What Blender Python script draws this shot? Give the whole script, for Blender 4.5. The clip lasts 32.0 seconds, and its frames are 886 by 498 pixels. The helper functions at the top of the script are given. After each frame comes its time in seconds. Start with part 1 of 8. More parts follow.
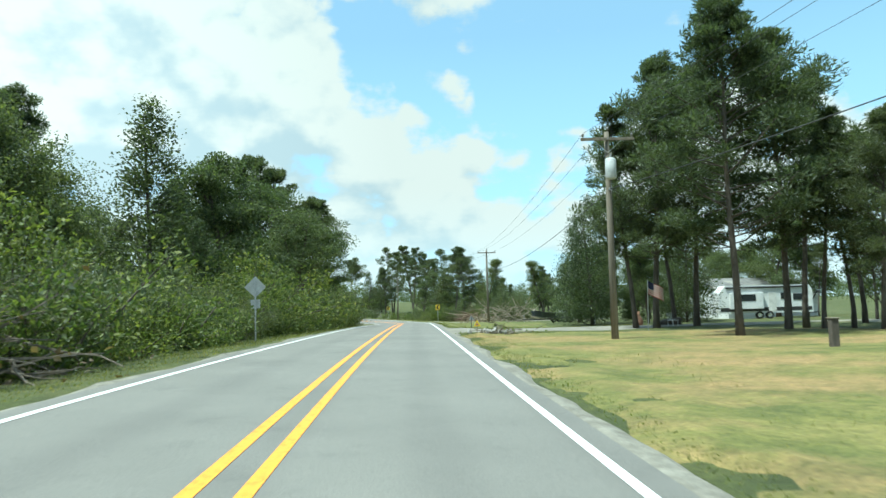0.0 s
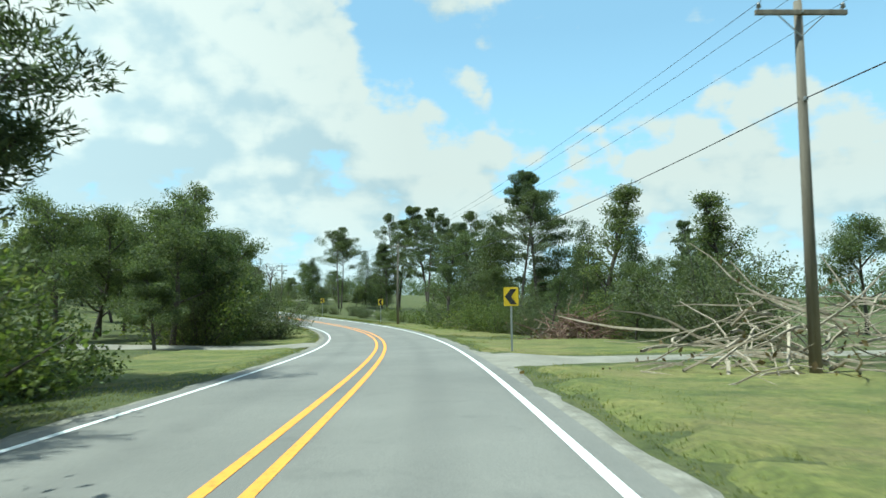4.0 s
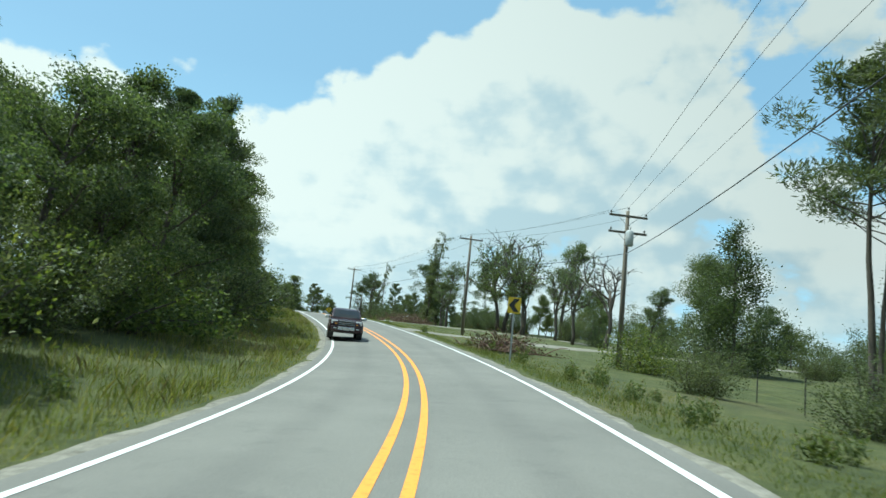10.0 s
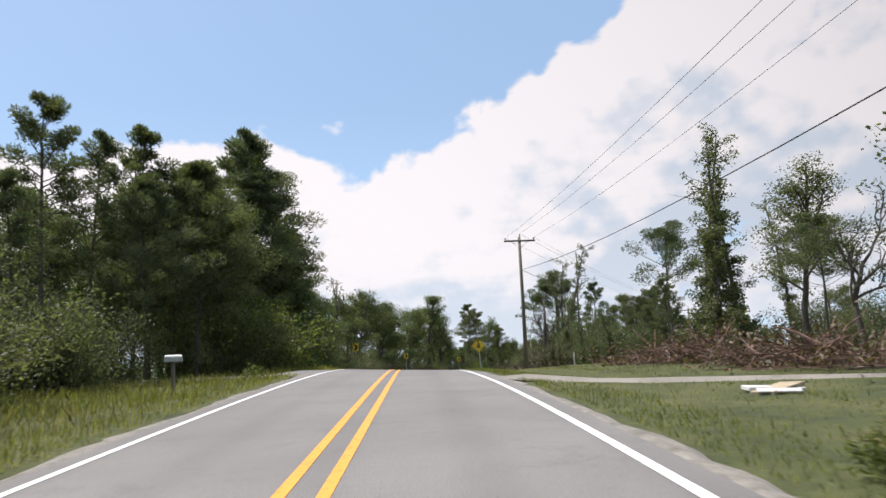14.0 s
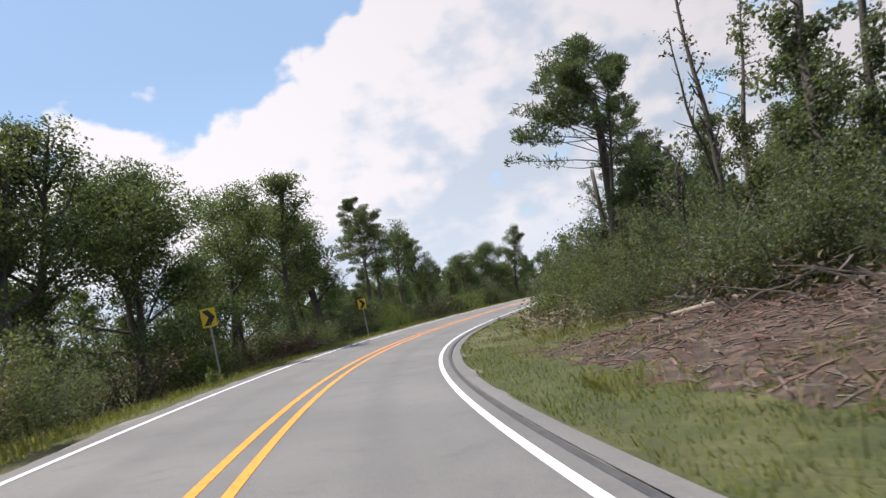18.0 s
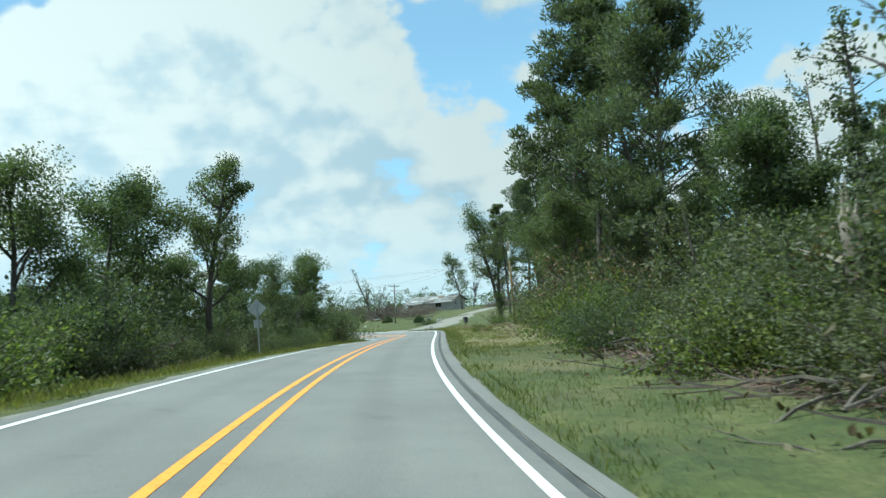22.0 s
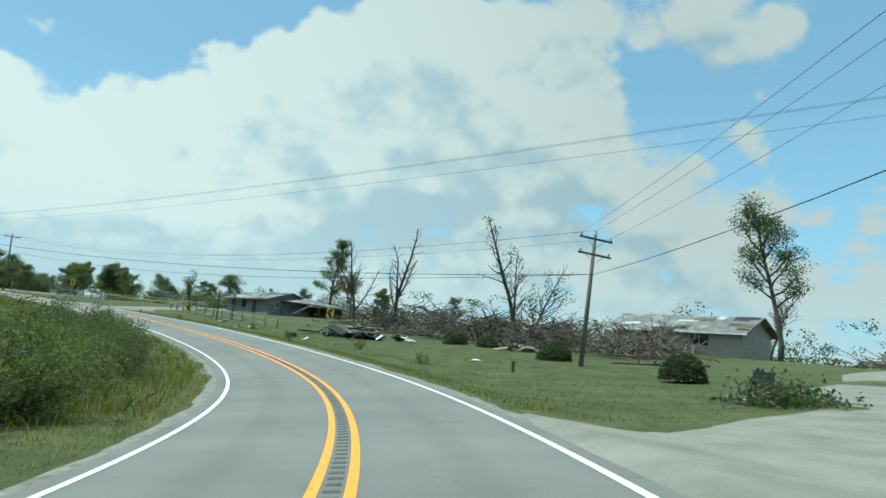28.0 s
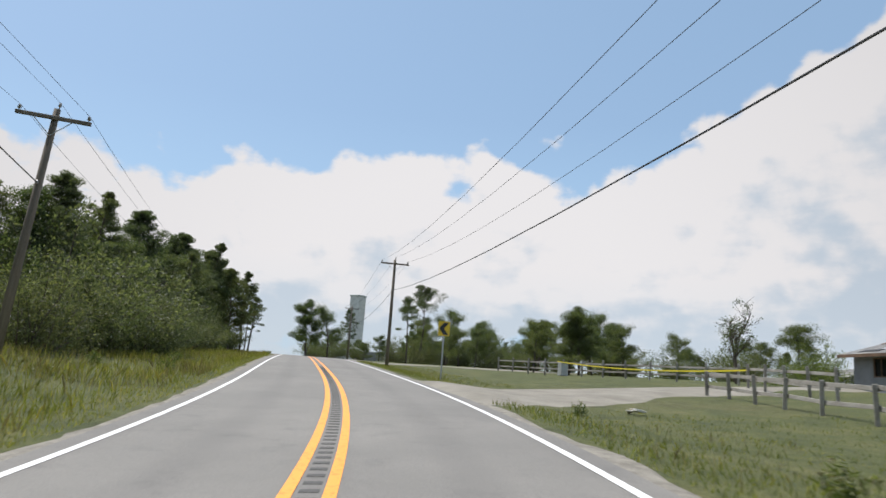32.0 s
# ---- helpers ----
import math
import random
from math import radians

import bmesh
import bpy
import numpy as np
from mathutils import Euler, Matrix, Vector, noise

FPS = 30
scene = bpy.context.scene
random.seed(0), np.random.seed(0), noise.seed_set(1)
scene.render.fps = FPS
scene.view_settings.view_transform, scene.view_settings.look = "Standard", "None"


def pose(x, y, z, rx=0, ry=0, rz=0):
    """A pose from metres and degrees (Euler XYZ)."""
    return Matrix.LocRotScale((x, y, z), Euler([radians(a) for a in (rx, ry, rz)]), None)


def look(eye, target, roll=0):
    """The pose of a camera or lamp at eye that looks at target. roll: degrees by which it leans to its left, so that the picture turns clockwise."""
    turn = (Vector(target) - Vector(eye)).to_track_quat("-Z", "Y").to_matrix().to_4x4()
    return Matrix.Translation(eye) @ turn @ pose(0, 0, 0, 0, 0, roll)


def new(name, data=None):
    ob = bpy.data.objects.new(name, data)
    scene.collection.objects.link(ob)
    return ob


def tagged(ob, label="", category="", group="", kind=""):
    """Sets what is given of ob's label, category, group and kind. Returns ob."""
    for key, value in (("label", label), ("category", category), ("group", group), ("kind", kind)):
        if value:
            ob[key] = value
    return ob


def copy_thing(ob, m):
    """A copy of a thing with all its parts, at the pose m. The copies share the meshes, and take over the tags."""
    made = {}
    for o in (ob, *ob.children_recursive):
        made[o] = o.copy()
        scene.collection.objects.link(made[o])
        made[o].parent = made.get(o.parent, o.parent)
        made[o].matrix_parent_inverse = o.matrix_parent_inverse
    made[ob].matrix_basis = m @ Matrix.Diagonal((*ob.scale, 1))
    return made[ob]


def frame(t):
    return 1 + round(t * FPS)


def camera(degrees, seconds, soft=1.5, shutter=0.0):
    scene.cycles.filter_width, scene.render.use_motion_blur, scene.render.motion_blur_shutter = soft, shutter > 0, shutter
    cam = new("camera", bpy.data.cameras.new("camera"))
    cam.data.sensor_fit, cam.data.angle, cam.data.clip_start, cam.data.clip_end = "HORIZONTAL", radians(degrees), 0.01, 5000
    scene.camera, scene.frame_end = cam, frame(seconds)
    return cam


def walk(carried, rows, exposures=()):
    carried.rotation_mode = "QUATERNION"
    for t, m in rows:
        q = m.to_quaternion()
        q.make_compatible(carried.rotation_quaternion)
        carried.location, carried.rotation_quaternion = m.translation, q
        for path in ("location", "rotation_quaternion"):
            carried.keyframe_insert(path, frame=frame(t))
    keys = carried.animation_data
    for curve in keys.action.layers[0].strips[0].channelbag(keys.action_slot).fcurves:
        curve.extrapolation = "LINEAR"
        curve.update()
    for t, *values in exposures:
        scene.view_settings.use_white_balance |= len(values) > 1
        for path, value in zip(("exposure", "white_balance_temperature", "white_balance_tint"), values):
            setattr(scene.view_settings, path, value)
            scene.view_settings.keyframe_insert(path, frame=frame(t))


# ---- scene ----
# ---- camera ----
cam = camera(62.7, 32.0, 1.5, 0.12)
PATH = [
    (0, (1.372, 0.087, 1.376), (1.362, 2.081, 1.529), -1.51),
    (0.5, (0.800, 9.674, 1.408), (0.781, 11.665, 1.591), -1.16),
    (1, (0.275, 19.311, 1.403), (0.249, 21.303, 1.586), -0.36),
    (1.5, (-0.152, 29.000, 1.367), (-0.180, 30.994, 1.516), -0.24),
    (2, (-0.535, 38.737, 1.298), (-0.553, 40.734, 1.412), -1.06),
    (2.5, (-0.907, 48.526, 1.203), (-0.912, 50.524, 1.285), -2.27),
    (3, (-1.327, 58.361, 1.096), (-1.349, 60.358, 1.200), -1.78),
    (3.5, (-1.730, 68.242, 0.989), (-1.769, 70.238, 1.113), -1.29),
    (4, (-2.108, 78.180, 0.856), (-2.163, 80.174, 1.000), -0.80),
    (4.5, (-2.515, 88.180, 0.660), (-2.588, 90.172, 0.823), -0.31),
    (5, (-3.219, 98.227, 0.446), (-3.367, 100.210, 0.662), 1.08),
    (5.5, (-4.173, 108.320, 0.253), (-4.401, 110.294, 0.476), 2.04),
    (6, (-5.430, 118.425, 0.077), (-5.739, 120.390, 0.298), 3.28),
    (6.5, (-6.973, 128.525, -0.058), (-7.371, 130.473, 0.166), 3.96),
    (7, (-8.870, 138.605, -0.162), (-9.363, 140.530, 0.059), 4.86),
    (7.5, (-11.132, 148.653, -0.245), (-11.718, 150.553, -0.033), 5.31),
    (8, (-13.843, 158.629, -0.299), (-14.521, 160.499, -0.083), 5.47),
    (8.5, (-17.066, 168.482, -0.335), (-17.835, 170.313, -0.098), 6.17),
    (9, (-20.761, 178.188, -0.313), (-21.621, 179.976, -0.059), 6.16),
    (9.5, (-24.960, 187.691, -0.211), (-25.901, 189.435, 0.060), 6.29),
    (10, (-29.593, 196.978, -0.018), (-30.621, 198.670, 0.269), 5.63),
    (10.5, (-34.600, 206.051, 0.293), (-35.705, 207.691, 0.591), 5.81),
    (11, (-40.058, 214.817, 0.696), (-41.244, 216.397, 1.012), 5.15),
    (11.5, (-45.896, 223.280, 1.178), (-47.148, 224.802, 1.512), 5.14),
    (12, (-52.105, 231.396, 1.739), (-53.407, 232.874, 2.081), 4.30),
    (12.5, (-58.688, 239.107, 2.401), (-60.009, 240.569, 2.744), 3.06),
    (13, (-65.489, 246.522, 3.093), (-66.827, 247.969, 3.440), 0.92),
    (13.5, (-72.397, 253.726, 3.716), (-73.763, 255.146, 4.062), -1.07),
    (14, (-79.431, 260.690, 4.322), (-80.807, 262.103, 4.658), -2.43),
    (14.5, (-86.580, 267.407, 4.973), (-87.947, 268.830, 5.293), -3.73),
    (15, (-93.658, 274.057, 5.516), (-94.997, 275.513, 5.806), -4.61),
    (15.5, (-100.682, 280.620, 5.819), (-101.994, 282.108, 6.079), -5.50),
    (16, (-107.640, 287.099, 5.974), (-108.922, 288.617, 6.203), -6.39),
    (16.5, (-114.516, 293.517, 6.025), (-115.768, 295.063, 6.225), -7.28),
    (17, (-121.156, 300.045, 5.971), (-122.365, 301.629, 6.142), -8.53),
    (17.5, (-127.523, 306.694, 5.821), (-128.681, 308.318, 5.964), -10.99),
    (18, (-133.721, 313.395, 5.637), (-134.806, 315.071, 5.770), -12.78),
    (18.5, (-139.780, 320.179, 5.491), (-140.779, 321.907, 5.626), -13.47),
    (19, (-145.489, 327.258, 5.351), (-146.386, 329.041, 5.491), -12.89),
    (19.5, (-150.837, 334.676, 5.199), (-151.608, 336.516, 5.339), -12.48),
    (20, (-155.675, 342.509, 5.055), (-156.315, 344.400, 5.194), -12.53),
    (20.5, (-159.850, 350.769, 4.937), (-160.378, 352.693, 5.084), -11.19),
    (21, (-163.532, 359.332, 4.820), (-163.972, 361.276, 4.970), -9.35),
    (21.5, (-166.817, 368.129, 4.711), (-167.162, 370.093, 4.865), -6.56),
    (22, (-169.685, 377.107, 4.610), (-169.935, 379.085, 4.766), -5.12),
    (22.5, (-172.133, 386.211, 4.531), (-172.306, 388.196, 4.686), -4.02),
    (23, (-174.092, 395.433, 4.466), (-174.210, 397.423, 4.626), -2.57),
    (23.5, (-175.696, 404.732, 4.356), (-175.782, 406.724, 4.526), -1.19),
    (24, (-177.169, 414.033, 4.226), (-177.238, 416.023, 4.413), -0.11),
    (24.5, (-178.458, 423.313, 4.092), (-178.533, 425.301, 4.298), -0.09),
    (25, (-179.651, 432.576, 3.921), (-179.763, 434.561, 4.142), 0.42),
    (25.5, (-180.926, 441.812, 3.709), (-181.105, 443.791, 3.934), 2.72),
    (26, (-182.485, 451.003, 3.458), (-182.769, 452.970, 3.688), 3.14),
    (26.5, (-184.290, 460.166, 3.197), (-184.678, 462.114, 3.431), 3.56),
    (27, (-186.503, 469.259, 2.929), (-186.995, 471.183, 3.168), 3.98),
    (27.5, (-189.279, 478.219, 2.651), (-189.874, 480.113, 2.896), 4.39),
    (28, (-192.725, 486.962, 2.400), (-193.460, 488.803, 2.663), 4.87),
    (28.5, (-196.777, 495.453, 2.217), (-197.663, 497.225, 2.494), 6.37),
    (29, (-201.401, 503.666, 2.130), (-202.437, 505.351, 2.424), 7.33),
    (29.5, (-206.636, 511.529, 2.138), (-207.814, 513.114, 2.448), 7.69),
    (30, (-212.601, 518.871, 2.267), (-213.918, 520.339, 2.601), 7.96),
    (30.5, (-219.238, 525.614, 2.544), (-220.686, 526.948, 2.901), 7.80),
    (31, (-226.464, 531.719, 2.912), (-228.025, 532.914, 3.282), 6.88),
    (31.5, (-234.215, 537.129, 3.386), (-235.869, 538.191, 3.757), 6.15),
    (32, (-242.391, 541.835, 3.880), (-244.115, 542.782, 4.245), 3.97),
]
EXPOSURES = [(0.0, 0.70, 5700, -14), (2.5, 0.68, 5700, -14), (5.0, 0.52, 5700, -14), (7.0, 0.55, 5700, -14), (10.3, 0.33, 5700, -12), (11.3, 0.31, 6200, 12), (12.0, 0.31, 6250, 15), (13.5, 0.36, 6300, 16), (17.0, 0.34, 6200, 17), (20.5, 0.46, 6200, 17), (22.0, 0.43, 5450, -12), (23.5, 0.68, 5600, -13), (25.0, 0.60, 5750, -13), (28.0, 0.14, 5500, -16), (29.0, 0.14, 5450, -15), (30.2, 0.13, 5750, -9), (31.0, 0.14, 6250, 12), (32.0, 0.12, 6250, 12)]
walk(cam, [(t, look(eye, target, roll)) for t, eye, target, roll in PATH], EXPOSURES)

# ---- plan of the road: control points x, y, z and cross fall, about 38 m apart ----
ROAD = [
    (2.97, -37.93, -0.34, -0.077),
    (0.00, -0.00, -0.00, -0.054),
    (-2.05, 38.67, -0.12, -0.024),
    (-3.82, 78.11, -0.61, 0.003),
    (-6.68, 118.27, -1.43, 0.027),
    (-14.90, 158.32, -1.85, 0.050),
    (-30.13, 196.71, -1.54, 0.063),
    (-52.84, 230.79, 0.20, 0.057),
    (-80.22, 259.88, 2.86, 0.031),
    (-108.30, 286.39, 4.56, -0.034),
    (-134.93, 312.27, 4.35, -0.097),
    (-156.89, 341.79, 3.81, -0.125),
    (-171.25, 376.64, 3.30, -0.117),
    (-178.59, 413.81, 2.83, -0.038),
    (-183.89, 450.79, 1.93, 0.049),
    (-193.32, 486.72, 0.86, 0.093),
    (-212.98, 518.53, 0.77, 0.104),
    (-242.73, 541.19, 2.38, 0.062),
    (-277.37, 554.79, 4.17, 0.013),
    (-312.02, 566.26, 5.58, 0.005),
    (-347.50, 576.50, 6.60, 0.000),
    (-384.00, 580.00, 7.40, 0.000),
    (-421.00, 577.00, 8.10, 0.000),
    (-457.00, 567.00, 8.90, 0.000),
]
RIGHT_SLOPE = [(0, 0.00), (98, 0.00), (138, -0.02), (180, -0.05), (211, -0.05), (241, -0.01), (281, 0.00), (339, 0.05), (394, 0.04), (451, 0.00), (488, -0.03), (526, 0.00), (554, 0.06), (582, 0.06), (601, 0.055), (620, 0.045), (638, 0.055), (660, 0.045), (693, 0.02)]
LEFT_SLOPE = [(0, 0.00), (98, 0.00), (138, 0.03), (180, 0.08), (221, 0.12), (261, 0.10), (291, 0.03), (339, -0.02), (394, -0.03), (470, -0.06), (526, -0.10), (554, -0.08), (572, 0.03), (601, 0.14), (640, 0.10), (665, 0.04), (700, 0.03)]


def spline(values, count):
    """A natural cubic through evenly spaced values, read at count even steps."""
    v = np.asarray(values, float)
    n = len(v)
    a = np.zeros((n, n))
    b = np.zeros(n)
    a[0, 0] = a[-1, -1] = 1
    for i in range(1, n - 1):
        a[i, i - 1 : i + 2] = 1, 4, 1
        b[i] = 6 * (v[i - 1] - 2 * v[i] + v[i + 1])
    m = np.linalg.solve(a, b)
    u = np.linspace(0, n - 1, count)
    i = np.clip(u.astype(int), 0, n - 2)
    f = u - i
    return v[i] * (1 - f) + v[i + 1] * f + ((1 - f) ** 3 - (1 - f)) * m[i] / 6 + (f ** 3 - f) * m[i + 1] / 6


_plan = np.array(ROAD)
RX, RY, RZ, RB = (spline(_plan[:, k], (len(_plan) - 1) * 40 + 1) for k in range(4))
RS = np.r_[0, np.cumsum(np.hypot(np.diff(RX), np.diff(RY)))]
RS = RS - RS[40]
RH = np.arctan2(-np.gradient(RX), np.gradient(RY))
RR, RL = np.array(RIGHT_SLOPE).T, np.array(LEFT_SLOPE).T


def side_z(s, off):
    """Height of the ground at a station and an offset from the middle of the road (right is plus)."""
    off = np.asarray(off, float)
    far = np.abs(off)
    z = np.interp(s, RS, RZ) + np.interp(s, RS, RB) * np.clip(off, -4.3, 4.3)
    slope = np.where(off > 0, np.interp(s, *RR), np.interp(s, *RL))
    return z - 0.2 * np.clip((far - 4.3) / 2.5, 0, 1) + slope * np.clip(far - 6.5, 0, 35)


def ground_z(x, y):
    """Height of the ground at any places."""
    x, y = np.atleast_1d(np.asarray(x, float)), np.atleast_1d(np.asarray(y, float))
    out = np.empty(len(x))
    sx, sy, sz, ss, sh = RX[::3], RY[::3], RZ[::3], RS[::3], RH[::3]
    for a in range(0, len(x), 8000):
        px, py = x[a : a + 8000, None], y[a : a + 8000, None]
        d = np.hypot(px - sx, py - sy)
        k = d.argmin(1)
        near = d[np.arange(len(k)), k]
        along = -(px[:, 0] - sx[k]) * np.sin(sh[k]) + (py[:, 0] - sy[k]) * np.cos(sh[k])
        off = (px[:, 0] - sx[k]) * np.cos(sh[k]) + (py[:, 0] - sy[k]) * np.sin(sh[k])
        s = ss[k] + np.clip(along, -2, 2)
        w = np.exp(-(d - near[:, None]) / 10)
        smooth = (w * sz).sum(1) / w.sum(1)
        z = side_z(s, off)
        f = np.clip((np.abs(off) - 12) / 25, 0, 1)
        mild = smooth + (z - np.interp(s, RS, RZ))
        z = z * (1 - f) + mild * f
        rim = np.clip((near - 60) / 200, 0, 1)
        out[a : a + 8000] = z * (1 - rim) + (1.0 - 0.004 * np.clip(near - 60, 0, 1500)) * rim
    return out


def road_gap(x, y):
    """Distance of places from the middle of the road."""
    near = np.full(len(x), 1e9)
    for a in range(0, len(RX), 8):
        near = np.minimum(near, np.hypot(x - RX[a], y - RY[a]))
    return near


def uneven(x, y):
    """The small swells of the ground away from the road."""
    rough = np.array([noise.noise((p * 0.11, q * 0.11, 0.0)) * 0.22 + noise.noise((p * 0.45, q * 0.45, 3.0)) * 0.05 for p, q in zip(x, y)])
    return rough * np.clip((road_gap(x, y) - 6) / 8, 0, 1)


def spot(s, off):
    """x, y, z on the ground, and the heading of the road there."""
    h = float(np.interp(s, RS, RH))
    x = float(np.interp(s, RS, RX)) + math.cos(h) * off
    y = float(np.interp(s, RS, RY)) + math.sin(h) * off
    return x, y, float(side_z(s, off)) if abs(off) < 12 else float(ground_z(x, y)[0]), h


# ---- sky and sun ----
SUN_YAW, SUN_UP = radians(118), radians(66)
world = bpy.data.worlds.new("world")
scene.world = world
world.use_nodes = True


def wire(tree, a, out, b, slot):
    tree.links.new(a.outputs[out], b.inputs[slot])


def build_sky():
    t = world.node_tree
    t.nodes.clear()
    n = t.nodes.new
    out, back = n("ShaderNodeOutputWorld"), n("ShaderNodeBackground")
    sky = n("ShaderNodeTexSky")
    sky.sky_type, sky.sun_disc = "NISHITA", False
    sky.sun_elevation, sky.sun_rotation = SUN_UP, -SUN_YAW
    sky.air_density, sky.dust_density, sky.ozone_density = 1.0, 1.5, 1.5
    back.inputs["Strength"].default_value = 0.11
    co = n("ShaderNodeTexCoord")

    def calc(op, a, b):
        m = n("ShaderNodeMath")
        m.operation = op
        for k, v in enumerate((a, b)):
            if isinstance(v, (int, float)):
                m.inputs[k].default_value = v
            else:
                t.links.new(v, m.inputs[k])
        return m.outputs[0]

    def height(way):
        sep = n("ShaderNodeSeparateXYZ")
        t.links.new(way, sep.inputs[0])
        return sep, calc("MAXIMUM", sep.outputs[2], 0.0)

    def puffs(way, scale, warp):
        """Rounded heads: high in the middle of each cell."""
        mv = n("ShaderNodeVectorMath")
        mv.operation = "MULTIPLY_ADD"
        wob = n("ShaderNodeTexNoise")
        wob.inputs["Scale"].default_value, wob.inputs["Detail"].default_value = scale * 1.3, 4.0
        t.links.new(way, wob.inputs["Vector"])
        t.links.new(wob.outputs["Color"], mv.inputs[0])
        mv.inputs[1].default_value = (warp, warp, warp)
        t.links.new(way, mv.inputs[2])
        v = n("ShaderNodeTexVoronoi")
        v.feature, v.inputs["Scale"].default_value = "SMOOTH_F1", scale
        v.inputs["Smoothness"].default_value = 0.3
        t.links.new(mv.outputs[0], v.inputs["Vector"])
        return calc("SUBTRACT", 0.45, v.outputs["Distance"])

    regions = ((45, 35, 17, 0.22), (62, 36, 19, 0.26), (82, 37, 20, 0.24), (-14, 26, 9, 0.10), (-11, 16, 9, 0.075), (-24, 23, 10, 0.09), (-3, 13, 6, 0.06), (14, 11, 8, 0.05),
               (75, 8, 9, -0.13), (67, 10, 9, -0.13), (60, 11.5, 9, -0.13), (52, 8.5, 9.5, -0.13), (45, 9.5, 9.5, -0.13), (37, 12, 9.5, -0.13), (32, 16, 9, -0.13), (26, 18, 10, -0.13), (18, 19, 10, -0.10), (22.6, 9, 5, -0.06))

    def density(way):
        """How thick the cloud is along a direction."""
        sep, up = height(way)
        low = calc("ADD", up, 0.30)
        flat = n("ShaderNodeCombineXYZ")
        t.links.new(calc("DIVIDE", sep.outputs[0], low), flat.inputs[0])
        t.links.new(calc("DIVIDE", sep.outputs[1], low), flat.inputs[1])
        t.links.new(calc("MULTIPLY", up, 2.6), flat.inputs[2])

        def cloud(shift, scale, detail):
            mp = n("ShaderNodeMapping")
            mp.inputs["Location"].default_value = shift
            t.links.new(flat.outputs[0], mp.inputs["Vector"])
            noise_ = n("ShaderNodeTexNoise")
            noise_.inputs["Scale"].default_value = scale
            noise_.inputs["Detail"].default_value = detail
            noise_.inputs["Roughness"].default_value = 0.56
            t.links.new(mp.outputs[0], noise_.inputs["Vector"])
            return noise_.outputs["Fac"]

        heads, small = puffs(way, 8.0, 0.10), puffs(way, 21.0, 0.06)
        body = calc("ADD", calc("MULTIPLY", cloud((3.1, 1.7, 0.4), 0.85, 1.0), 0.55), calc("MULTIPLY", cloud((0.6, 2.2, 0.0), 2.6, 9.0), 0.5))
        body = calc("ADD", body, calc("ADD", calc("MULTIPLY", heads, 0.24), calc("MULTIPLY", small, 0.15)))
        bank = calc("MULTIPLY", calc("MAXIMUM", calc("SUBTRACT", 0.33, up), 0.0), 0.30)
        body = calc("ADD", calc("ADD", body, bank), -0.02)
        for yaw, rise, size, depth in regions:
            dot = n("ShaderNodeVectorMath")
            dot.operation = "DOT_PRODUCT"
            a, e = radians(yaw), radians(rise)
            dot.inputs[1].default_value = (-math.sin(a) * math.cos(e), math.cos(a) * math.cos(e), math.sin(e))
            t.links.new(way, dot.inputs[0])
            gap = n("ShaderNodeMapRange")
            gap.interpolation_type = "SMOOTHSTEP"
            gap.inputs["From Min"].default_value, gap.inputs["From Max"].default_value = math.cos(radians(size)), math.cos(radians(size * (0.2 if depth > 0 else 0.6)))
            gap.inputs["To Max"].default_value = depth
            t.links.new(dot.outputs["Value"], gap.inputs["Value"])
            body = calc("SUBTRACT", body, gap.outputs["Result"])
        return body

    def raised(lift):
        """The direction a little higher up."""
        add = n("ShaderNodeVectorMath")
        add.operation = "ADD"
        add.inputs[1].default_value = (0, 0, lift)
        wire(t, co, "Generated", add, 0)
        unit = n("ShaderNodeVectorMath")
        unit.operation = "NORMALIZE"
        wire(t, add, 0, unit, 0)
        return unit.outputs[0]

    up = height(co.outputs["Generated"])[1]
    body = density(co.outputs["Generated"])
    above, just_above = density(raised(0.085)), density(raised(0.024))
    edge = n("ShaderNodeMapRange")
    edge.interpolation_type = "SMOOTHSTEP"
    edge.inputs["From Min"].default_value, edge.inputs["From Max"].default_value = 0.476, 0.552
    t.links.new(body, edge.inputs["Value"])
    # the tops of the heads catch the sun, their undersides and thick middles stay grey
    deep = n("ShaderNodeMapRange")
    deep.interpolation_type = "SMOOTHSTEP"
    deep.inputs["From Min"].default_value, deep.inputs["From Max"].default_value = -0.08, 0.20
    slope = calc("ADD", calc("MULTIPLY", calc("SUBTRACT", above, body), 0.6), calc("MULTIPLY", calc("SUBTRACT", just_above, body), 0.9))
    thick = calc("MULTIPLY", calc("SUBTRACT", above, 0.54), 0.26)
    t.links.new(calc("ADD", slope, thick), deep.inputs["Value"])
    tone = n("ShaderNodeMix")
    tone.data_type = "RGBA"
    tone.inputs["A"].default_value = (6.0, 5.8, 5.6, 1)
    tone.inputs["B"].default_value = (4.0, 4.5, 4.9, 1)
    wire(t, deep, "Result", tone, "Factor")
    thin = n("ShaderNodeMapRange")
    thin.inputs["From Max"].default_value, thin.inputs["To Min"].default_value, thin.inputs["To Max"].default_value = 0.16, 0.55, 0.0
    t.links.new(up, thin.inputs["Value"])
    veil = n("ShaderNodeMix")
    veil.data_type = "RGBA"
    veil.inputs["B"].default_value = (5.3, 5.95, 6.3, 1)
    wire(t, thin, "Result", veil, "Factor")
    # the banks facing the sun are the whitest
    facing = n("ShaderNodeVectorMath")
    facing.operation = "DOT_PRODUCT"
    facing.inputs[1].default_value = (-math.sin(radians(60)), math.cos(radians(60)), 0.0)
    wire(t, co, "Generated", facing, 0)
    lit = n("ShaderNodeMapRange")
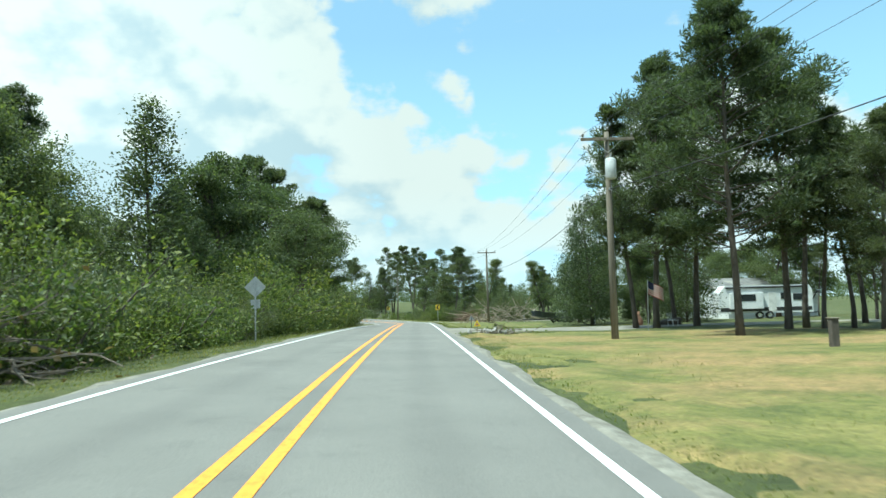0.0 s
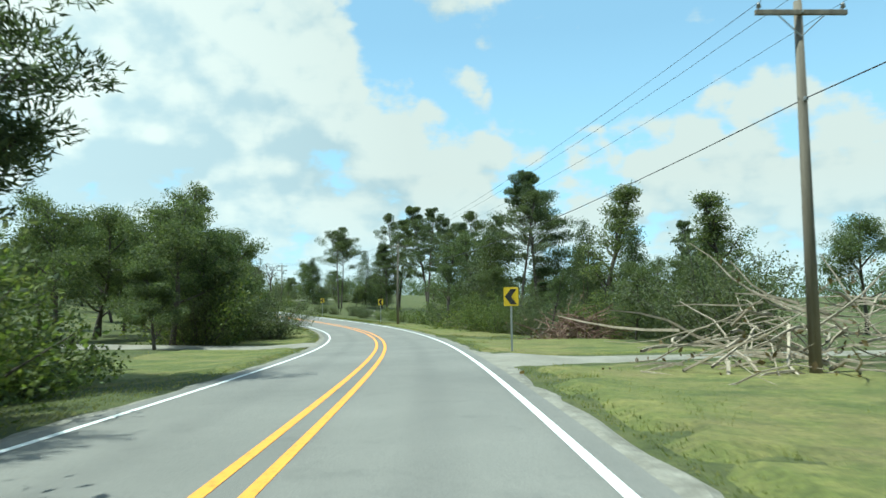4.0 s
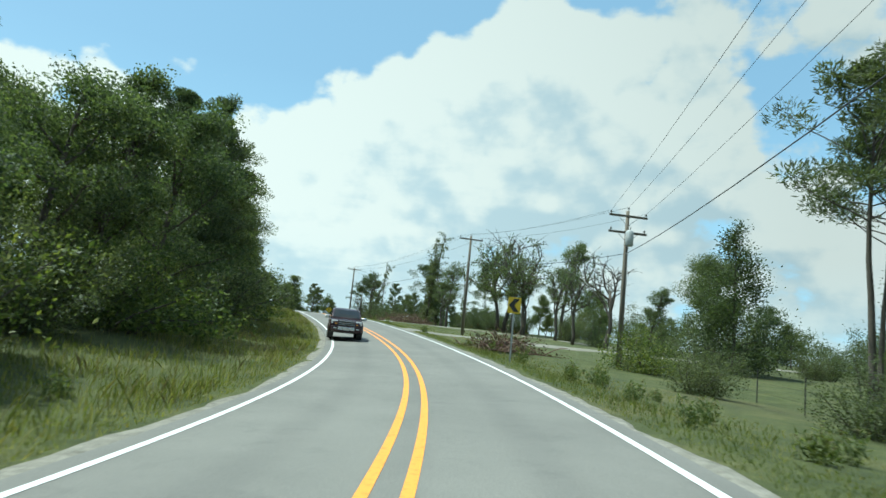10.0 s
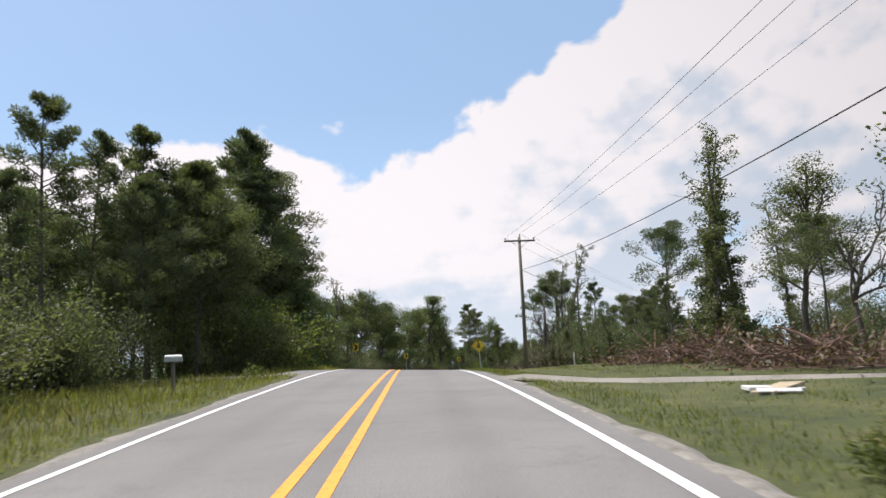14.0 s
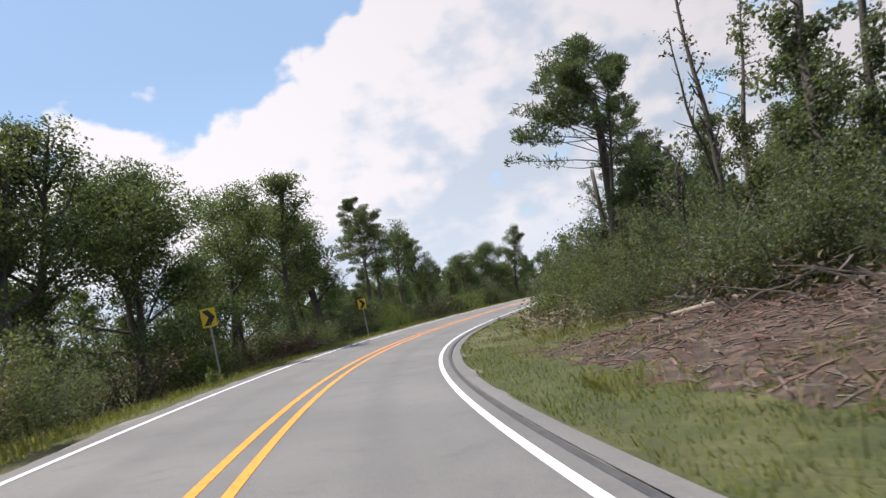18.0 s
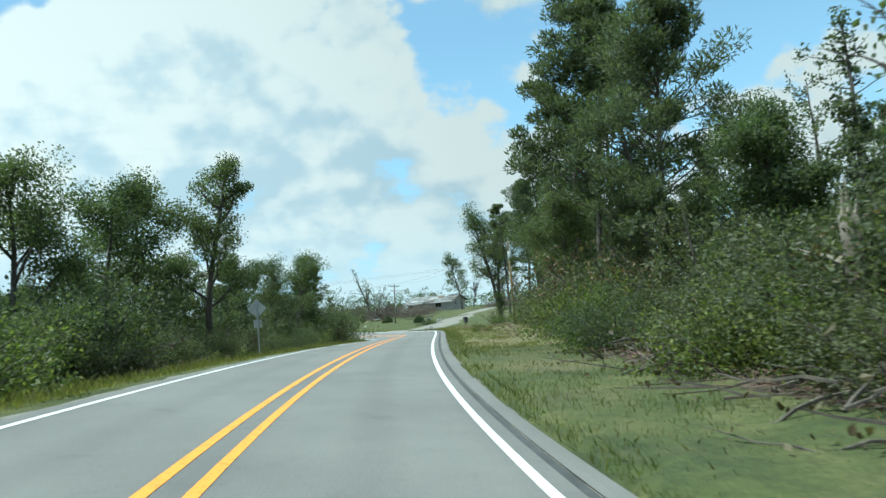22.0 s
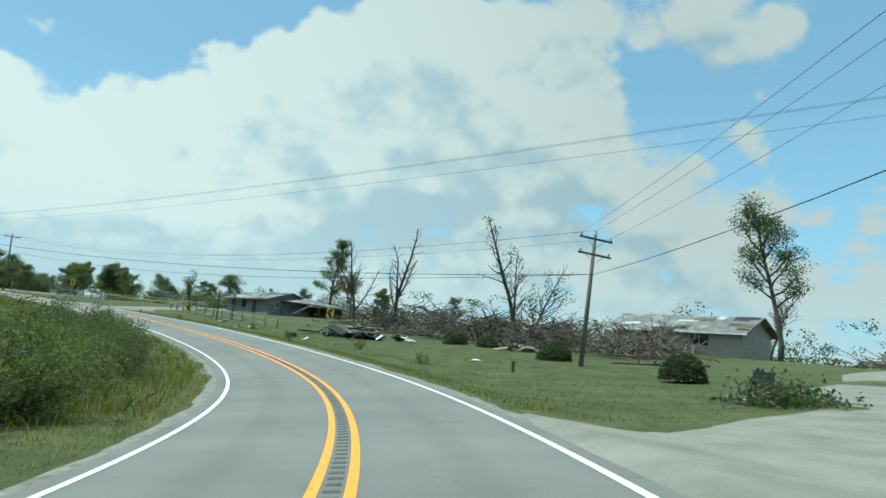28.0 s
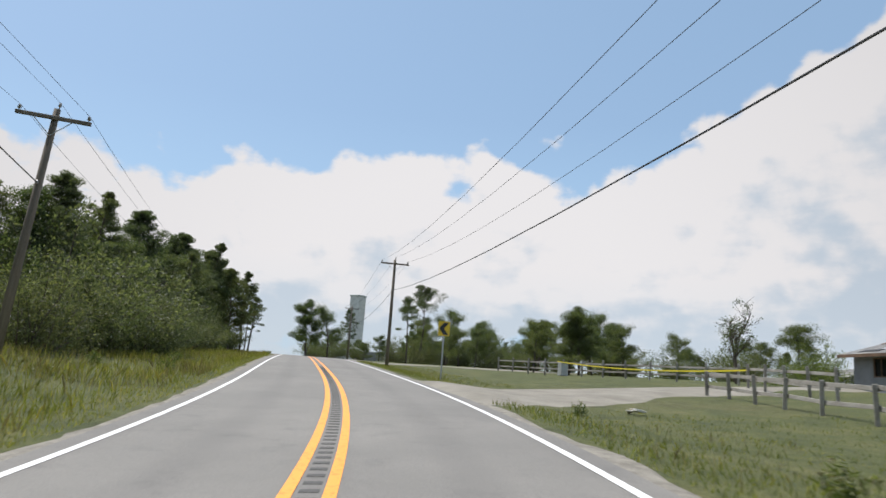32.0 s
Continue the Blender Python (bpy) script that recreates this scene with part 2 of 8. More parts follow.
    lit.inputs["From Min"].default_value, lit.inputs["From Max"].default_value = 0.55, 0.96
    lit.inputs["To Min"].default_value, lit.inputs["To Max"].default_value = 0.86, 1.17
    wire(t, facing, "Value", lit, "Value")
    bright = n("ShaderNodeVectorMath")
    bright.operation = "SCALE"
    wire(t, tone, "Result", bright, 0)
    wire(t, lit, "Result", bright, "Scale")
    t.links.new(bright.outputs[0], veil.inputs["A"])
    haze = n("ShaderNodeMapRange")
    haze.inputs["From Min"].default_value, haze.inputs["From Max"].default_value = 0.0, 0.35
    haze.inputs["To Min"].default_value, haze.inputs["To Max"].default_value = 0.85, 0.4
    t.links.new(up, haze.inputs["Value"])
    pale = n("ShaderNodeMix")
    pale.data_type = "RGBA"
    pale.inputs["B"].default_value = (4.0, 6.0, 7.7, 1)
    wire(t, haze, "Result", pale, "Factor")
    wire(t, sky, "Color", pale, "A")
    mix = n("ShaderNodeMix")
    mix.data_type = "RGBA"
    wire(t, edge, "Result", mix, "Factor")
    wire(t, pale, "Result", mix, "A")
    wire(t, veil, "Result", mix, "B")
    # whitish haze low over the horizon
    low = n("ShaderNodeMapRange")
    low.interpolation_type = "SMOOTHSTEP"
    low.inputs["From Max"].default_value, low.inputs["To Min"].default_value, low.inputs["To Max"].default_value = 0.11, 0.85, 0.0
    t.links.new(up, low.inputs["Value"])
    hazy = n("ShaderNodeMix")
    hazy.data_type = "RGBA"
    hazy.inputs["B"].default_value = (5.0, 5.6, 5.9, 1)
    wire(t, low, "Result", hazy, "Factor")
    wire(t, mix, "Result", hazy, "A")
    wire(t, hazy, "Result", back, "Color")
    wire(t, back, "Background", out, "Surface")


build_sky()
sun = new("sun", bpy.data.lights.new("sun", "SUN"))
sun.data.energy, sun.data.angle, sun.data.color = 5.0, radians(0.6), (1.0, 0.95, 0.87)
sun.matrix_world = look((0, 0, 60), (math.sin(SUN_YAW), -math.cos(SUN_YAW), 60 - math.tan(SUN_UP)))

# ---- materials ----


def make_material(name, rough=0.8, metal=0.0):
    m = bpy.data.materials.new(name)
    m.use_nodes = True
    b = m.node_tree.nodes["Principled BSDF"]
    b.inputs["Roughness"].default_value, b.inputs["Metallic"].default_value = rough, metal
    return m, m.node_tree, b


def noise_node(t, scale, detail=4.0, rough=0.6, coords="Object", stretch=None):
    co = t.nodes.new("ShaderNodeTexCoord")
    n = t.nodes.new("ShaderNodeTexNoise")
    n.inputs["Scale"].default_value, n.inputs["Detail"].default_value, n.inputs["Roughness"].default_value = scale, detail, rough
    if stretch:
        mp = t.nodes.new("ShaderNodeMapping")
        mp.inputs["Scale"].default_value = stretch
        t.links.new(co.outputs[coords], mp.inputs["Vector"])
        t.links.new(mp.outputs[0], n.inputs["Vector"])
    else:
        t.links.new(co.outputs[coords], n.inputs["Vector"])
    return n.outputs["Fac"]


def ramp(t, fac, stops):
    r = t.nodes.new("ShaderNodeValToRGB")
    e = r.color_ramp.elements
    while len(e) < len(stops):
        e.new(0.5)
    for el, (p, c) in zip(e, stops):
        el.position, el.color = p, (*c, 1)
    t.links.new(fac, r.inputs[0])
    return r.outputs[0]


def blend(t, kind, fac, a, b):
    m = t.nodes.new("ShaderNodeMix")
    m.data_type, m.blend_type = "RGBA", kind
    for slot, v in (("Factor", fac), ("A", a), ("B", b)):
        if isinstance(v, (int, float)):
            m.inputs[slot].default_value = v
        elif isinstance(v, tuple):
            m.inputs[slot].default_value = (*v, 1)
        else:
            t.links.new(v, m.inputs[slot])
    return m.outputs["Result"]


def relief(t, b, fac, strength, distance):
    n = t.nodes.new("ShaderNodeBump")
    n.inputs["Strength"].default_value, n.inputs["Distance"].default_value = strength, distance
    t.links.new(fac, n.inputs["Height"])
    t.links.new(n.outputs[0], b.inputs["Normal"])


def speckled(name, dark, light, scale=6.0, rough=0.8, metal=0.0, bump=0.0, fine=60.0, stretch=None, worn=None):
    """Paint, wood, metal or stone: two scales of variation and a fine relief."""
    m, t, b = make_material(name, rough, metal)
    a = ramp(t, noise_node(t, scale, stretch=stretch), [(0.3, dark), (0.7, light)])
    g = ramp(t, noise_node(t, fine, 2.0, stretch=stretch), [(0.3, (0.78, 0.78, 0.78)), (0.7, (1.12, 1.12, 1.12))])
    c = blend(t, "MULTIPLY", 1.0, a, g)
    if worn:
        patch = ramp(t, noise_node(t, scale * 0.4, 6.0), [(0.52, (0, 0, 0)), (0.62, (1, 1, 1))])
        c = blend(t, "MIX", patch, c, worn)
    t.links.new(c, b.inputs["Base Color"])
    if bump:
        relief(t, b, noise_node(t, fine, 3.0, stretch=stretch), bump, 0.01)
    return m


def leafy(name, dark, mid, light, through_=0.35):
    """Leaves: a tint by plant and by leaf, some light passing through."""
    m, t, b = make_material(name, 0.55)
    geo = t.nodes.new("ShaderNodeNewGeometry")
    info = t.nodes.new("ShaderNodeObjectInfo")
    c = ramp(t, geo.outputs["Random Per Island"], [(0.0, dark), (0.55, mid), (1.0, light)])
    tint = ramp(t, info.outputs["Random"], [(0.0, (0.75, 0.82, 0.78)), (0.5, (1, 1, 1)), (1.0, (1.09, 1.03, 0.90))])
    c = blend(t, "MULTIPLY", 1.0, c, tint)
    t.links.new(c, b.inputs["Base Color"])
    tr = t.nodes.new("ShaderNodeBsdfTranslucent")
    t.links.new(blend(t, "MULTIPLY", 1.0, c, (1.25, 1.35, 0.7)), tr.inputs["Color"])
    mx = t.nodes.new("ShaderNodeMixShader")
    mx.inputs[0].default_value = through_
    t.links.new(b.outputs[0], mx.inputs[1])
    t.links.new(tr.outputs[0], mx.inputs[2])
    t.links.new(mx.outputs[0], t.nodes["Material Output"].inputs["Surface"])
    return m


def grass_ground(name="mown_grass", low=(0.034, 0.045, 0.010), mid_=(0.066, 0.076, 0.017), high=(0.110, 0.106, 0.034), straw=(0.125, 0.098, 0.044), amount=0.5, start=0.56):
    """Grass with pale and dark tufts and worn straw-coloured patches."""
    m, t, b = make_material(name, 0.95)
    big = noise_node(t, 0.045 if start > 0.5 else 0.16, 6.0, 0.7)
    mid = noise_node(t, 0.5, 6.0, 0.68)
    tuft = noise_node(t, 2.6, 4.0, 0.7)
    fine = noise_node(t, 11.0, 4.0, 0.75)
    c = ramp(t, mid, [(0.30, low), (0.5, mid_), (0.70, high)])
    dry = ramp(t, big, [(start, (0, 0, 0)), (start + 0.16, (amount, amount, amount))])
    c = blend(t, "MIX", dry, c, straw)
    c = blend(t, "MULTIPLY", 1.0, c, ramp(t, tuft, [(0.3, (0.72, 0.75, 0.7)), (0.68, (1.2, 1.18, 1.2))]))
    c = blend(t, "MULTIPLY", 1.0, c, ramp(t, fine, [(0.25, (0.5, 0.52, 0.5)), (0.75, (1.4, 1.38, 1.4))]))
    t.links.new(c, b.inputs["Base Color"])
    relief(t, b, fine, 0.8, 0.07)
    return m


def asphalt_material():
    m, t, b = make_material("worn_asphalt", 0.82)
    c = ramp(t, noise_node(t, 0.25, 5.0), [(0.3, (0.140, 0.133, 0.120)), (0.7, (0.184, 0.174, 0.156))])
    grain = noise_node(t, 55.0, 3.0, 0.8)
    c = blend(t, "MULTIPLY", 1.0, c, ramp(t, grain, [(0.25, (0.6, 0.6, 0.6)), (0.75, (1.35, 1.35, 1.35))]))
    stain = ramp(t, noise_node(t, 1.1, 6.0, 0.7), [(0.56, (1, 1, 1)), (0.7, (0.82, 0.82, 0.83))])
    c = blend(t, "MULTIPLY", 1.0, c, stain)
    uv = t.nodes.new("ShaderNodeUVMap")
    sp = t.nodes.new("ShaderNodeSeparateXYZ")
    t.links.new(uv.outputs[0], sp.inputs[0])
    wave = t.nodes.new("ShaderNodeMath")
    wave.operation = "COSINE"
    mul = t.nodes.new("ShaderNodeMath")
    mul.operation, mul.inputs[1].default_value = "MULTIPLY", math.tau / 1.7
    t.links.new(sp.outputs[0], mul.inputs[0])
    t.links.new(mul.outputs[0], wave.inputs[0])
    c = blend(t, "MULTIPLY", 0.5, c, ramp(t, wave.outputs[0], [(0.0, (1.05, 1.05, 1.05)), (1.0, (0.84, 0.84, 0.85))]))
    t.links.new(c, b.inputs["Base Color"])
    relief(t, b, grain, 0.5, 0.006)
    return m


def line_paint(name, colour):
    m, t, b = make_material(name, 0.6)
    wear = ramp(t, noise_node(t, 9.0, 6.0, 0.75), [(0.30, (0.45, 0.45, 0.45)), (0.48, (1, 1, 1))])
    c = blend(t, "MULTIPLY", 1.0, colour, wear)
    t.links.new(c, b.inputs["Base Color"])
    return m


GRASS = grass_ground()
ASPHALT = asphalt_material()
WHITE_LINE = line_paint("white_line_paint", (0.72, 0.72, 0.70))
YELLOW_LINE = line_paint("yellow_line_paint", (0.86, 0.31, 0.03))
GRAVEL = speckled("pale_gravel", (0.165, 0.150, 0.120), (0.255, 0.236, 0.196), 0.7, 0.95, bump=0.8, fine=30.0)
SHOULDER = speckled("shoulder_gravel", (0.13, 0.118, 0.095), (0.27, 0.25, 0.21), 3.0, 0.95, bump=0.8, fine=26.0)
PINE_LEAF = leafy("pine_needles", (0.050, 0.064, 0.036), (0.094, 0.115, 0.058), (0.140, 0.160, 0.082), 0.48)
OAK_LEAF = leafy("broad_leaves", (0.052, 0.069, 0.032), (0.098, 0.124, 0.053), (0.170, 0.190, 0.080), 0.52)
WOOD_LEAF = leafy("wood_edge_leaves", (0.056, 0.067, 0.037), (0.104, 0.120, 0.062), (0.172, 0.185, 0.095), 0.52)
BUSH_LEAF = leafy("bush_leaves", (0.050, 0.070, 0.023), (0.110, 0.143, 0.039), (0.225, 0.240, 0.070), 0.5)
DARK_LEAF = leafy("cedar_leaves", (0.040, 0.054, 0.028), (0.076, 0.096, 0.045), (0.126, 0.146, 0.066), 0.42)
DRY_LEAF = leafy("browned_leaves", (0.060, 0.042, 0.022), (0.115, 0.080, 0.040), (0.190, 0.140, 0.070), 0.3)
GRASS_BLADE = leafy("grass_blades", (0.095, 0.116, 0.026), (0.165, 0.178, 0.045), (0.285, 0.250, 0.096), 0.6)
BARK = speckled("tree_bark", (0.055, 0.045, 0.036), (0.125, 0.105, 0.085), 2.5, 0.95, bump=0.9, fine=18.0, stretch=(1, 1, 0.25))
PALE_WOOD = speckled("stripped_wood", (0.23, 0.18, 0.13), (0.40, 0.34, 0.26), 3.0, 0.85, bump=0.6, fine=20.0, stretch=(1, 1, 0.3))

# ---- mesh helpers ----


def mesh_from(name, verts, faces, material=None, smooth=False):
    me = bpy.data.meshes.new(name)
    me.from_pydata(verts if isinstance(verts, list) else verts.tolist(), [], faces if isinstance(faces, list) else faces.tolist())
    if material:
        me.materials.append(material)
    if smooth:
        me.polygons.foreach_set("use_smooth", [True] * len(me.polygons))
    me.update()
    return me


class Shape:
    """Gathers boxes, tubes and sheets into one mesh."""

    def __init__(self):
        self.v, self.f = [], []

    def add(self, verts, faces):
        n = len(self.v)
        self.v += [tuple(p) for p in verts]
        self.f += [tuple(i + n for i in f) for f in faces]
        return self

    def box(self, size, m=None, chamfer=0.0):
        """A box about its own centre, its edges cut off by chamfer."""
        x, y, z = (a / 2 for a in size)
        m = m or Matrix()
        if chamfer <= 0:
            vs = [(a * x, b * y, c * z) for c in (-1, 1) for a, b in ((-1, -1), (1, -1), (1, 1), (-1, 1))]
            fs = [(3, 2, 1, 0), (4, 5, 6, 7), (0, 1, 5, 4), (1, 2, 6, 5), (2, 3, 7, 6), (3, 0, 4, 7)]
        else:
            c = min(chamfer, x * 0.9, y * 0.9, z * 0.9)
            ring = [(-x + c, -y), (x - c, -y), (x, -y + c), (x, y - c), (x - c, y), (-x + c, y), (-x, y - c), (-x, -y + c)]
            inner = [(px * (1 - c / x), py * (1 - c / y)) for px, py in ring]
            vs = [(px, py, -z) for px, py in inner] + [(px, py, -z + c) for px, py in ring]
            vs += [(px, py, z - c) for px, py in ring] + [(px, py, z) for px, py in inner]
            fs = [tuple(range(7, -1, -1)), tuple(range(24, 32))]
            fs += [(r * 8 + i, r * 8 + (i + 1) % 8, r * 8 + 8 + (i + 1) % 8, r * 8 + 8 + i) for r in range(3) for i in range(8)]
        return self.add([m @ Vector(p) for p in vs], fs)

    def tube(self, points, radii, sides=6, cap=True):
        """A tube along points, with a radius at each."""
        pts = [Vector(p) for p in points]
        if isinstance(radii, (int, float)):
            radii = [radii] * len(pts)
        n, rows = len(self.v), []
        for i, p in enumerate(pts):
            d = (pts[min(i + 1, len(pts) - 1)] - pts[max(i - 1, 0)]).normalized()
            a = d.orthogonal().normalized() if i == 0 else (a - d * a.dot(d)).normalized()
            b = d.cross(a)
            rows.append([p + (a * math.cos(k * math.tau / sides) + b * math.sin(k * math.tau / sides)) * radii[i] for k in range(sides)])
        vs = [q for r in rows for q in r]
        fs = [(r * sides + k, r * sides + (k + 1) % sides, (r + 1) * sides + (k + 1) % sides, (r + 1) * sides + k) for r in range(len(pts) - 1) for k in range(sides)]
        if cap:
            fs += [tuple(range(sides - 1, -1, -1)), tuple(range((len(pts) - 1) * sides, len(pts) * sides))]
        return self.add(vs, fs)

    def sheet(self, outline, thick, m=None):
        """A flat outline in x and z, thickened along y."""
        m = m or Matrix()
        k = len(outline)
        vs = [m @ Vector((x, y, z)) for y in (-thick / 2, thick / 2) for x, z in outline]
        fs = [tuple(range(k)), tuple(range(2 * k - 1, k - 1, -1))]
        fs += [(i, i + k, (i + 1) % k + k, (i + 1) % k) for i in range(k)]
        return self.add(vs, fs)

    def mesh(self, name, material, smooth=False):
        return mesh_from(name, self.v, self.f, material, smooth)


def part(name, shape, material, parent, label="", smooth=False):
    """One mesh under a thing or under a part."""
    me = shape if isinstance(shape, bpy.types.Mesh) else shape.mesh(name, material, smooth)
    ob = new(name, me)
    ob.parent = parent
    return tagged(ob, label)


def thing(name, label, category, group="", at=None):
    ob = new(name)
    ob.empty_display_size = 0.3
    if at is not None:
        ob.matrix_world = at
    return tagged(ob, label, category, group)


def stand(s, off, turn=0.0, scale=1.0, dz=0.0, lean=(0, 0)):
    """A pose on the ground beside the road; turn 0 looks along the road."""
    x, y, z, h = spot(s, off)
    return pose(x, y, z + dz, lean[0], lean[1], math.degrees(h) + turn) @ Matrix.Scale(scale, 4)


def setting(name, me, label, category):
    return tagged(new(name, me), label, category, kind="structure")


# ---- ground, road and markings ----


def stretch_axis(lo, hi, step, far, grow=1.35):
    line = list(np.arange(lo, hi, step))
    d = step
    a, b = lo, line[-1]
    while a > -far or b < far:
        d *= grow
        if a > -far:
            a -= d
            line.insert(0, a)
        if b < far:
            b += d
            line.append(b)
    return np.array(line)


def build_ground():
    gx, gy = stretch_axis(-330, 62, 1.6, 3500), stretch_axis(-42, 650, 1.6, 3500)
    xx, yy = np.meshgrid(gx, gy)
    x, y = xx.ravel(), yy.ravel()
    z = ground_z(x, y)
    near = road_gap(x, y)
    z += uneven(x, y) - 0.13 * np.clip((5.6 - near) / 0.9, 0, 1)
    w = len(gx)
    i = (np.arange(len(gy) - 1)[:, None] * w + np.arange(w - 1)).ravel()
    faces = np.stack([i, i + 1, i + w + 1, i + w], 1)
    me = mesh_from("ground", np.stack([x, y, z], 1), faces, GRASS, True)
    return setting("ground", me, "uneven mown grass verge and fields beside the road", "ground")


def ribbon(name, s0, s1, offs, drops, material, step=1.0):
    """A strip along the road: offsets across it and how far each lies above the surface."""
    ss = np.arange(s0, s1 + step, step)
    h = np.interp(ss, RS, RH)
    cx, cy = np.interp(ss, RS, RX), np.interp(ss, RS, RY)
    verts, uvs = [], []
    for k, s in enumerate(ss):
        for o, d in zip(offs, drops):
            verts.append((cx[k] + math.cos(h[k]) * o, cy[k] + math.sin(h[k]) * o, np.interp(s, RS, RZ) + np.interp(s, RS, RB) * o + d))
            uvs.append((o, s))
    n = len(offs)
    faces = [(r * n + c, r * n + c + 1, r * n + n + c + 1, r * n + n + c) for r in range(len(ss) - 1) for c in range(n - 1)]
    me = mesh_from(name, verts, faces, material)
    uv = me.uv_layers.new(name="across")
    loops = np.empty(len(me.loops), np.int32)
    me.loops.foreach_get("vertex_index", loops)
    uv.data.foreach_set("uv", np.array(uvs)[loops].ravel())
    return me


END = RS[-1] - 2
build_ground()
setting("road", ribbon("road", -37, END, (-3.72, -3.66, -1.8, 0, 1.8, 3.66, 3.72), (-0.12, 0, 0, 0, 0, 0, -0.12), ASPHALT), "worn grey two-lane asphalt road", "road")
for off in (-3.26, 3.27):
    setting("edge_line", ribbon("edge_line", -37, END, (off - 0.065, off + 0.065), (0.006, 0.006), WHITE_LINE), "white painted edge line on the asphalt", "road marking")
for off in (-0.245, 0.18):
    setting("centre_line", ribbon("centre_line", -37, END, (off - 0.068, off + 0.068), (0.006, 0.006), YELLOW_LINE), "yellow painted line of a double centre line", "road marking")


def build_shoulders():
    for side in (-1, 1):
        rng = random.Random(5 + side)
        ss = np.arange(-37, END, 0.8)
        s = Shape()
        rows = []
        for st in ss:
            h = float(np.interp(st, RS, RH))
            x, y = float(np.interp(st, RS, RX)), float(np.interp(st, RS, RY))
            edge = 3.98 + 0.3 * noise.noise((st * 0.25, side * 7.0, 0)) + rng.uniform(-0.08, 0.08)
            row = []
            for o, d in ((3.64, -0.035), ((3.64 + edge) / 2, -0.02 + rng.uniform(-0.015, 0.015)), (edge, -0.045), (edge + 0.5, -0.30)):
                o = o * side
                z = float(np.interp(st, RS, RZ) + np.interp(st, RS, RB) * o) + d
                row.append((x + math.cos(h) * o, y + math.sin(h) * o, z))
            rows.append(row)
        s.v = [p for r in rows for p in r]
        s.f = [(r * 4 + c, r * 4 + c + 1, r * 4 + 5 + c, r * 4 + 4 + c)[:: side] for r in range(len(rows) - 1) for c in range(3)]
        setting("shoulder", s.mesh("shoulder", SHOULDER), "narrow gravel shoulder with a ragged edge", "shoulder")


build_shoulders()
SEAM = speckled("tarred_seam", (0.045, 0.044, 0.043), (0.085, 0.083, 0.08), 3.0, 0.85)
setting("paved_shoulder", ribbon("paved_shoulder", 350, 548, (3.70, 3.82, 4.0, 4.06), (-0.004, 0.0, -0.012, -0.12), ASPHALT), "narrow paved strip outside the edge line", "road")
setting("pavement_seam", ribbon("pavement_seam", 350, 548, (3.55, 3.66), (0.005, 0.005), SEAM), "dark tarred seam beside the edge line", "road marking")


DRIVES = []


def driveway(s, side, length, width, skew=0.0, material=GRAVEL, label="pale gravel driveway meeting the road", flare=3.0):
    """A drive from the edge of the road outwards."""
    x0, y0, _, h = spot(s, side * 3.6)
    ang = h + radians(skew)
    dx, dy = math.cos(ang) * side, math.sin(ang) * side
    tx, ty = -math.sin(h), math.cos(h)
    DRIVES.append((x0, y0, dx, dy, tx, ty, length, width / 2, flare))
    s_ = Shape()
    n = int(length / 1.2)
    pts, wid = [], []
    for i in range(n + 1):
        d = i * length / n
        w = width / 2 + flare * max(0.0, 1 - d / 5.0) ** 2
        for k in (-1, -0.33, 0.33, 1):
            j = noise.noise((d * 0.4, k * 3 + s, 1.0)) * 0.25 if abs(k) == 1 and d > 1 else 0
            pts.append((x0 + dx * d + tx * (w + j) * k, y0 + dy * d + ty * (w + j) * k))
    pts = np.array(pts)
    z = ground_z(pts[:, 0], pts[:, 1])
    d = np.repeat(np.arange(n + 1) * length / n, 4)
    edge = np.array([k for _ in range(n + 1) for k in (-1, -0.33, 0.33, 1)])
    first = np.array([side_z(s, side * 3.66)] * len(z))
    z = z + 0.10 - 0.16 * (np.abs(edge) == 1) * (d > 0.5) - 0.11 * (d < 0.5)
    s_.v = [(a, b, c) for (a, b), c in zip(pts, z)]
    s_.f = [(r * 4 + c, r * 4 + c + 1, r * 4 + 5 + c, r * 4 + 4 + c)[::side] for r in range(n) for c in range(3)]
    return setting("driveway", s_.mesh("driveway", material, True), label, "driveway")


LANES = []


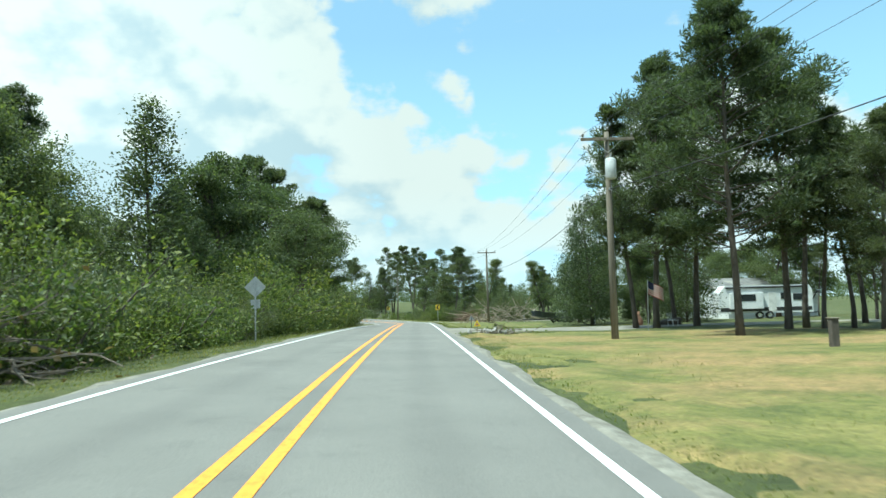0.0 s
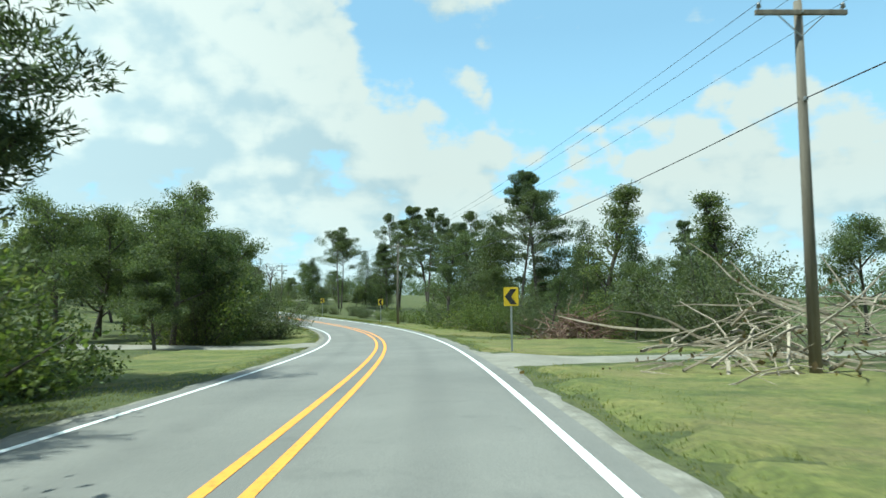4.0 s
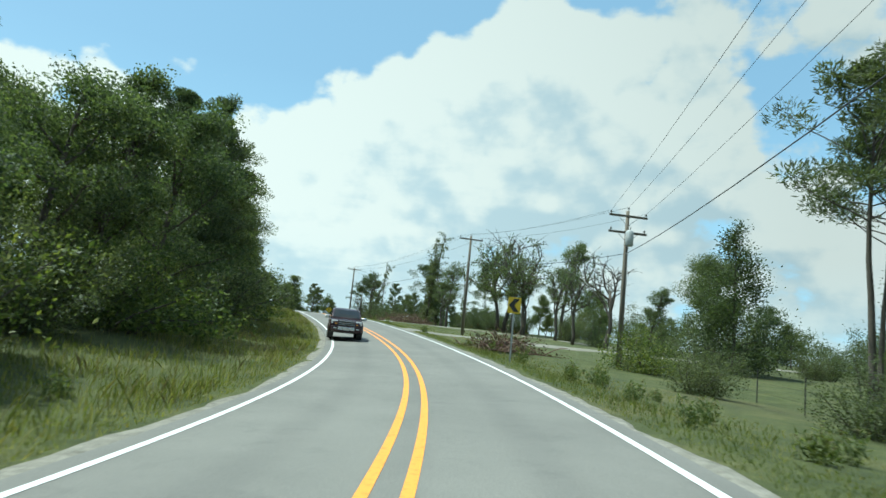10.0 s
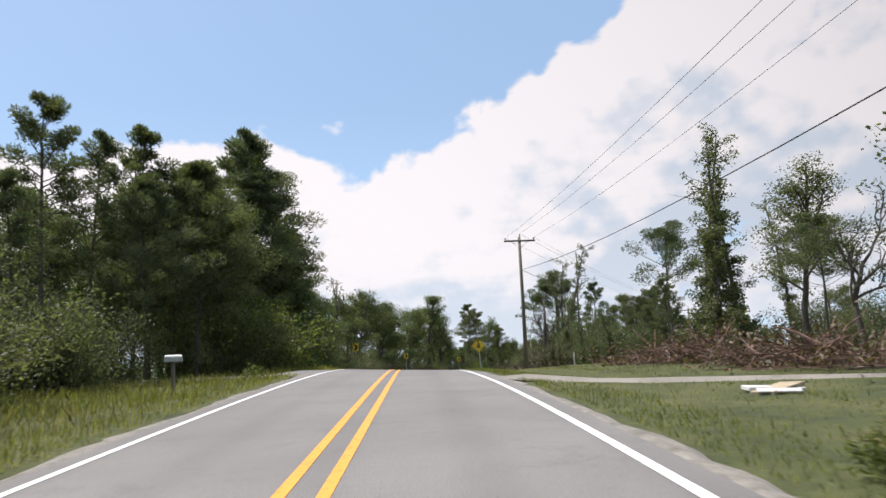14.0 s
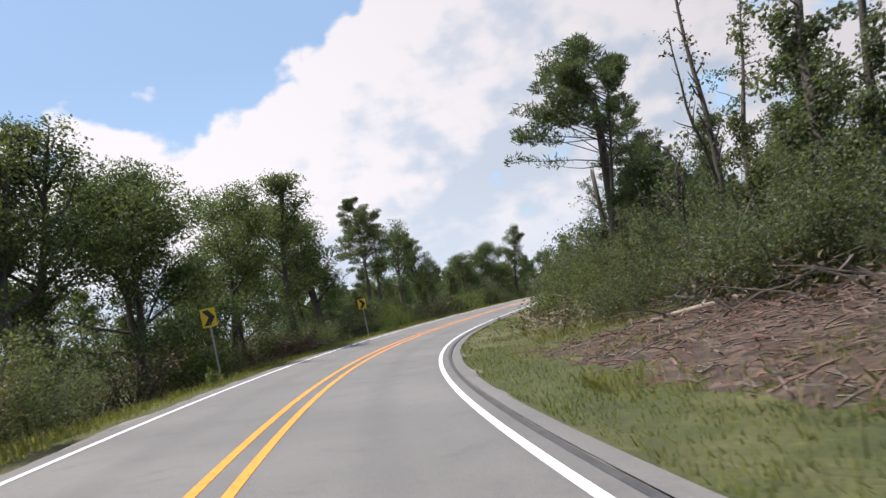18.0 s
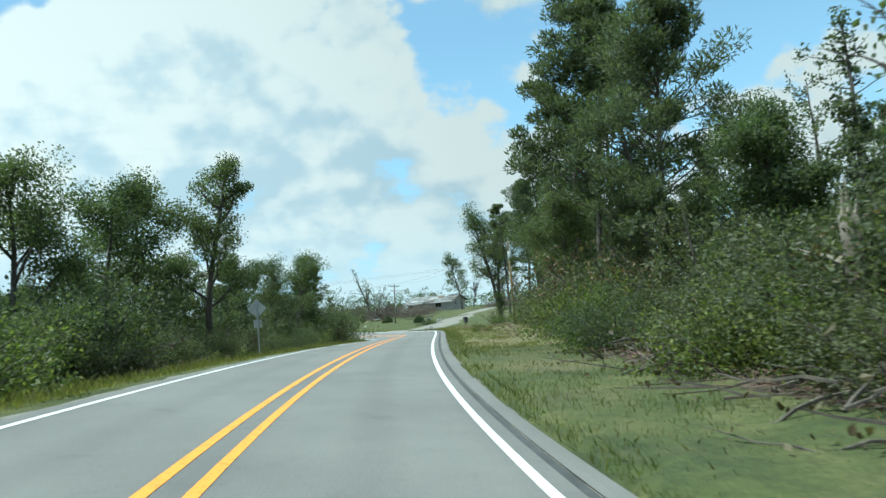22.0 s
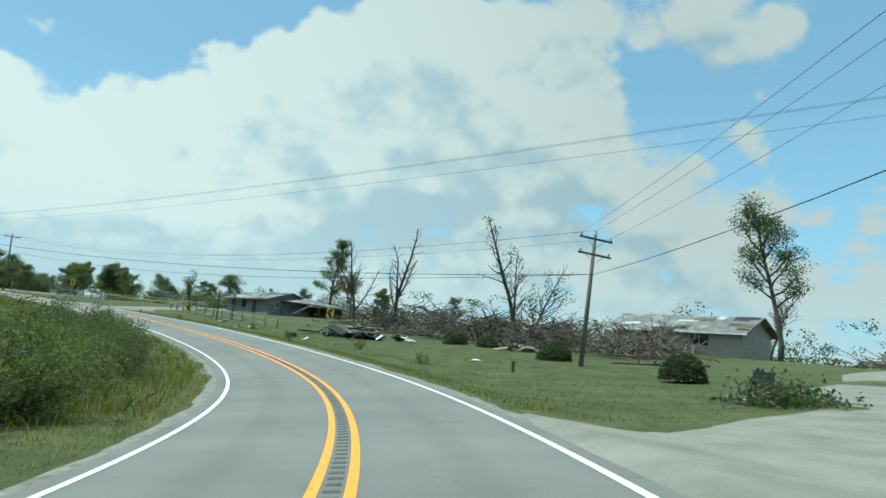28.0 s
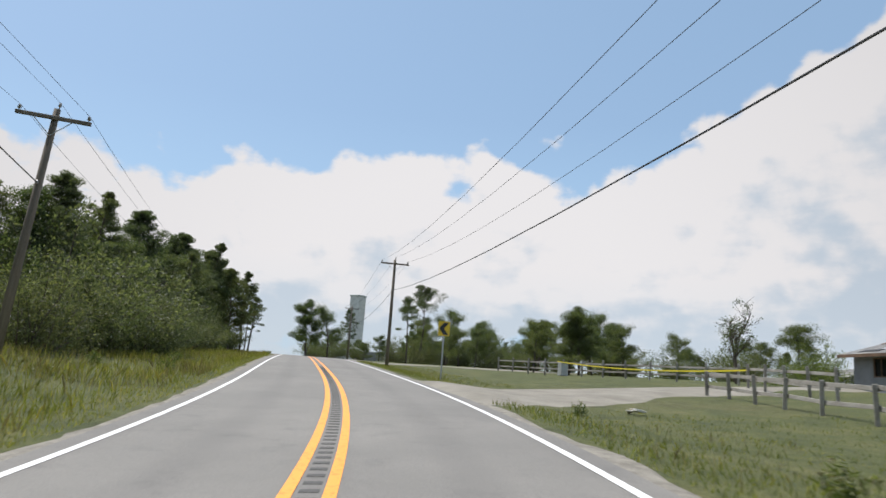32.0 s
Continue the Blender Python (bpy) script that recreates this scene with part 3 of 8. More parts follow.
def lane(points, widths, label, material=GRAVEL):
    """A gravel lane through stations and offsets, narrowing as it goes."""
    p = np.array([spot(a, b)[:2] for a, b in points])
    u = np.linspace(0, len(p) - 1, 40)
    x, y = spline(p[:, 0], 40), spline(p[:, 1], 40)
    w = np.interp(u, range(len(p)), widths) / 2
    tx, ty = np.gradient(x), np.gradient(y)
    k = np.hypot(tx, ty)
    tx, ty = tx / k, ty / k
    first = float(np.interp(points[0][0], RS, RH))
    turn = np.clip(1 - u / 0.5, 0, 1)
    nx, ny = ty * (1 - turn) + math.sin(first) * turn, -tx * (1 - turn) - math.cos(first) * turn
    k = np.hypot(nx, ny)
    nx, ny = nx / k, ny / k
    across = np.array((-1, -0.5, 0, 0.5, 1))
    wob = np.array([[0.3 * noise.noise((i * 0.35, q * 4, points[0][0])) if abs(q) == 1 and i > 1 else 0 for q in across] for i in range(40)])
    px = (x[:, None] + nx[:, None] * (across * w[:, None] + wob)).ravel()
    py = (y[:, None] + ny[:, None] * (across * w[:, None] + wob)).ravel()
    z = ground_z(px, py) + 0.10 - np.tile((0.16, 0, 0, 0, 0.16), 40)
    z[:5] -= 0.1
    LANES.append((x, y, w))
    s_ = Shape()
    s_.v = list(zip(px.tolist(), py.tolist(), z.tolist()))
    s_.f = [(r * 5 + c, r * 5 + c + 1, r * 5 + 6 + c, r * 5 + 5 + c)[::-1] for r in range(39) for c in range(4)]
    return setting("driveway", s_.mesh("driveway", material, True), label, "driveway")


# ---- trees ----


def ball(rng, n):
    """Places in a unit ball, thicker towards its skin."""
    d = rng.normal(size=(n, 3))
    return d / (np.linalg.norm(d, axis=1)[:, None] + 1e-9) * rng.uniform(0.05, 1, (n, 1)) ** 0.42


def leaf_mesh(name, centres, size, material, rng, long=1.0, droop=0.0, aim=None, wide=0.42):
    """Many small folded leaves, one kite each, round the given centres."""
    n = len(centres)
    c = np.asarray(centres)
    d = rng.normal(size=(n, 3))
    if aim is not None:
        d = d * 0.55 + aim
    d[:, 2] -= droop
    d /= np.linalg.norm(d, axis=1)[:, None] + 1e-9
    r = rng.normal(size=(n, 3))
    a = np.cross(d, r)
    a /= np.linalg.norm(a, axis=1)[:, None] + 1e-9
    b = np.cross(d, a)
    k = (size * rng.uniform(0.6, 1.35, n))[:, None]
    fold = b * k * 0.12
    v = np.stack([c - d * k * 0.5 * long, c + a * k * wide + fold, c + d * k * 0.5 * long, c - a * k * wide + fold], 1).reshape(-1, 3)
    i = np.arange(n) * 4
    f = np.concatenate([np.stack([i, i + 1, i + 2], 1), np.stack([i, i + 2, i + 3], 1)])
    return mesh_from(name, v, f, material)


def limb(start, way, length, bend, rng, steps=5, wiggle=0.12):
    pts, d = [Vector(start)], Vector(way).normalized()
    for _ in range(steps):
        d = (d + Vector((rng.normal(0, wiggle), rng.normal(0, wiggle), rng.normal(0, wiggle) + bend))).normalized()
        pts.append(pts[-1] + d * length / steps)
    return pts


def proto(name, label, category, wood, wood_mat, leaves=None, far=False):
    """A tree with its trunk and crown, kept out of the way until it is copied."""
    ob = thing(name, label, category)
    part("trunk", wood, wood_mat, ob, smooth=True)
    if leaves:
        part("crown", leaves, None, ob)
    return ob


def pine(seed, h=18.0, clear=0.45, spread=3.4, tufts=30, per=170, leaf=0.20, lean=0.0, name="pine_tree", label="tall pine with a bare trunk and clumped dark needles"):
    rng = np.random.default_rng(seed)
    w, pts, aim = Shape(), [], []
    top = limb((0, 0, -0.3), (lean, lean * 0.4, 1), h, 0.0, rng, 9, 0.035)
    rad = [0.011 * h * (1.15 - 0.95 * i / 9) for i in range(10)]
    rad[0] *= 1.25
    w.tube(top, rad, 8)
    for k in range(tufts):
        u = clear + (1 - clear) * (k + rng.uniform(0, 1)) / tufts
        i = min(int(u * 9), 8)
        base = top[i].lerp(top[i + 1], u * 9 - i)
        v = (u - clear) / (1 - clear)
        reach = spread * (0.45 + 0.75 * math.sin(math.pi * min(1, v * 0.85 + 0.12))) * rng.uniform(0.55, 1.15) * (1 - 0.55 * v)
        a = rng.uniform(0, math.tau)
        way = (math.cos(a), math.sin(a), 0.12 + 0.75 * v)
        br = limb(base, way, reach, 0.05, rng, 4, 0.14)
        w.tube(br, [0.032 * h * 0.055 * (1.2 - 0.23 * j) + 0.012 for j in range(5)], 4, False)
        for tip, amount in ((br[4], 1.0), (br[3], 0.6), (br[2], 0.3 if v > 0.55 else 0.0)):
            m = int(per * amount * rng.uniform(0.6, 1.2))
            r = (0.42 + 0.20 * reach) * rng.uniform(0.75, 1.2)
            off = ball(rng, m) * (r, r, r * 0.52)
            pts.append(np.array(tip) + (0, 0, 0.15) + off)
            aim.append(off / (np.linalg.norm(off, axis=1)[:, None] + 0.05) + (0, 0, 0.5))
    return proto(name, label, "tree", w, BARK, leaf_mesh("crown", np.concatenate(pts), leaf, PINE_LEAF, rng, 2.0, 0, np.concatenate(aim), 0.2))


def cedar(seed, h=9.0, base=1.9, count=17000, name="cedar_tree", label="dense conical cedar with dark foliage down to the ground", ragged=0.25, leaf=0.095, mat=None, low=0.06):
    rng = np.random.default_rng(seed)
    w, pts, aim = Shape(), [], []
    w.tube(limb((0, 0, -0.3), (0, 0, 1), h, 0, rng, 6, 0.02), [0.016 * h * (1 - 0.15 * i) for i in range(7)], 7)
    lumps = 64
    for k in range(lumps):
        u = low + (1 - low) * ((k + rng.uniform(0, 1)) / lumps) ** 1.15
        r = base * (1 - u) ** 0.75 * rng.uniform(1 - ragged, 1 + ragged) + 0.08
        a = rng.uniform(0, math.tau)
        tip = np.array((math.cos(a) * r, math.sin(a) * r, u * h + 0.1 * r))
        w.tube([(0, 0, u * h - 0.25 * r), tuple(tip)], [0.03, 0.01], 3, False)
        m = max(8, int(count / lumps * (0.35 + 1.2 * (1 - u))))
        t = rng.uniform(0.25, 1.0, m)[:, None] ** 0.6
        o = rng.normal(size=(m, 3)) * (0.22 + 0.14 * r, 0.22 + 0.14 * r, 0.20 + 0.09 * r)
        pts.append(t * tip + (1 - t) * np.array((0, 0, u * h - 0.2 * r)) + o)
        aim.append(np.repeat([(math.cos(a), math.sin(a), 0.5)], m, 0))
    return proto(name, label, "tree", w, BARK, leaf_mesh("crown", np.concatenate(pts), leaf, mat or DARK_LEAF, rng, 1.4, 0, np.concatenate(aim)))


def broadleaf(seed, h=12.0, spread=4.0, clear=0.22, lumps=46, per=205, leaf=0.110, mat=None, dens=1.0, limbs=9, name="broadleaf_tree", label="leafy green broadleaf tree with an uneven crown", bark=None, tall=1.0):
    rng = np.random.default_rng(seed)
    w, pts = Shape(), []
    top = limb((0, 0, -0.3), (rng.normal(0, 0.06), rng.normal(0, 0.06), 1), h * 0.86, 0.01, rng, 8, 0.06)
    w.tube(top, [0.014 * h * (1.2 - 0.125 * i) + 0.015 for i in range(9)], 8)
    tips = [top[8], top[7], top[6]]
    for k in range(limbs):
        u = clear + (0.95 - clear) * (k + rng.uniform(0, 0.8)) / limbs
        i = min(int(u * 8), 7)
        base = top[i].lerp(top[i + 1], u * 8 - i)
        a = k * 2.4 + rng.uniform(-0.5, 0.5)
        v = (u - clear) / (1 - clear)
        reach = spread * (1.05 - 0.62 * v ** 1.3) * rng.uniform(0.7, 1.2)
        br = limb(base, (math.cos(a), math.sin(a), 0.45 + 0.6 * v + 0.5 * (tall - 1)), reach, 0.06, rng, 5, 0.17)
        w.tube(br, [0.0055 * h * (1.15 - 0.2 * j) + 0.01 for j in range(6)], 5, False)
        tips += [br[5], br[4], br[3]]
        for j in (2, 3, 4):
            d = (br[j + 1] - br[j]).normalized()
            side = d.cross(Vector((0, 0, 1))).normalized() * (1 if j % 2 else -1)
            tw = limb(br[j], d * 0.5 + side + Vector((0, 0, 0.35)), reach * 0.42, 0.05, rng, 3, 0.2)
            w.tube(tw, [0.03, 0.02, 0.014, 0.008], 4, False)
            tips += [tw[3], tw[2]]
    for tip in tips:
        m = int(per * dens * 1.6 * rng.uniform(0.35, 1.3))
        r = rng.uniform(0.45, 0.95) * spread / 4.0
        pts.append(np.array(tip) + ball(rng, m) * (r * 1.55, r * 1.55, r * 1.0))
    return proto(name, label, "tree", w, bark or BARK, leaf_mesh("crown", np.concatenate(pts), leaf, mat or OAK_LEAF, rng, 1.35, 0.15))


def bush(seed, h=3.0, width=2.2, stems=16, per=200, leaf=0.066, mat=None, name="roadside_bush", label="dense green bush with arching leafy shoots", wild=0.3, dens=1.0):
    rng = np.random.default_rng(seed)
    w, pts, aim = Shape(), [], []
    for k in range(stems):
        a = rng.uniform(0, math.tau)
        out = rng.uniform(0.1, 1.0)
        tall = h * rng.uniform(0.55, 1.0) * (1.05 - 0.45 * out) / (1 + 0.1 * wild)
        br = limb((math.cos(a) * 0.25 * out * width, math.sin(a) * 0.25 * out * width, -0.15), (math.cos(a) * out * width * 0.75 / max(tall, 0.3), math.sin(a) * out * width * 0.75 / max(tall, 0.3), 1), tall + 0.4 * out * width, -0.10 * wild * 2, rng, 5, 0.12)
        w.tube(br, [0.035, 0.03, 0.024, 0.018, 0.012, 0.006], 4, False)
        for j in range(1, 6):
            m = int(per * dens / 2.35 * rng.uniform(0.5, 1.4))
            r = 0.16 * width * (1.25 - 0.13 * j)
            o = rng.normal(size=(m, 3)) * (r, r, r * 0.8)
            pts.append(np.array(br[j]) * (1, 1, 0.96) + o)
            aim.append(np.repeat([tuple((br[j] - br[j - 1]).normalized() * 0.6)], m, 0))
    p = np.concatenate(pts)
    p[:, 2] = np.abs(p[:, 2] - 0.05) + 0.03
    return proto(name, label, "bush", w, BARK, leaf_mesh("foliage", p, leaf, mat or BUSH_LEAF, rng, 1.6, 0.1, np.concatenate(aim)))


def bare_tree(seed, h=11.0, forks=3, spread=1.0, leaves=0, name="storm_damaged_tree", label="storm-stripped tree with bare broken limbs", mat=None, lean=(0, 0), thick=1.0, stump=False, wood=None):
    rng = np.random.default_rng(seed)
    w, tips = Shape(), []

    def grow(start, way, length, r, level):
        br = limb(start, way, length, 0.03, rng, 5, 0.13 + 0.03 * level)
        end = 0.55 if level == 0 else 0.3
        w.tube(br, [r * (1 - (1 - end) * j / 5) for j in range(6)], 7 if level == 0 else 5 if level == 1 else 4)
        if level >= 2:
            tips.extend(br[2:])
        if level >= 3:
            return
        n = (forks + 2, 5, 4)[level]
        for k in range(n):
            u = (0.45 if level == 0 else 0.25) + (0.55 if level == 0 else 0.72) * (k + rng.uniform(0.2, 0.9)) / n
            i = min(int(u * 5), 4)
            base = br[i].lerp(br[i + 1], u * 5 - i)
            d = (br[i + 1] - br[i]).normalized()
            a = rng.uniform(0, math.tau)
            o = d.orthogonal().normalized()
            side = (o * math.cos(a) + d.cross(o) * math.sin(a)) * (0.75 + 0.25 * level) * spread
            grow(base, d * 0.85 + side + Vector((0, 0, 0.35)), length * rng.uniform(0.38, 0.66), r * (0.52 if level else 0.5), level + 1)

    grow((0, 0, -0.3), (lean[0], lean[1], 1), h * 0.62, 0.021 * h * thick, 0)
    crown = None
    if leaves:
        pts = [np.array(tips[int(rng.integers(len(tips)))]) + rng.normal(size=(int(rng.integers(5, 16)), 3)) * 0.3 for _ in range(leaves)]
        crown = leaf_mesh("crown", np.concatenate(pts), 0.19, mat or OAK_LEAF, rng, 1.3, 0.25)
    return proto(name, label, "tree", w, wood or BARK, crown)


def umbrella_pine(seed, h=17.0, reach=6.4, side=180.0, low=0.56, label="tall pine with a flat one-sided crown on a bare trunk"):
    """A bare trunk with long limbs that rise to one flat, sideways crown."""
    rng = np.random.default_rng(seed)
    w, pts, aim = Shape(), [], []
    top = limb((0, 0, -0.3), (-0.12 * math.cos(radians(side)), -0.12 * math.sin(radians(side)), 1), h * 0.97, 0.0, rng, 9, 0.02)
    w.tube(top, [0.0088 * h * (1.15 - 0.095 * i) for i in range(10)], 9)
    for k in range(46):
        u = low + (0.99 - low) * (k + rng.uniform(0, 1)) / 46
        i = min(int(u * 9), 8)
        base = top[i].lerp(top[i + 1], u * 9 - i)
        v = (u - low) / (1 - low)
        a = radians(side) + rng.normal(0, 0.95 if v < 0.6 else 1.5)
        toward = 0.5 + 0.5 * math.cos(a - radians(side))
        long = reach * (0.25 + 0.75 * toward) * (1.0 - 0.55 * v ** 1.5) * rng.uniform(0.75, 1.1)
        br = limb(base, (math.cos(a), math.sin(a), 0.42 + 0.35 * v), long, 0.05, rng, 5, 0.13)
        w.tube(br, [0.055, 0.047, 0.038, 0.03, 0.02, 0.01], 4, False)
        for j, amount in ((5, 1.0), (4, 0.85), (3, 0.5 if v > 0.25 else 0.1)):
            m = int(165 * amount * rng.uniform(0.6, 1.2) * (0.35 if v < 0.12 else 1.0))
            r = rng.uniform(0.6, 0.95)
            off = ball(rng, m) * (r, r, r * 0.55)
            pts.append(np.array(br[j]) + (0, 0, 0.18) + off)
            aim.append(off / (np.linalg.norm(off, axis=1)[:, None] + 0.05) + (0, 0, 0.6))
    return proto("pine_tree", label, "tree", w, BARK, leaf_mesh("crown", np.concatenate(pts), 0.19, PINE_LEAF, rng, 2.0, 0, np.concatenate(aim), 0.2))


def clad_tree(seed, h=14.0, width=1.7, top=0.55, label="narrow storm-thinned tree clad in dark creeper"):
    """A trunk wrapped in creeper, ragged side sprays and a thin torn top."""
    rng = np.random.default_rng(seed)
    w, pts = Shape(), []
    axis = limb((0, 0, -0.3), (rng.normal(0, 0.05), rng.normal(0, 0.05), 1), h, 0.0, rng, 10, 0.045)
    w.tube(axis, [0.0125 * h * (1.15 - 0.105 * i) + 0.012 for i in range(11)], 8)
    for k in range(46):
        u = 0.10 + 0.88 * (k + rng.uniform(0, 1)) / 46
        i = min(int(u * 10), 9)
        base = axis[i].lerp(axis[i + 1], u * 10 - i)
        a = rng.uniform(0, math.tau)
        thin = u > top
        long = width * rng.uniform(0.35, 1.0) * (1.5 if thin and rng.random() < 0.55 else 0.8) * (1.15 - 0.45 * u)
        br = limb(base, (math.cos(a), math.sin(a), 0.25 if thin else rng.uniform(-0.3, 0.5)), long, 0.03, rng, 4, 0.2)
        w.tube(br, [0.035, 0.028, 0.021, 0.014, 0.007], 4, False)
        for j in (1, 2, 3, 4):
            if thin and rng.random() < 0.4:
                continue
            m = int((26 if thin else 62) * rng.uniform(0.4, 1.4))
            r = rng.uniform(0.28, 0.5) * (0.8 if thin else 1.0)
            pts.append(np.array(br[j]) + ball(rng, m) * (r, r, r * 1.15))
    return proto("creeper_tree", label, "tree", w, BARK, leaf_mesh("crown", np.concatenate(pts), 0.115, WOOD_LEAF, rng, 1.4, 0.3))


PINE = [pine(1), pine(2, 19, 0.52, 3.9, 26), pine(3, 17, 0.36, 3.2, 38), pine(4, 20, 0.27, 5.0, 88, 210, label="tall full pine with needles low on the trunk"), pine(5, 16, 0.55, 5.6, 30, 190, lean=0.07, label="pine with a flat wind-shaped crown on a bare trunk")]
CEDAR = [cedar(11), cedar(12, 8, 2.4, 17000, ragged=0.35), cedar(13, 11, 2.6, 20000, ragged=0.3)]
OAK = [broadleaf(21), broadleaf(22, 13, 4.6, 0.16, per=220), broadleaf(23, 11, 3.6, 0.10, per=230), broadleaf(24, 12, 4.4, 0.2, per=205, dens=0.8)]
SLIM_LABEL = "slender tall tree with thin see-through foliage"
SLIM = [broadleaf(31, 15, 3.0, 0.28, per=120, dens=0.62, limbs=17, name="slender_tree", label=SLIM_LABEL, tall=1.3), broadleaf(32, 14, 3.4, 0.35, per=110, dens=0.5, limbs=15, name="slender_tree", label=SLIM_LABEL, tall=1.2), broadleaf(33, 13, 2.7, 0.25, per=110, dens=0.55, limbs=16, name="slender_tree", label=SLIM_LABEL, tall=1.5)]
BUSH = [bush(41), bush(42, 3.4, 2.6, 18), bush(43, 2.6, 2.8, 18, wild=0.5), bush(44, 4.2, 2.4, 18, 210, leaf=0.070), bush(45, 1.5, 1.7, 14, 140, 0.056, name="low_bush", label="low weedy green bush"), bush(46, 3.0, 2.6, 16, 90, mat=DRY_LEAF, dens=0.5, name="browned_shrub", label="half-browned bush with broken shoots")]
DARK = [bush(47, 3.6, 2.6, 18, 240, mat=WOOD_LEAF, name="understory_shrub", label="dense dark green shrub under the trees"), bush(48, 4.6, 2.8, 20, 260, 0.072, mat=WOOD_LEAF, name="thicket_shrub", label="tall dark green thicket shrub under the trees")]
BARE = [bare_tree(51, leaves=60), bare_tree(52, 12, 3, 0.7, leaves=25), bare_tree(53, 10, 4, 1.1), bare_tree(54, 13, 4, 0.9, leaves=150, label="storm-torn tree with tattered leaves on broken limbs")]
UMBRELLA = [umbrella_pine(81), umbrella_pine(82, 18.0, 5.0, low=0.36, label="tall pine with long limbs spread to one side")]
CLAD = [clad_tree(85), clad_tree(86, 15, 2.1, 0.45), clad_tree(87, 12, 1.6, 0.7)]
KINDS = {"umbrella": UMBRELLA[:1], "spread": UMBRELLA[1:], "clad": CLAD, "pine": PINE, "cedar": CEDAR, "oak": OAK, "slim": SLIM, "bush": BUSH[:4], "dark": DARK, "low": BUSH[4:5], "dry": BUSH[5:], "bare": BARE, "torn": BARE[3:], "full": PINE[3:4], "tall": PINE[:3], "flat": PINE[4:]}
NATURAL = {}
for group_ in (PINE, CEDAR, OAK, SLIM, BUSH, DARK, BARE, UMBRELLA, CLAD):
    for ob_ in group_:
        NATURAL[ob_.name] = max((v.co.z for c in ob_.children for v in c.data.vertices), default=1.0)
_pick = random.Random(77)


def plant(kind, s, off, height, group="", turn=None, lean=(0, 0)):
    """One tree or bush of a kind, scaled to a height, on the ground beside the road."""
    first = _pick.choice(KINDS[kind])
    k = height / NATURAL[first.name]
    m = stand(s, off, _pick.uniform(0, 360) if turn is None else turn, 1.0, -0.05, lean) @ Matrix.Diagonal((k * _pick.uniform(0.88, 1.15), k * _pick.uniform(0.88, 1.15), k, 1))
    ob = copy_thing(first, m)
    if group:
        ob["group"] = group
    return ob


def plant_xy(kind, x, y, height, group=""):
    """The same at a place of the plan."""
    first = _pick.choice(KINDS[kind])
    k = height / NATURAL[first.name]
    ob = copy_thing(first, pose(x, y, float(ground_z(x, y)[0]) - 0.05, 0, 0, _pick.uniform(0, 360)) @ Matrix.Scale(k, 4))
    ob["group"] = group
    return ob


def belt(s0, s1, side, off0, off1, gap, kinds, h0, h1, group):
    """Trees strewn along a stretch of one side of the road."""
    s = s0
    while s < s1:
        plant(_pick.choice(kinds), s + _pick.uniform(-0.4, 0.4) * gap, side * _pick.uniform(off0, off1), _pick.uniform(h0, h1), group)
        s += gap * _pick.uniform(0.75, 1.25)

# ---- woods, stretch by stretch ----
for kind, s, off, h in [
    ("slim", 40, -19, 14.5),
    ("cedar", 43, -11, 7.3),
    ("cedar", 44, -14, 15.1),
    ("oak", 57, -13, 14.4),
    ("oak", 62, -9, 10.8),
    ("pine", 63, -17, 13.2),
    ("bush", 71, -7, 5),
    ("pine", 72, -17, 17.7),
    ("oak", 72, -11, 15.4),
    ("pine", 80, -16, 18.5),
    ("bush", 81, -8, 6.8),
    ("pine", 84, -13, 18.6),
    ("pine", 84, -16, 20.1),
    ("slim", 84, -14, 14.3),
    ("full", 85, -10, 15.5),
    ("full", 90, -13, 11.7),
    ("bush", 90, -7, 3.5),
    ("full", 96, -11, 17.3),
    ("tall", 97, -15, 16.5),
    ("tall", 102, -15, 15.5),
    ("oak", 122, -13, 5.6),
    ("oak", 127, -12, 8.1),
    ("oak", 137, -12, 9.1),
    ("dark", 140, -8, 5.5),
]:
    plant(kind, s, off, h, "woods along the first straight")
for kind, s, off, h in [
    ("slim", 142, -16, 13.4),
    ("oak", 147, -13, 9.6),
    ("oak", 154, -13, 8.2),
    ("oak", 162, -11, 8.5),
    ("pine", 174, -17, 12.9),
    ("oak", 181, -12, 7),
    ("oak", 186, -13, 8),
    ("slim", 204, -14, 9.5),
    ("pine", 206, -19, 11.7),
]:
    plant(kind, s, off, h, "woods along the first straight")
for kind, s, off, h in [
    ("full", 34, 17, 16.4),
    ("pine", 34, 24, 11.1),
    ("full", 46, 17, 18.2),
    ("full", 47, 20, 18.1),
    ("pine", 47, 16, 14.7),
    ("tall", 51, 20, 14.8),
    ("cedar", 60, 16.3, 11.2),
    ("oak", 60, 21, 7),
    ("oak", 65, 17.5, 7.5),
    ("pine", 75, 22, 13),
    ("cedar", 69, 17.2, 10.4),
    ("oak", 81, 20, 5.8),
    ("oak", 91, 20, 7.8),
    ("oak", 97, 25, 7),
    ("oak", 103, 30, 8.1),
    ("oak", 106, 26, 10.1),
    ("oak", 120, 15, 5),
    ("cedar", 127, 18, 7.8),
    ("slim", 131, 17, 11.7),
    ("cedar", 134, 17, 9.5),
    ("bush", 135, 10, 3.7),
    ("pine", 139, 13, 12.4),
    ("bush", 139, 10, 4.1),
    ("full", 143, 16, 15.2),
]:
    plant(kind, s, off, h, "yard and wood trees by the lawn")
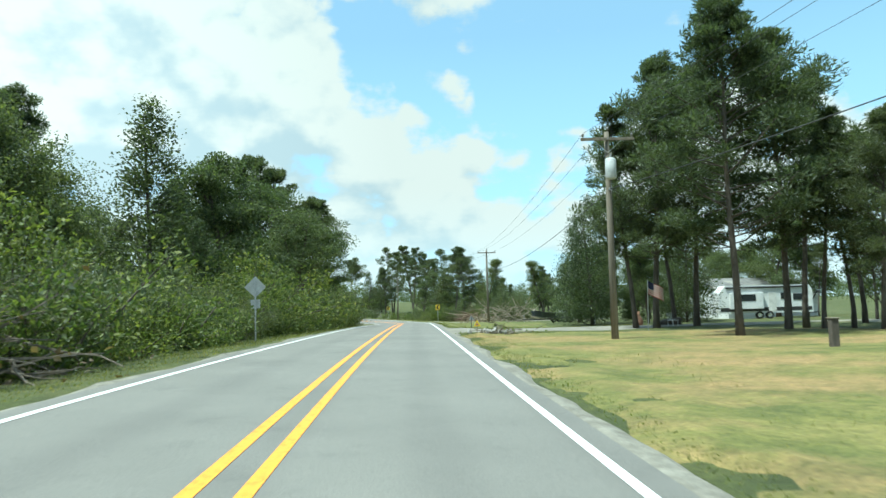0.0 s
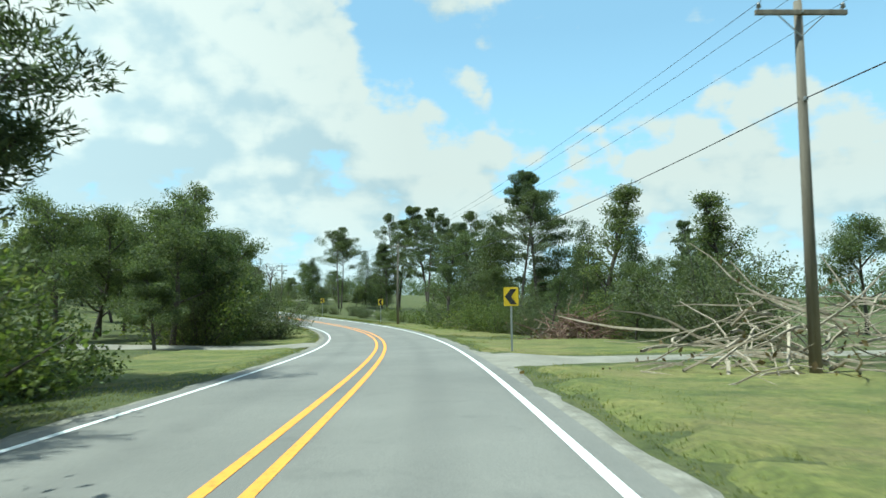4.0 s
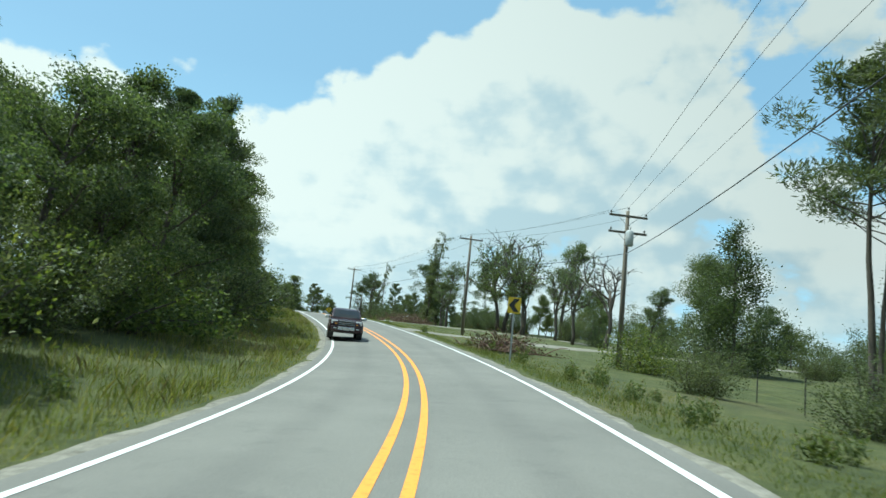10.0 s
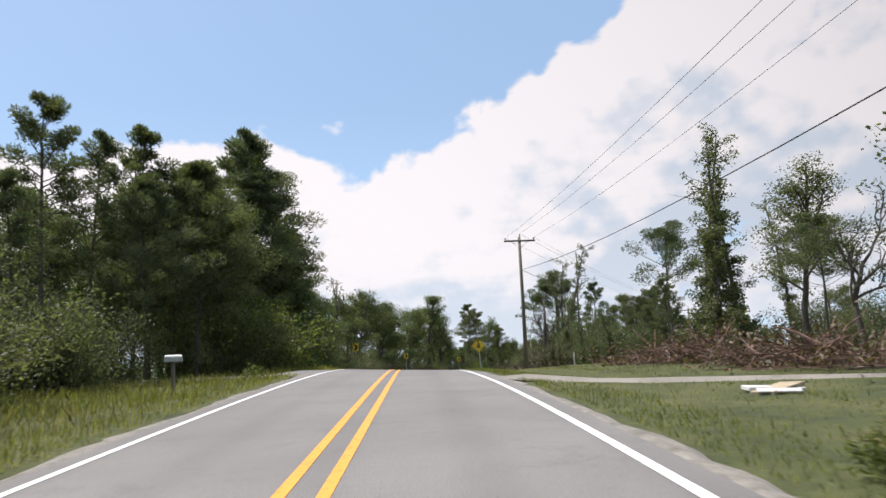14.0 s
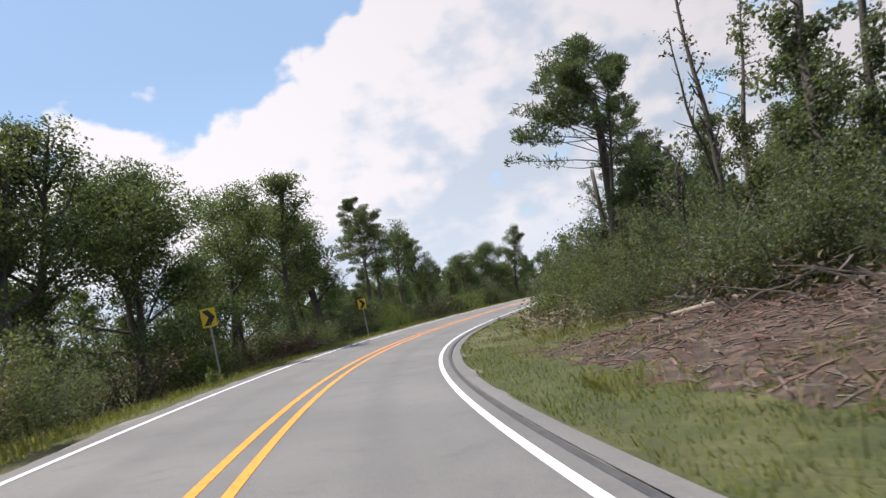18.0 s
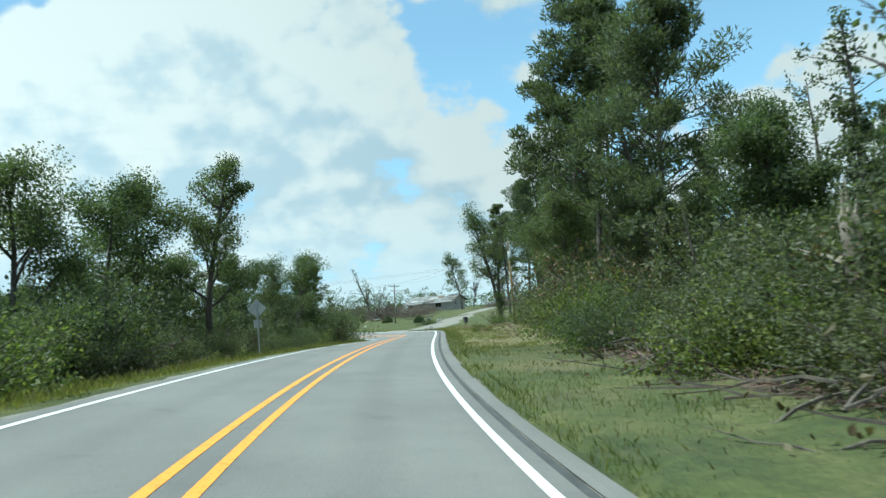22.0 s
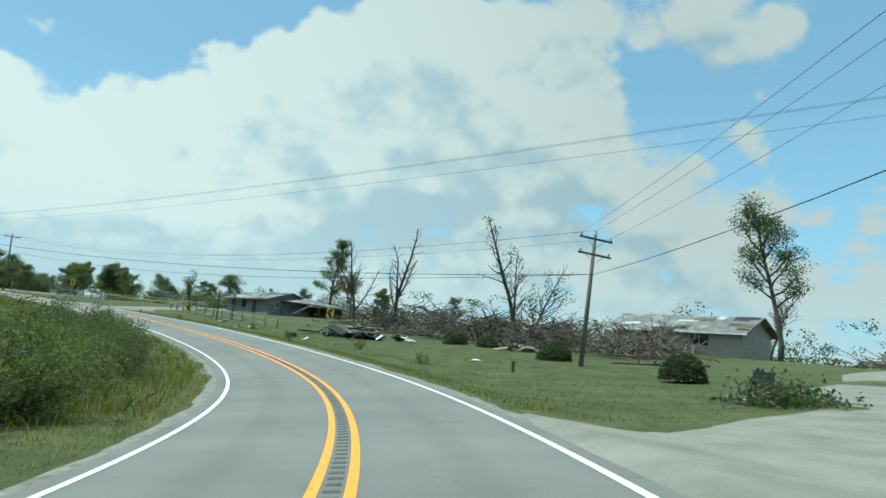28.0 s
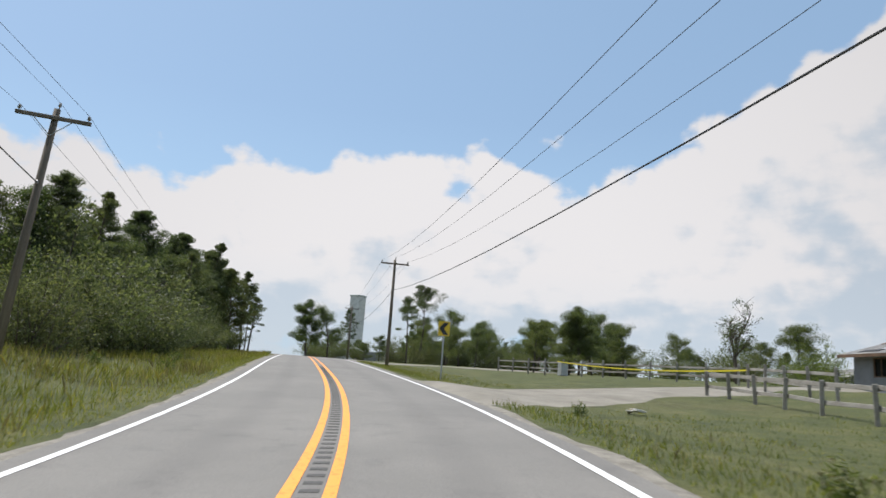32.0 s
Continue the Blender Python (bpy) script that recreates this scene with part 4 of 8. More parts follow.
for kind, s, off, h in [
    ("oak", 144, 12, 6.3),
    ("bush", 148, 11, 4.0),
    ("cedar", 145.6, 12.5, 10.4),
    ("slim", 154, 10, 9.6),
    ("cedar", 156, 15, 11.2),
    ("dark", 156, 10, 4.1),
    ("slim", 160, 15, 11.6),
    ("tall", 180, 22, 15.3),
    ("tall", 193, 24, 16.7),
    ("tall", 204, 26, 20.9),
]:
    plant(kind, s, off, h, "yard and wood trees by the lawn")
for kind, s, off, h in [
    ("bush", 175, 11, 2.1),
    ("bush", 182, 12, 2.4),
    ("bush", 186, 12, 2.4),
    ("bush", 190, 11, 2.1),
    ("dark", 199, 11.5, 2.7),
    ("tall", 203, 40, 20.1),
    ("dark", 203.5, 13.5, 2.5),
    ("tall", 203, 37, 21.1),
    ("tall", 206, 32, 19.5),
    ("dark", 209, 13.5, 2.8),
    ("tall", 210, 30, 22.2),
    ("dark", 213, 11.5, 2.6),
    ("dark", 220, 12.5, 2.6),
    ("full", 226, 30, 14.9),
    ("tall", 226, 33, 20.9),
    ("dark", 229, 11.5, 2.8),
    ("tall", 231, 36, 22.4),
    ("flat", 234, 23, 18.3),
    ("flat", 235.5, 24.5, 16.5),
    ("cedar", 234, 34, 15.4),
    ("bush", 240, 14, 3.2),
    ("cedar", 246, 38, 13.9),
    ("cedar", 250, 26, 11.7),
    ("slim", 255, 22, 6.2),
    ("oak", 259, 30, 10.3),
]:
    plant(kind, s, off, h, "field trees")
for kind, s, off, h in [
    ("oak", 264, 34, 10.9),
    ("bare", 272, 27, 10),
    ("torn", 282, 28, 12),
    ("torn", 287, 28, 11.9),
    ("slim", 294, 32, 14.1),
    ("bare", 295, 27, 10.5),
    ("torn", 303, 30, 15.1),
    ("clad", 336, 24, 17.6),
    ("clad", 343, 26, 19.5),
]:
    plant(kind, s, off, h, "field trees")
for kind, s, off, h in [
    ("slim", 204, -12, 9.9),
    ("oak", 212, -13, 11.5),
    ("oak", 217, -13, 10.5),
    ("oak", 231, -13, 10),
    ("oak", 237, -12, 11.2),
    ("full", 244, -12.5, 13.5),
    ("tall", 248, -13, 14.5),
    ("full", 252, -12, 13.8),
    ("oak", 257, -12, 11.5),
    ("full", 262, -14, 16),
    ("oak", 267, -12, 12),
    ("oak", 277, -13, 12.6),
    ("oak", 286, -12, 11.8),
    ("oak", 292, -13, 12.4),
    ("tall", 297, -12, 11.6),
    ("tall", 314, -15, 13.1),
    ("full", 323, -11, 13),
    ("tall", 324, -14, 14.5),
    ("tall", 310, -14, 8.8),
    ("tall", 316, -14, 12),
    ("full", 317, -12.3, 10.5),
    ("oak", 327.5, -11, 10.8),
    ("full", 328, -14, 14),
    ("full", 331, -13, 14.2),
    ("full", 333.6, -14, 15.4),
    ("oak", 336, -10.5, 11),
    ("full", 338, -12, 16.2),
    ("oak", 350, -11, 13),
    ("full", 355, -12, 15.5),
    ("tall", 341, -13, 20.4),
    ("oak", 343, -10, 11.4),
    ("full", 344, -12, 20.8),
]:
    plant(kind, s, off, h, "trees on the bank")
for kind, s, off, h in [
    ("bare", 308, 29, 16.1),
    ("torn", 312, 20, 7.7),
    ("flat", 318, 22, 7.5),
    ("slim", 325, 25, 11.7),
    ("clad", 337.5, 26.5, 15),
    ("clad", 345, 34, 14),
    ("pine", 350, 40, 11),
    ("pine", 372, 30, 17),
]:
    plant(kind, s, off, h, "trees beyond the field")
for kind, s, off, h in [
    ("oak", 364, -10, 10.5),
    ("bare", 371, -11, 12.5),
    ("oak", 372, -10, 9.2),
    ("slim", 386, -13, 13.3),
    ("slim", 389, -14, 13.3),
    ("oak", 393, -12, 12.1),
    ("oak", 400, -10, 11.9),
    ("oak", 404, -11, 11.8),
    ("slim", 417, -13, 15.7),
    ("slim", 420, -12, 13.7),
    ("pine", 430, -11.5, 13),
    ("pine", 432, -12, 15.3),
    ("slim", 439, -12, 13.2),
    ("pine", 446, -12, 11.8),
    ("dark", 460, -9, 5.4),
    ("oak", 469, -13, 10.8),
    ("oak", 473, -14, 11.3),
    ("slim", 476, -10, 12.8),
    ("oak", 480, -12, 8),
    ("oak", 488, -12, 8.4),
    ("cedar", 498, -11, 8),
    ("oak", 503, -11.5, 10.0),
    ("oak", 507, -10.5, 10.8),
    ("cedar", 511, -10.5, 10.6),
    ("pine", 515, -10, 9.8),
    ("dark", 520, -9, 7.1),
]:
    plant(kind, s, off, h, "trees outside the right-hand bend")
for kind, s, off, h in [
    ("slim", 525, -12, 9.8),
    ("dark", 526, -9, 7.6),
]:
    plant(kind, s, off, h, "trees outside the right-hand bend")
for kind, s, off, h in [
    ("clad", 357, 16, 7.3),
    ("torn", 365, 15, 8),
    ("bare", 368, 14.5, 8.5),
    ("clad", 378, 17, 14.5),
    ("clad", 383, 18, 17.5),
    ("bare", 391, 15, 7.5),
    ("tall", 424, 17, 17),
    ("clad", 404, 16, 9.5),
    ("torn", 409, 14.5, 8),
    ("clad", 416, 15.5, 11),
    ("clad", 429, 15, 11),
    ("oak", 436, 15, 9.5),
    ("bare", 442, 13, 9.8),
    ("clad", 444, 14, 10.5),
    ("clad", 449, 14, 8.5),
    ("pine", 450, 22, 9.3),
    ("oak", 455, 15, 8),
    ("full", 465, 14, 17.2),
    ("tall", 472, 16, 20),
    ("tall", 479, 15, 20),
    ("oak", 479, 13, 9.4),
    ("tall", 488, 14.5, 16),
    ("slim", 491, 14, 14.5),
]:
    plant(kind, s, off, h, "trees inside the right-hand bend")
for kind, s, off, h in [
    ("slim", 492, 15, 11.3),
    ("tall", 500, 16, 15.9),
    ("pine", 505, 15, 11),
    ("tall", 510, 17, 18.5),
    ("tall", 513, 16, 14.7),
    ("slim", 517, 17, 10),
    ("tall", 519, 17, 17.8),
    ("tall", 526, 17, 19.3),
    ("tall", 536, 17, 17.8),
    ("slim", 543, 18, 19.1),
    ("slim", 546, 19, 17.5),
]:
    plant(kind, s, off, h, "trees inside the right-hand bend")
for kind, s, off, h in [
    ("bare", 578, 45, 7.9),
    ("bare", 583, 48, 9.7),
    ("slim", 589, 42, 14.7),
    ("slim", 666, 60, 16.4),
    ("bush", 672, 40, 4),
    ("oak", 675, 84, 9.5),
    ("oak", 684, 24, 6.5),
    ("oak", 688, 27, 6.5),
    ("bare", 671.6, 32, 6.8),
    ("oak", 690, 74, 8),
    ("dark", 700, 50, 6),
    ("oak", 708, 66, 9.5),
    ("oak", 716, 42, 8),
    ("oak", 722, 58, 8),
    ("oak", 735, 48, 9),
    ("pine", 740, 22, 14),
    ("oak", 745, 36, 9),
    ("oak", 760, 30, 10),
    ("oak", 794, 55, 8.1),
]:
    plant(kind, s, off, h, "trees round the damaged houses")
for kind, s, off, h in [
    ("full", 667, -17, 10.5),
    ("tall", 672, -16, 10.5),
    ("full", 650, -16, 8.5),
    ("tall", 655, -17, 9.5),
    ("full", 692, -17, 13),
    ("full", 702, -14, 12.5),
    ("tall", 708, -13, 12.5),
    ("full", 715, -14, 12.5),
    ("oak", 682, -20, 9.5),
    ("full", 709, -9.5, 10),
    ("tall", 716, -8.5, 10.3),
    ("tall", 722, -8, 9),
    ("pine", 727, -7.5, 8),
    ("pine", 732, -7.2, 6.5),
    ("tall", 688, -19, 12),
    ("oak", 697, -20, 11),
    ("oak", 712, -22, 12.5),
    ("oak", 729, -20, 14.5),
    ("pine", 730, -20, 15),
    ("oak", 738, -20, 10.9),
    ("tall", 746, -16, 10.5),
    ("tall", 751, -14, 10.5),
    ("full", 756, -18, 11),
]:
    plant(kind, s, off, h, "trees on the far bank")
G1 = "undergrowth along the first straight"
belt(9, 98, -1, 7.8, 9.0, 2.0, ("bush", "bush", "dark", "low"), 1.8, 3.8, G1)
belt(-4, 98, -1, 9.0, 11.5, 2.8, ("dark", "bush", "dark"), 3.5, 6.5, G1)
belt(-5, 98, -1, 18, 28, 6, ("oak", "pine", "slim"), 9, 13, G1)
G2 = "undergrowth by the paired driveways"
belt(127, 140, -1, 10, 12, 1.5, ("dark", "dark", "bush"), 3.5, 5.5, G2)
belt(134, 178, -1, 11, 13.5, 2.4, ("dark", "bush", "dark"), 2.5, 5, G2)
belt(130, 182, -1, 17, 28, 4.5, ("oak", "oak", "pine"), 7, 11, G2)
G3 = "undergrowth on the bank"
belt(192, 286, -1, 11.5, 14, 2.6, ("dark", "dark", "bush"), 3.0, 6.5, G3)
belt(286, 318, -1, 12, 14.5, 2.3, ("dark",), 3.5, 6.5, G3)
belt(190, 350, -1, 17, 24, 4.2, ("oak", "oak", "slim", "pine"), 9, 13, G3)
belt(190, 345, -1, 26, 36, 7, ("pine", "oak"), 10, 14, G3)
G4 = "undergrowth outside the right-hand bend"
belt(326, 352, -1, 9.6, 12, 2.0, ("dark", "dark", "bush"), 4, 6.5, G4)
belt(330, 505, -1, 8.2, 10.0, 2.7, ("bush", "dark", "dry", "dark"), 1.8, 3.6, G4)
belt(330, 500, -1, 11, 15, 4.0, ("dark", "slim", "dark"), 3.5, 7, G4)
belt(335, 500, -1, 17, 28, 5.5, ("slim", "oak", "slim"), 7, 11, G4)
belt(508, 530, -1, 8.5, 12, 2.2, ("dark", "dry", "bush"), 1.8, 3.6, G4)
G5 = "undergrowth before the field"
belt(124, 168, 1, 11.5, 14.5, 2.6, ("bush", "dark", "slim", "bush", "low"), 1.8, 4.8, G5)
belt(112, 168, 1, 16, 22, 4.0, ("oak", "cedar", "dark"), 4, 8, G5)
belt(110, 180, 1, 26, 42, 5, ("pine", "slim", "oak"), 8, 12, G5)
G6 = "undergrowth inside the right-hand bend"
belt(350, 392, 1, 13.2, 15.2, 1.9, ("dark", "dark", "dark", "clad", "dry"), 2.2, 4.4, G6)
belt(392, 500, 1, 12.4, 14.8, 2.0, ("dark", "dark", "dark", "dark", "dry"), 2.6, 5.4, G6)
belt(498, 540, 1, 13.6, 16.5, 2.3, ("bush", "dry", "low", "dark"), 0.9, 2.6, G6)
belt(504, 538, 1, 16, 20, 3.2, ("slim", "bush", "slim"), 3, 5.5, G6)
belt(498, 538, 1, 20, 30, 3.2, ("tall", "slim", "pine"), 11, 15, G6)
belt(348, 392, 1, 15.5, 19, 2.6, ("dark", "clad", "dark", "cedar"), 3.5, 7.0, G6)
belt(392, 500, 1, 15.5, 19, 2.8, ("clad", "dark", "dark", "oak"), 5, 9, G6)
belt(500, 530, 1, 18, 24, 4.5, ("tall", "bare", "tall"), 9, 14, G6)
belt(346, 400, 1, 19, 30, 4.0, ("pine", "clad", "oak", "clad"), 5.5, 8.5, G6)
belt(400, 430, 1, 19, 30, 4.2, ("pine", "slim", "oak", "torn"), 9, 12, G6)
belt(430, 474, 1, 19, 30, 4.0, ("pine", "oak", "oak", "torn"), 6, 8.5, G6)
belt(474, 498, 1, 19, 30, 4.2, ("tall", "slim", "pine", "tall"), 10, 14, G6)
plant("umbrella", 405, 13, 17.4, "trees inside the right-hand bend", 0.0)
plant("spread", 474, 12.6, 21, "trees inside the right-hand bend", 10.0)
G11 = "yard trees behind the camper"
for kind, s, off, h in [("tall", 24, 27, 17), ("oak", 30, 33, 10), ("full", 38, 30, 15), ("tall", 29, 36, 16), ("cedar", 62, 25, 9), ("cedar", 69, 27, 10), ("oak", 75, 26, 8), ("cedar", 66, 22, 7), ("oak", 20, 40, 9), ("oak", 12, 38, 10)]:
    plant(kind, s, off, h, G11)
G7 = "far field trees"
belt(170, 350, 1, 44, 64, 5, ("oak", "dark", "slim", "oak"), 5, 9, G7)
belt(240, 350, 1, 30, 40, 4.5, ("dark", "dark", "oak"), 3, 6, G7)
belt(60, 118, 1, 34, 50, 4, ("oak", "pine", "oak"), 7, 11, G7)
belt(-5, 60, 1, 46, 60, 5, ("oak", "cedar"), 6, 10, G7)
G8 = "woods beyond the far bank"
belt(640, 770, -1, 18, 22, 3.6, ("pine", "oak", "full", "tall"), 7, 10, G8)
belt(688, 800, -1, 11.5, 15, 3.0, ("oak", "slim", "pine", "tall"), 8, 12, G8)
belt(652, 735, -1, 10.6, 12.5, 2.4, ("dark", "slim", "dark"), 3.5, 5.5, G8)
belt(660, 690, -1, 15, 18, 3.0, ("oak", "dark", "slim"), 6, 10, G8)
belt(620, 780, -1, 24, 36, 5, ("oak", "pine", "oak"), 9, 13, G8)
G9 = "bushes below the verge"
belt(532, 590, -1, 8.5, 11, 2.2, ("bush", "dark", "low"), 1.4, 2.6, G9)
belt(558, 582, -1, 7.6, 10, 1.6, ("dark", "bush", "dark"), 2.1, 3.3, G9)
belt(530, 596, -1, 12, 22, 2.8, ("bush", "dark", "dry"), 1.8, 3.2, G9)
G10 = "far trees past the houses"
belt(690, 800, 1, 60, 110, 4, ("oak", "dark", "pine"), 5, 10, G10)
belt(685, 800, 1, 20, 34, 3.2, ("oak", "dark", "oak"), 4.5, 7.5, G10)
belt(690, 790, 1, 24, 50, 6, ("oak", "dark"), 3.5, 5.5, G10)

for kind, s, off, h in [
    ("full", 37.2, 21, 16.8), ("tall", 42.8, 25, 15.5), ("tall", 36.5, 22.5, 11.6), ("tall", 40.5, 26.5, 12.3), ("tall", 45, 30, 13.6), ("oak", 50, 34, 8),
    ("oak", 126, -13, 9.5), ("oak", 132, -14, 10.2), ("oak", 226, -13, 10.2), ("slim", 230, -13, 11.2),
    ("slim", 387, -13, 12.6), ("oak", 392.6, -11, 11.4), ("slim", 420, -12, 13.7), ("tall", 434, -12, 13.8), ("slim", 447, -12, 11.4), ("oak", 458, -11, 8.8),
    ("clad", 388, 17, 12.5), ("tall", 724.5, -17, 15), ("oak", 731, -18, 14.5), ("oak", 735, -15, 9.5),
]:
    plant(kind, s, off, h, "single trees by the road")
G12 = "far trees at the crest"
for kind, x, y, h in [
    ("oak", -384, 590, 11.9), ("oak", -388, 596, 11.6), ("tall", -382, 598, 10.5), ("tall", -347, 594, 10.8), ("oak", -347, 601, 10), ("oak", -344, 606, 6.6), ("oak", -315, 604, 8.2),
    ("oak", -326, 606, 7.5), ("dark", -309, 603, 5.3), ("bare", -288, 598, 5.8), ("bush", -273, 587, 2.6), ("oak", -366, 606, 8), ("oak", -356, 612, 7), ("dark", -335, 606, 5),
]:
    plant_xy(kind, x, y, h, G12)

for s_, off_, h_ in [(562, -8.8, 2.2), (567, -9.2, 2.4), (572, -9.0, 2.2), (577.5, -9.0, 2.4), (583, -8.6, 2.3), (588, -8.4, 2.6), (593.5, -8.6, 2.3), (598, -8.6, 2.1), (565, -11, 2.3), (574, -11.5, 2.5), (585, -11, 2.4)]:
    plant("bush", s_, off_, h_, "bushes on the bank before the lawn")

belt(386, 470, 1, 9.8, 11.2, 2.3, ("dark", "dark", "bush"), 2.0, 3.4, "thicket at the wood's edge")
belt(390, 474, 1, 11.4, 12.8, 3.2, ("dark", "clad", "dark"), 3.6, 6.0, "thicket at the wood's edge")

# the first of each kind stands among the woods too
for n_, ob_ in enumerate(ob for group_ in (PINE, CEDAR, OAK, SLIM, BUSH, DARK, BARE, UMBRELLA, CLAD) for ob in group_):
    ob_.matrix_world = stand(52 + n_ * 2.4, -32 - (n_ % 3) * 4, n_ * 40)


def far_woods():
    """Belts of distant woodland all round, from many small leaf clumps."""
    rng = np.random.default_rng(90)
    near, far = [], []
    for k in range(1700):
        i = int(rng.integers(0, len(RX)))
        off = rng.choice((-1, 1)) * rng.uniform(108, 240)
        x, y = RX[i] + math.cos(RH[i]) * off, RY[i] + math.sin(RH[i]) * off
        if np.hypot(RX - x, RY - y).min() < 104:
            continue
        h = rng.uniform(5, 12)
        heads = rng.normal(size=(7, 3)) * (1.9, 1.9, 0.0)
        heads[:, 2] = h * (1 - rng.uniform(0, 1, 7) ** 1.4 * 0.85)
        lumps = heads[rng.integers(0, 7, 170)] + ball(rng, 170) * (1.7, 1.7, 1.3)
        near.append(np.array((x, y, 0.0)) + np.abs(lumps * (0, 0, 1)) + lumps * (1, 1, 0))
    for a in np.linspace(0, math.tau, 900):
        r = rng.uniform(430, 900)
        x, y = -150 + r * math.cos(a), 300 + r * math.sin(a)
        if np.hypot(RX - x, RY - y).min() < 250:
            continue
        lumps = rng.normal(size=(120, 3)) * (5.0, 5.0, 0.0)
        lumps[:, 2] = rng.uniform(9, 15) * (1 - rng.uniform(0, 1, 120) ** 1.6 * 0.95)
        far.append(np.array((x, y, 0.0)) + lumps)
    for name, pts, size in (("distant_woods", near, 0.42), ("horizon_woods", far, 1.25)):
        p = np.concatenate(pts)
        p[:, 2] += ground_z(p[:, 0], p[:, 1])
        tagged(new(name, leaf_mesh(name, p, size, OAK_LEAF, rng, 1.2)), "distant dark green woodland behind the fields", "woods", kind="stuff")


far_woods()

# ---- materials of the built things ----
POLE_WOOD = speckled("weathered_pole_wood", (0.10, 0.085, 0.065), (0.24, 0.205, 0.16), 1.2, 0.9, bump=0.5, fine=30.0, stretch=(3, 3, 0.15))
NEW_POLE = speckled("yellow_pole_wood", (0.22, 0.155, 0.07), (0.38, 0.28, 0.14), 1.2, 0.85, bump=0.4, fine=30.0, stretch=(3, 3, 0.15))
GALV = speckled("galvanised_steel", (0.30, 0.31, 0.31), (0.46, 0.47, 0.47), 5.0, 0.45, 0.8)
DARK_STEEL = speckled("dull_dark_steel", (0.035, 0.035, 0.035), (0.08, 0.078, 0.072), 6.0, 0.6, 0.4)
PORCELAIN = speckled("grey_porcelain", (0.20, 0.19, 0.18), (0.32, 0.31, 0.30), 20.0, 0.3)
CAN_GREY = speckled("transformer_grey", (0.36, 0.38, 0.38), (0.5, 0.52, 0.52), 4.0, 0.5)
CABLE = speckled("black_cable", (0.02, 0.02, 0.02), (0.045, 0.045, 0.045), 3.0, 0.6)
SIGN_YELLOW = speckled("sign_yellow_sheeting", (0.60, 0.40, 0.012), (0.74, 0.52, 0.02), 3.0, 0.45)
SIGN_BLACK = speckled("sign_black_film", (0.012, 0.012, 0.012), (0.03, 0.03, 0.03), 5.0, 0.45)
SIGN_BACK = speckled("bare_aluminium_back", (0.30, 0.31, 0.31), (0.42, 0.43, 0.43), 3.0, 0.5, 0.6)
WHITE_PAINT = speckled("white_painted_siding", (0.55, 0.56, 0.56), (0.72, 0.72, 0.71), 1.2, 0.7, bump=0.1)
OFF_WHITE = speckled("dirty_white_board", (0.45, 0.44, 0.41), (0.72, 0.71, 0.68), 2.0, 0.7)
GREY_SIDING = speckled("grey_siding", (0.15, 0.16, 0.165), (0.24, 0.25, 0.255), 1.0, 0.8, bump=0.2)
PINKISH_WALL = speckled("pale_brick_wall", (0.34, 0.305, 0.275), (0.46, 0.42, 0.39), 2.2, 0.85, bump=0.4, fine=30.0)
BROWN_WOOD = speckled("brown_boards", (0.085, 0.05, 0.03), (0.17, 0.105, 0.062), 2.0, 0.8, bump=0.3, stretch=(1, 1, 0.2))
ROOFING = speckled("weathered_shingle_roof", (0.10, 0.098, 0.095), (0.20, 0.198, 0.19), 1.6, 0.9, bump=0.6, fine=24.0, worn=(0.25, 0.235, 0.205))
GLASS_DARK = speckled("dark_window_glass", (0.010, 0.012, 0.014), (0.022, 0.025, 0.028), 1.0, 0.08)
RAIL_WOOD = speckled("grey_rail_wood", (0.19, 0.175, 0.15), (0.36, 0.34, 0.30), 2.5, 0.9, bump=0.5, fine=26.0, stretch=(0.3, 1, 1))
BARK_BRUSH = speckled("grey_brush_wood", (0.10, 0.08, 0.062), (0.24, 0.20, 0.16), 4.0, 0.95, bump=0.4)
DARK_BRUSH = speckled("dark_brush_wood", (0.065, 0.053, 0.042), (0.16, 0.132, 0.105), 4.0, 0.95, bump=0.4)
RED_BRUSH = speckled("reddish_cut_brush", (0.105, 0.058, 0.044), (0.235, 0.145, 0.11), 4.0, 0.95, bump=0.4)
PAINT_DARK = speckled("dark_maroon_car_paint", (0.038, 0.021, 0.024), (0.054, 0.032, 0.035), 0.8, 0.20)
RUBBER = speckled("tyre_rubber", (0.014, 0.014, 0.014), (0.032, 0.032, 0.03), 8.0, 0.85)
CHROME = speckled("bright_alloy", (0.55, 0.55, 0.56), (0.70, 0.70, 0.71), 4.0, 0.25, 1.0)
TRIM = speckled("black_plastic_trim", (0.018, 0.018, 0.018), (0.035, 0.035, 0.035), 9.0, 0.6)
LAMP_LENS = speckled("headlamp_lens", (0.45, 0.46, 0.47), (0.62, 0.63, 0.64), 12.0, 0.12)
RED_LENS = speckled("red_lamp_lens", (0.25, 0.01, 0.01), (0.38, 0.02, 0.018), 12.0, 0.2)
BOAT_HULL = speckled("dull_olive_hull", (0.035, 0.042, 0.045), (0.07, 0.078, 0.08), 1.5, 0.5)
BIN_GREY = speckled("dark_bin_plastic", (0.03, 0.03, 0.032), (0.06, 0.06, 0.06), 4.0, 0.6)
TAPE_YELLOW = speckled("yellow_plastic_tape", (0.62, 0.52, 0.02), (0.78, 0.66, 0.04), 4.0, 0.5)
FLAG_RED = speckled("faded_red_cloth", (0.26, 0.05, 0.05), (0.40, 0.09, 0.085), 6.0, 0.9)
FLAG_BLUE = speckled("dark_blue_cloth", (0.015, 0.02, 0.06), (0.03, 0.038, 0.10), 6.0, 0.9)
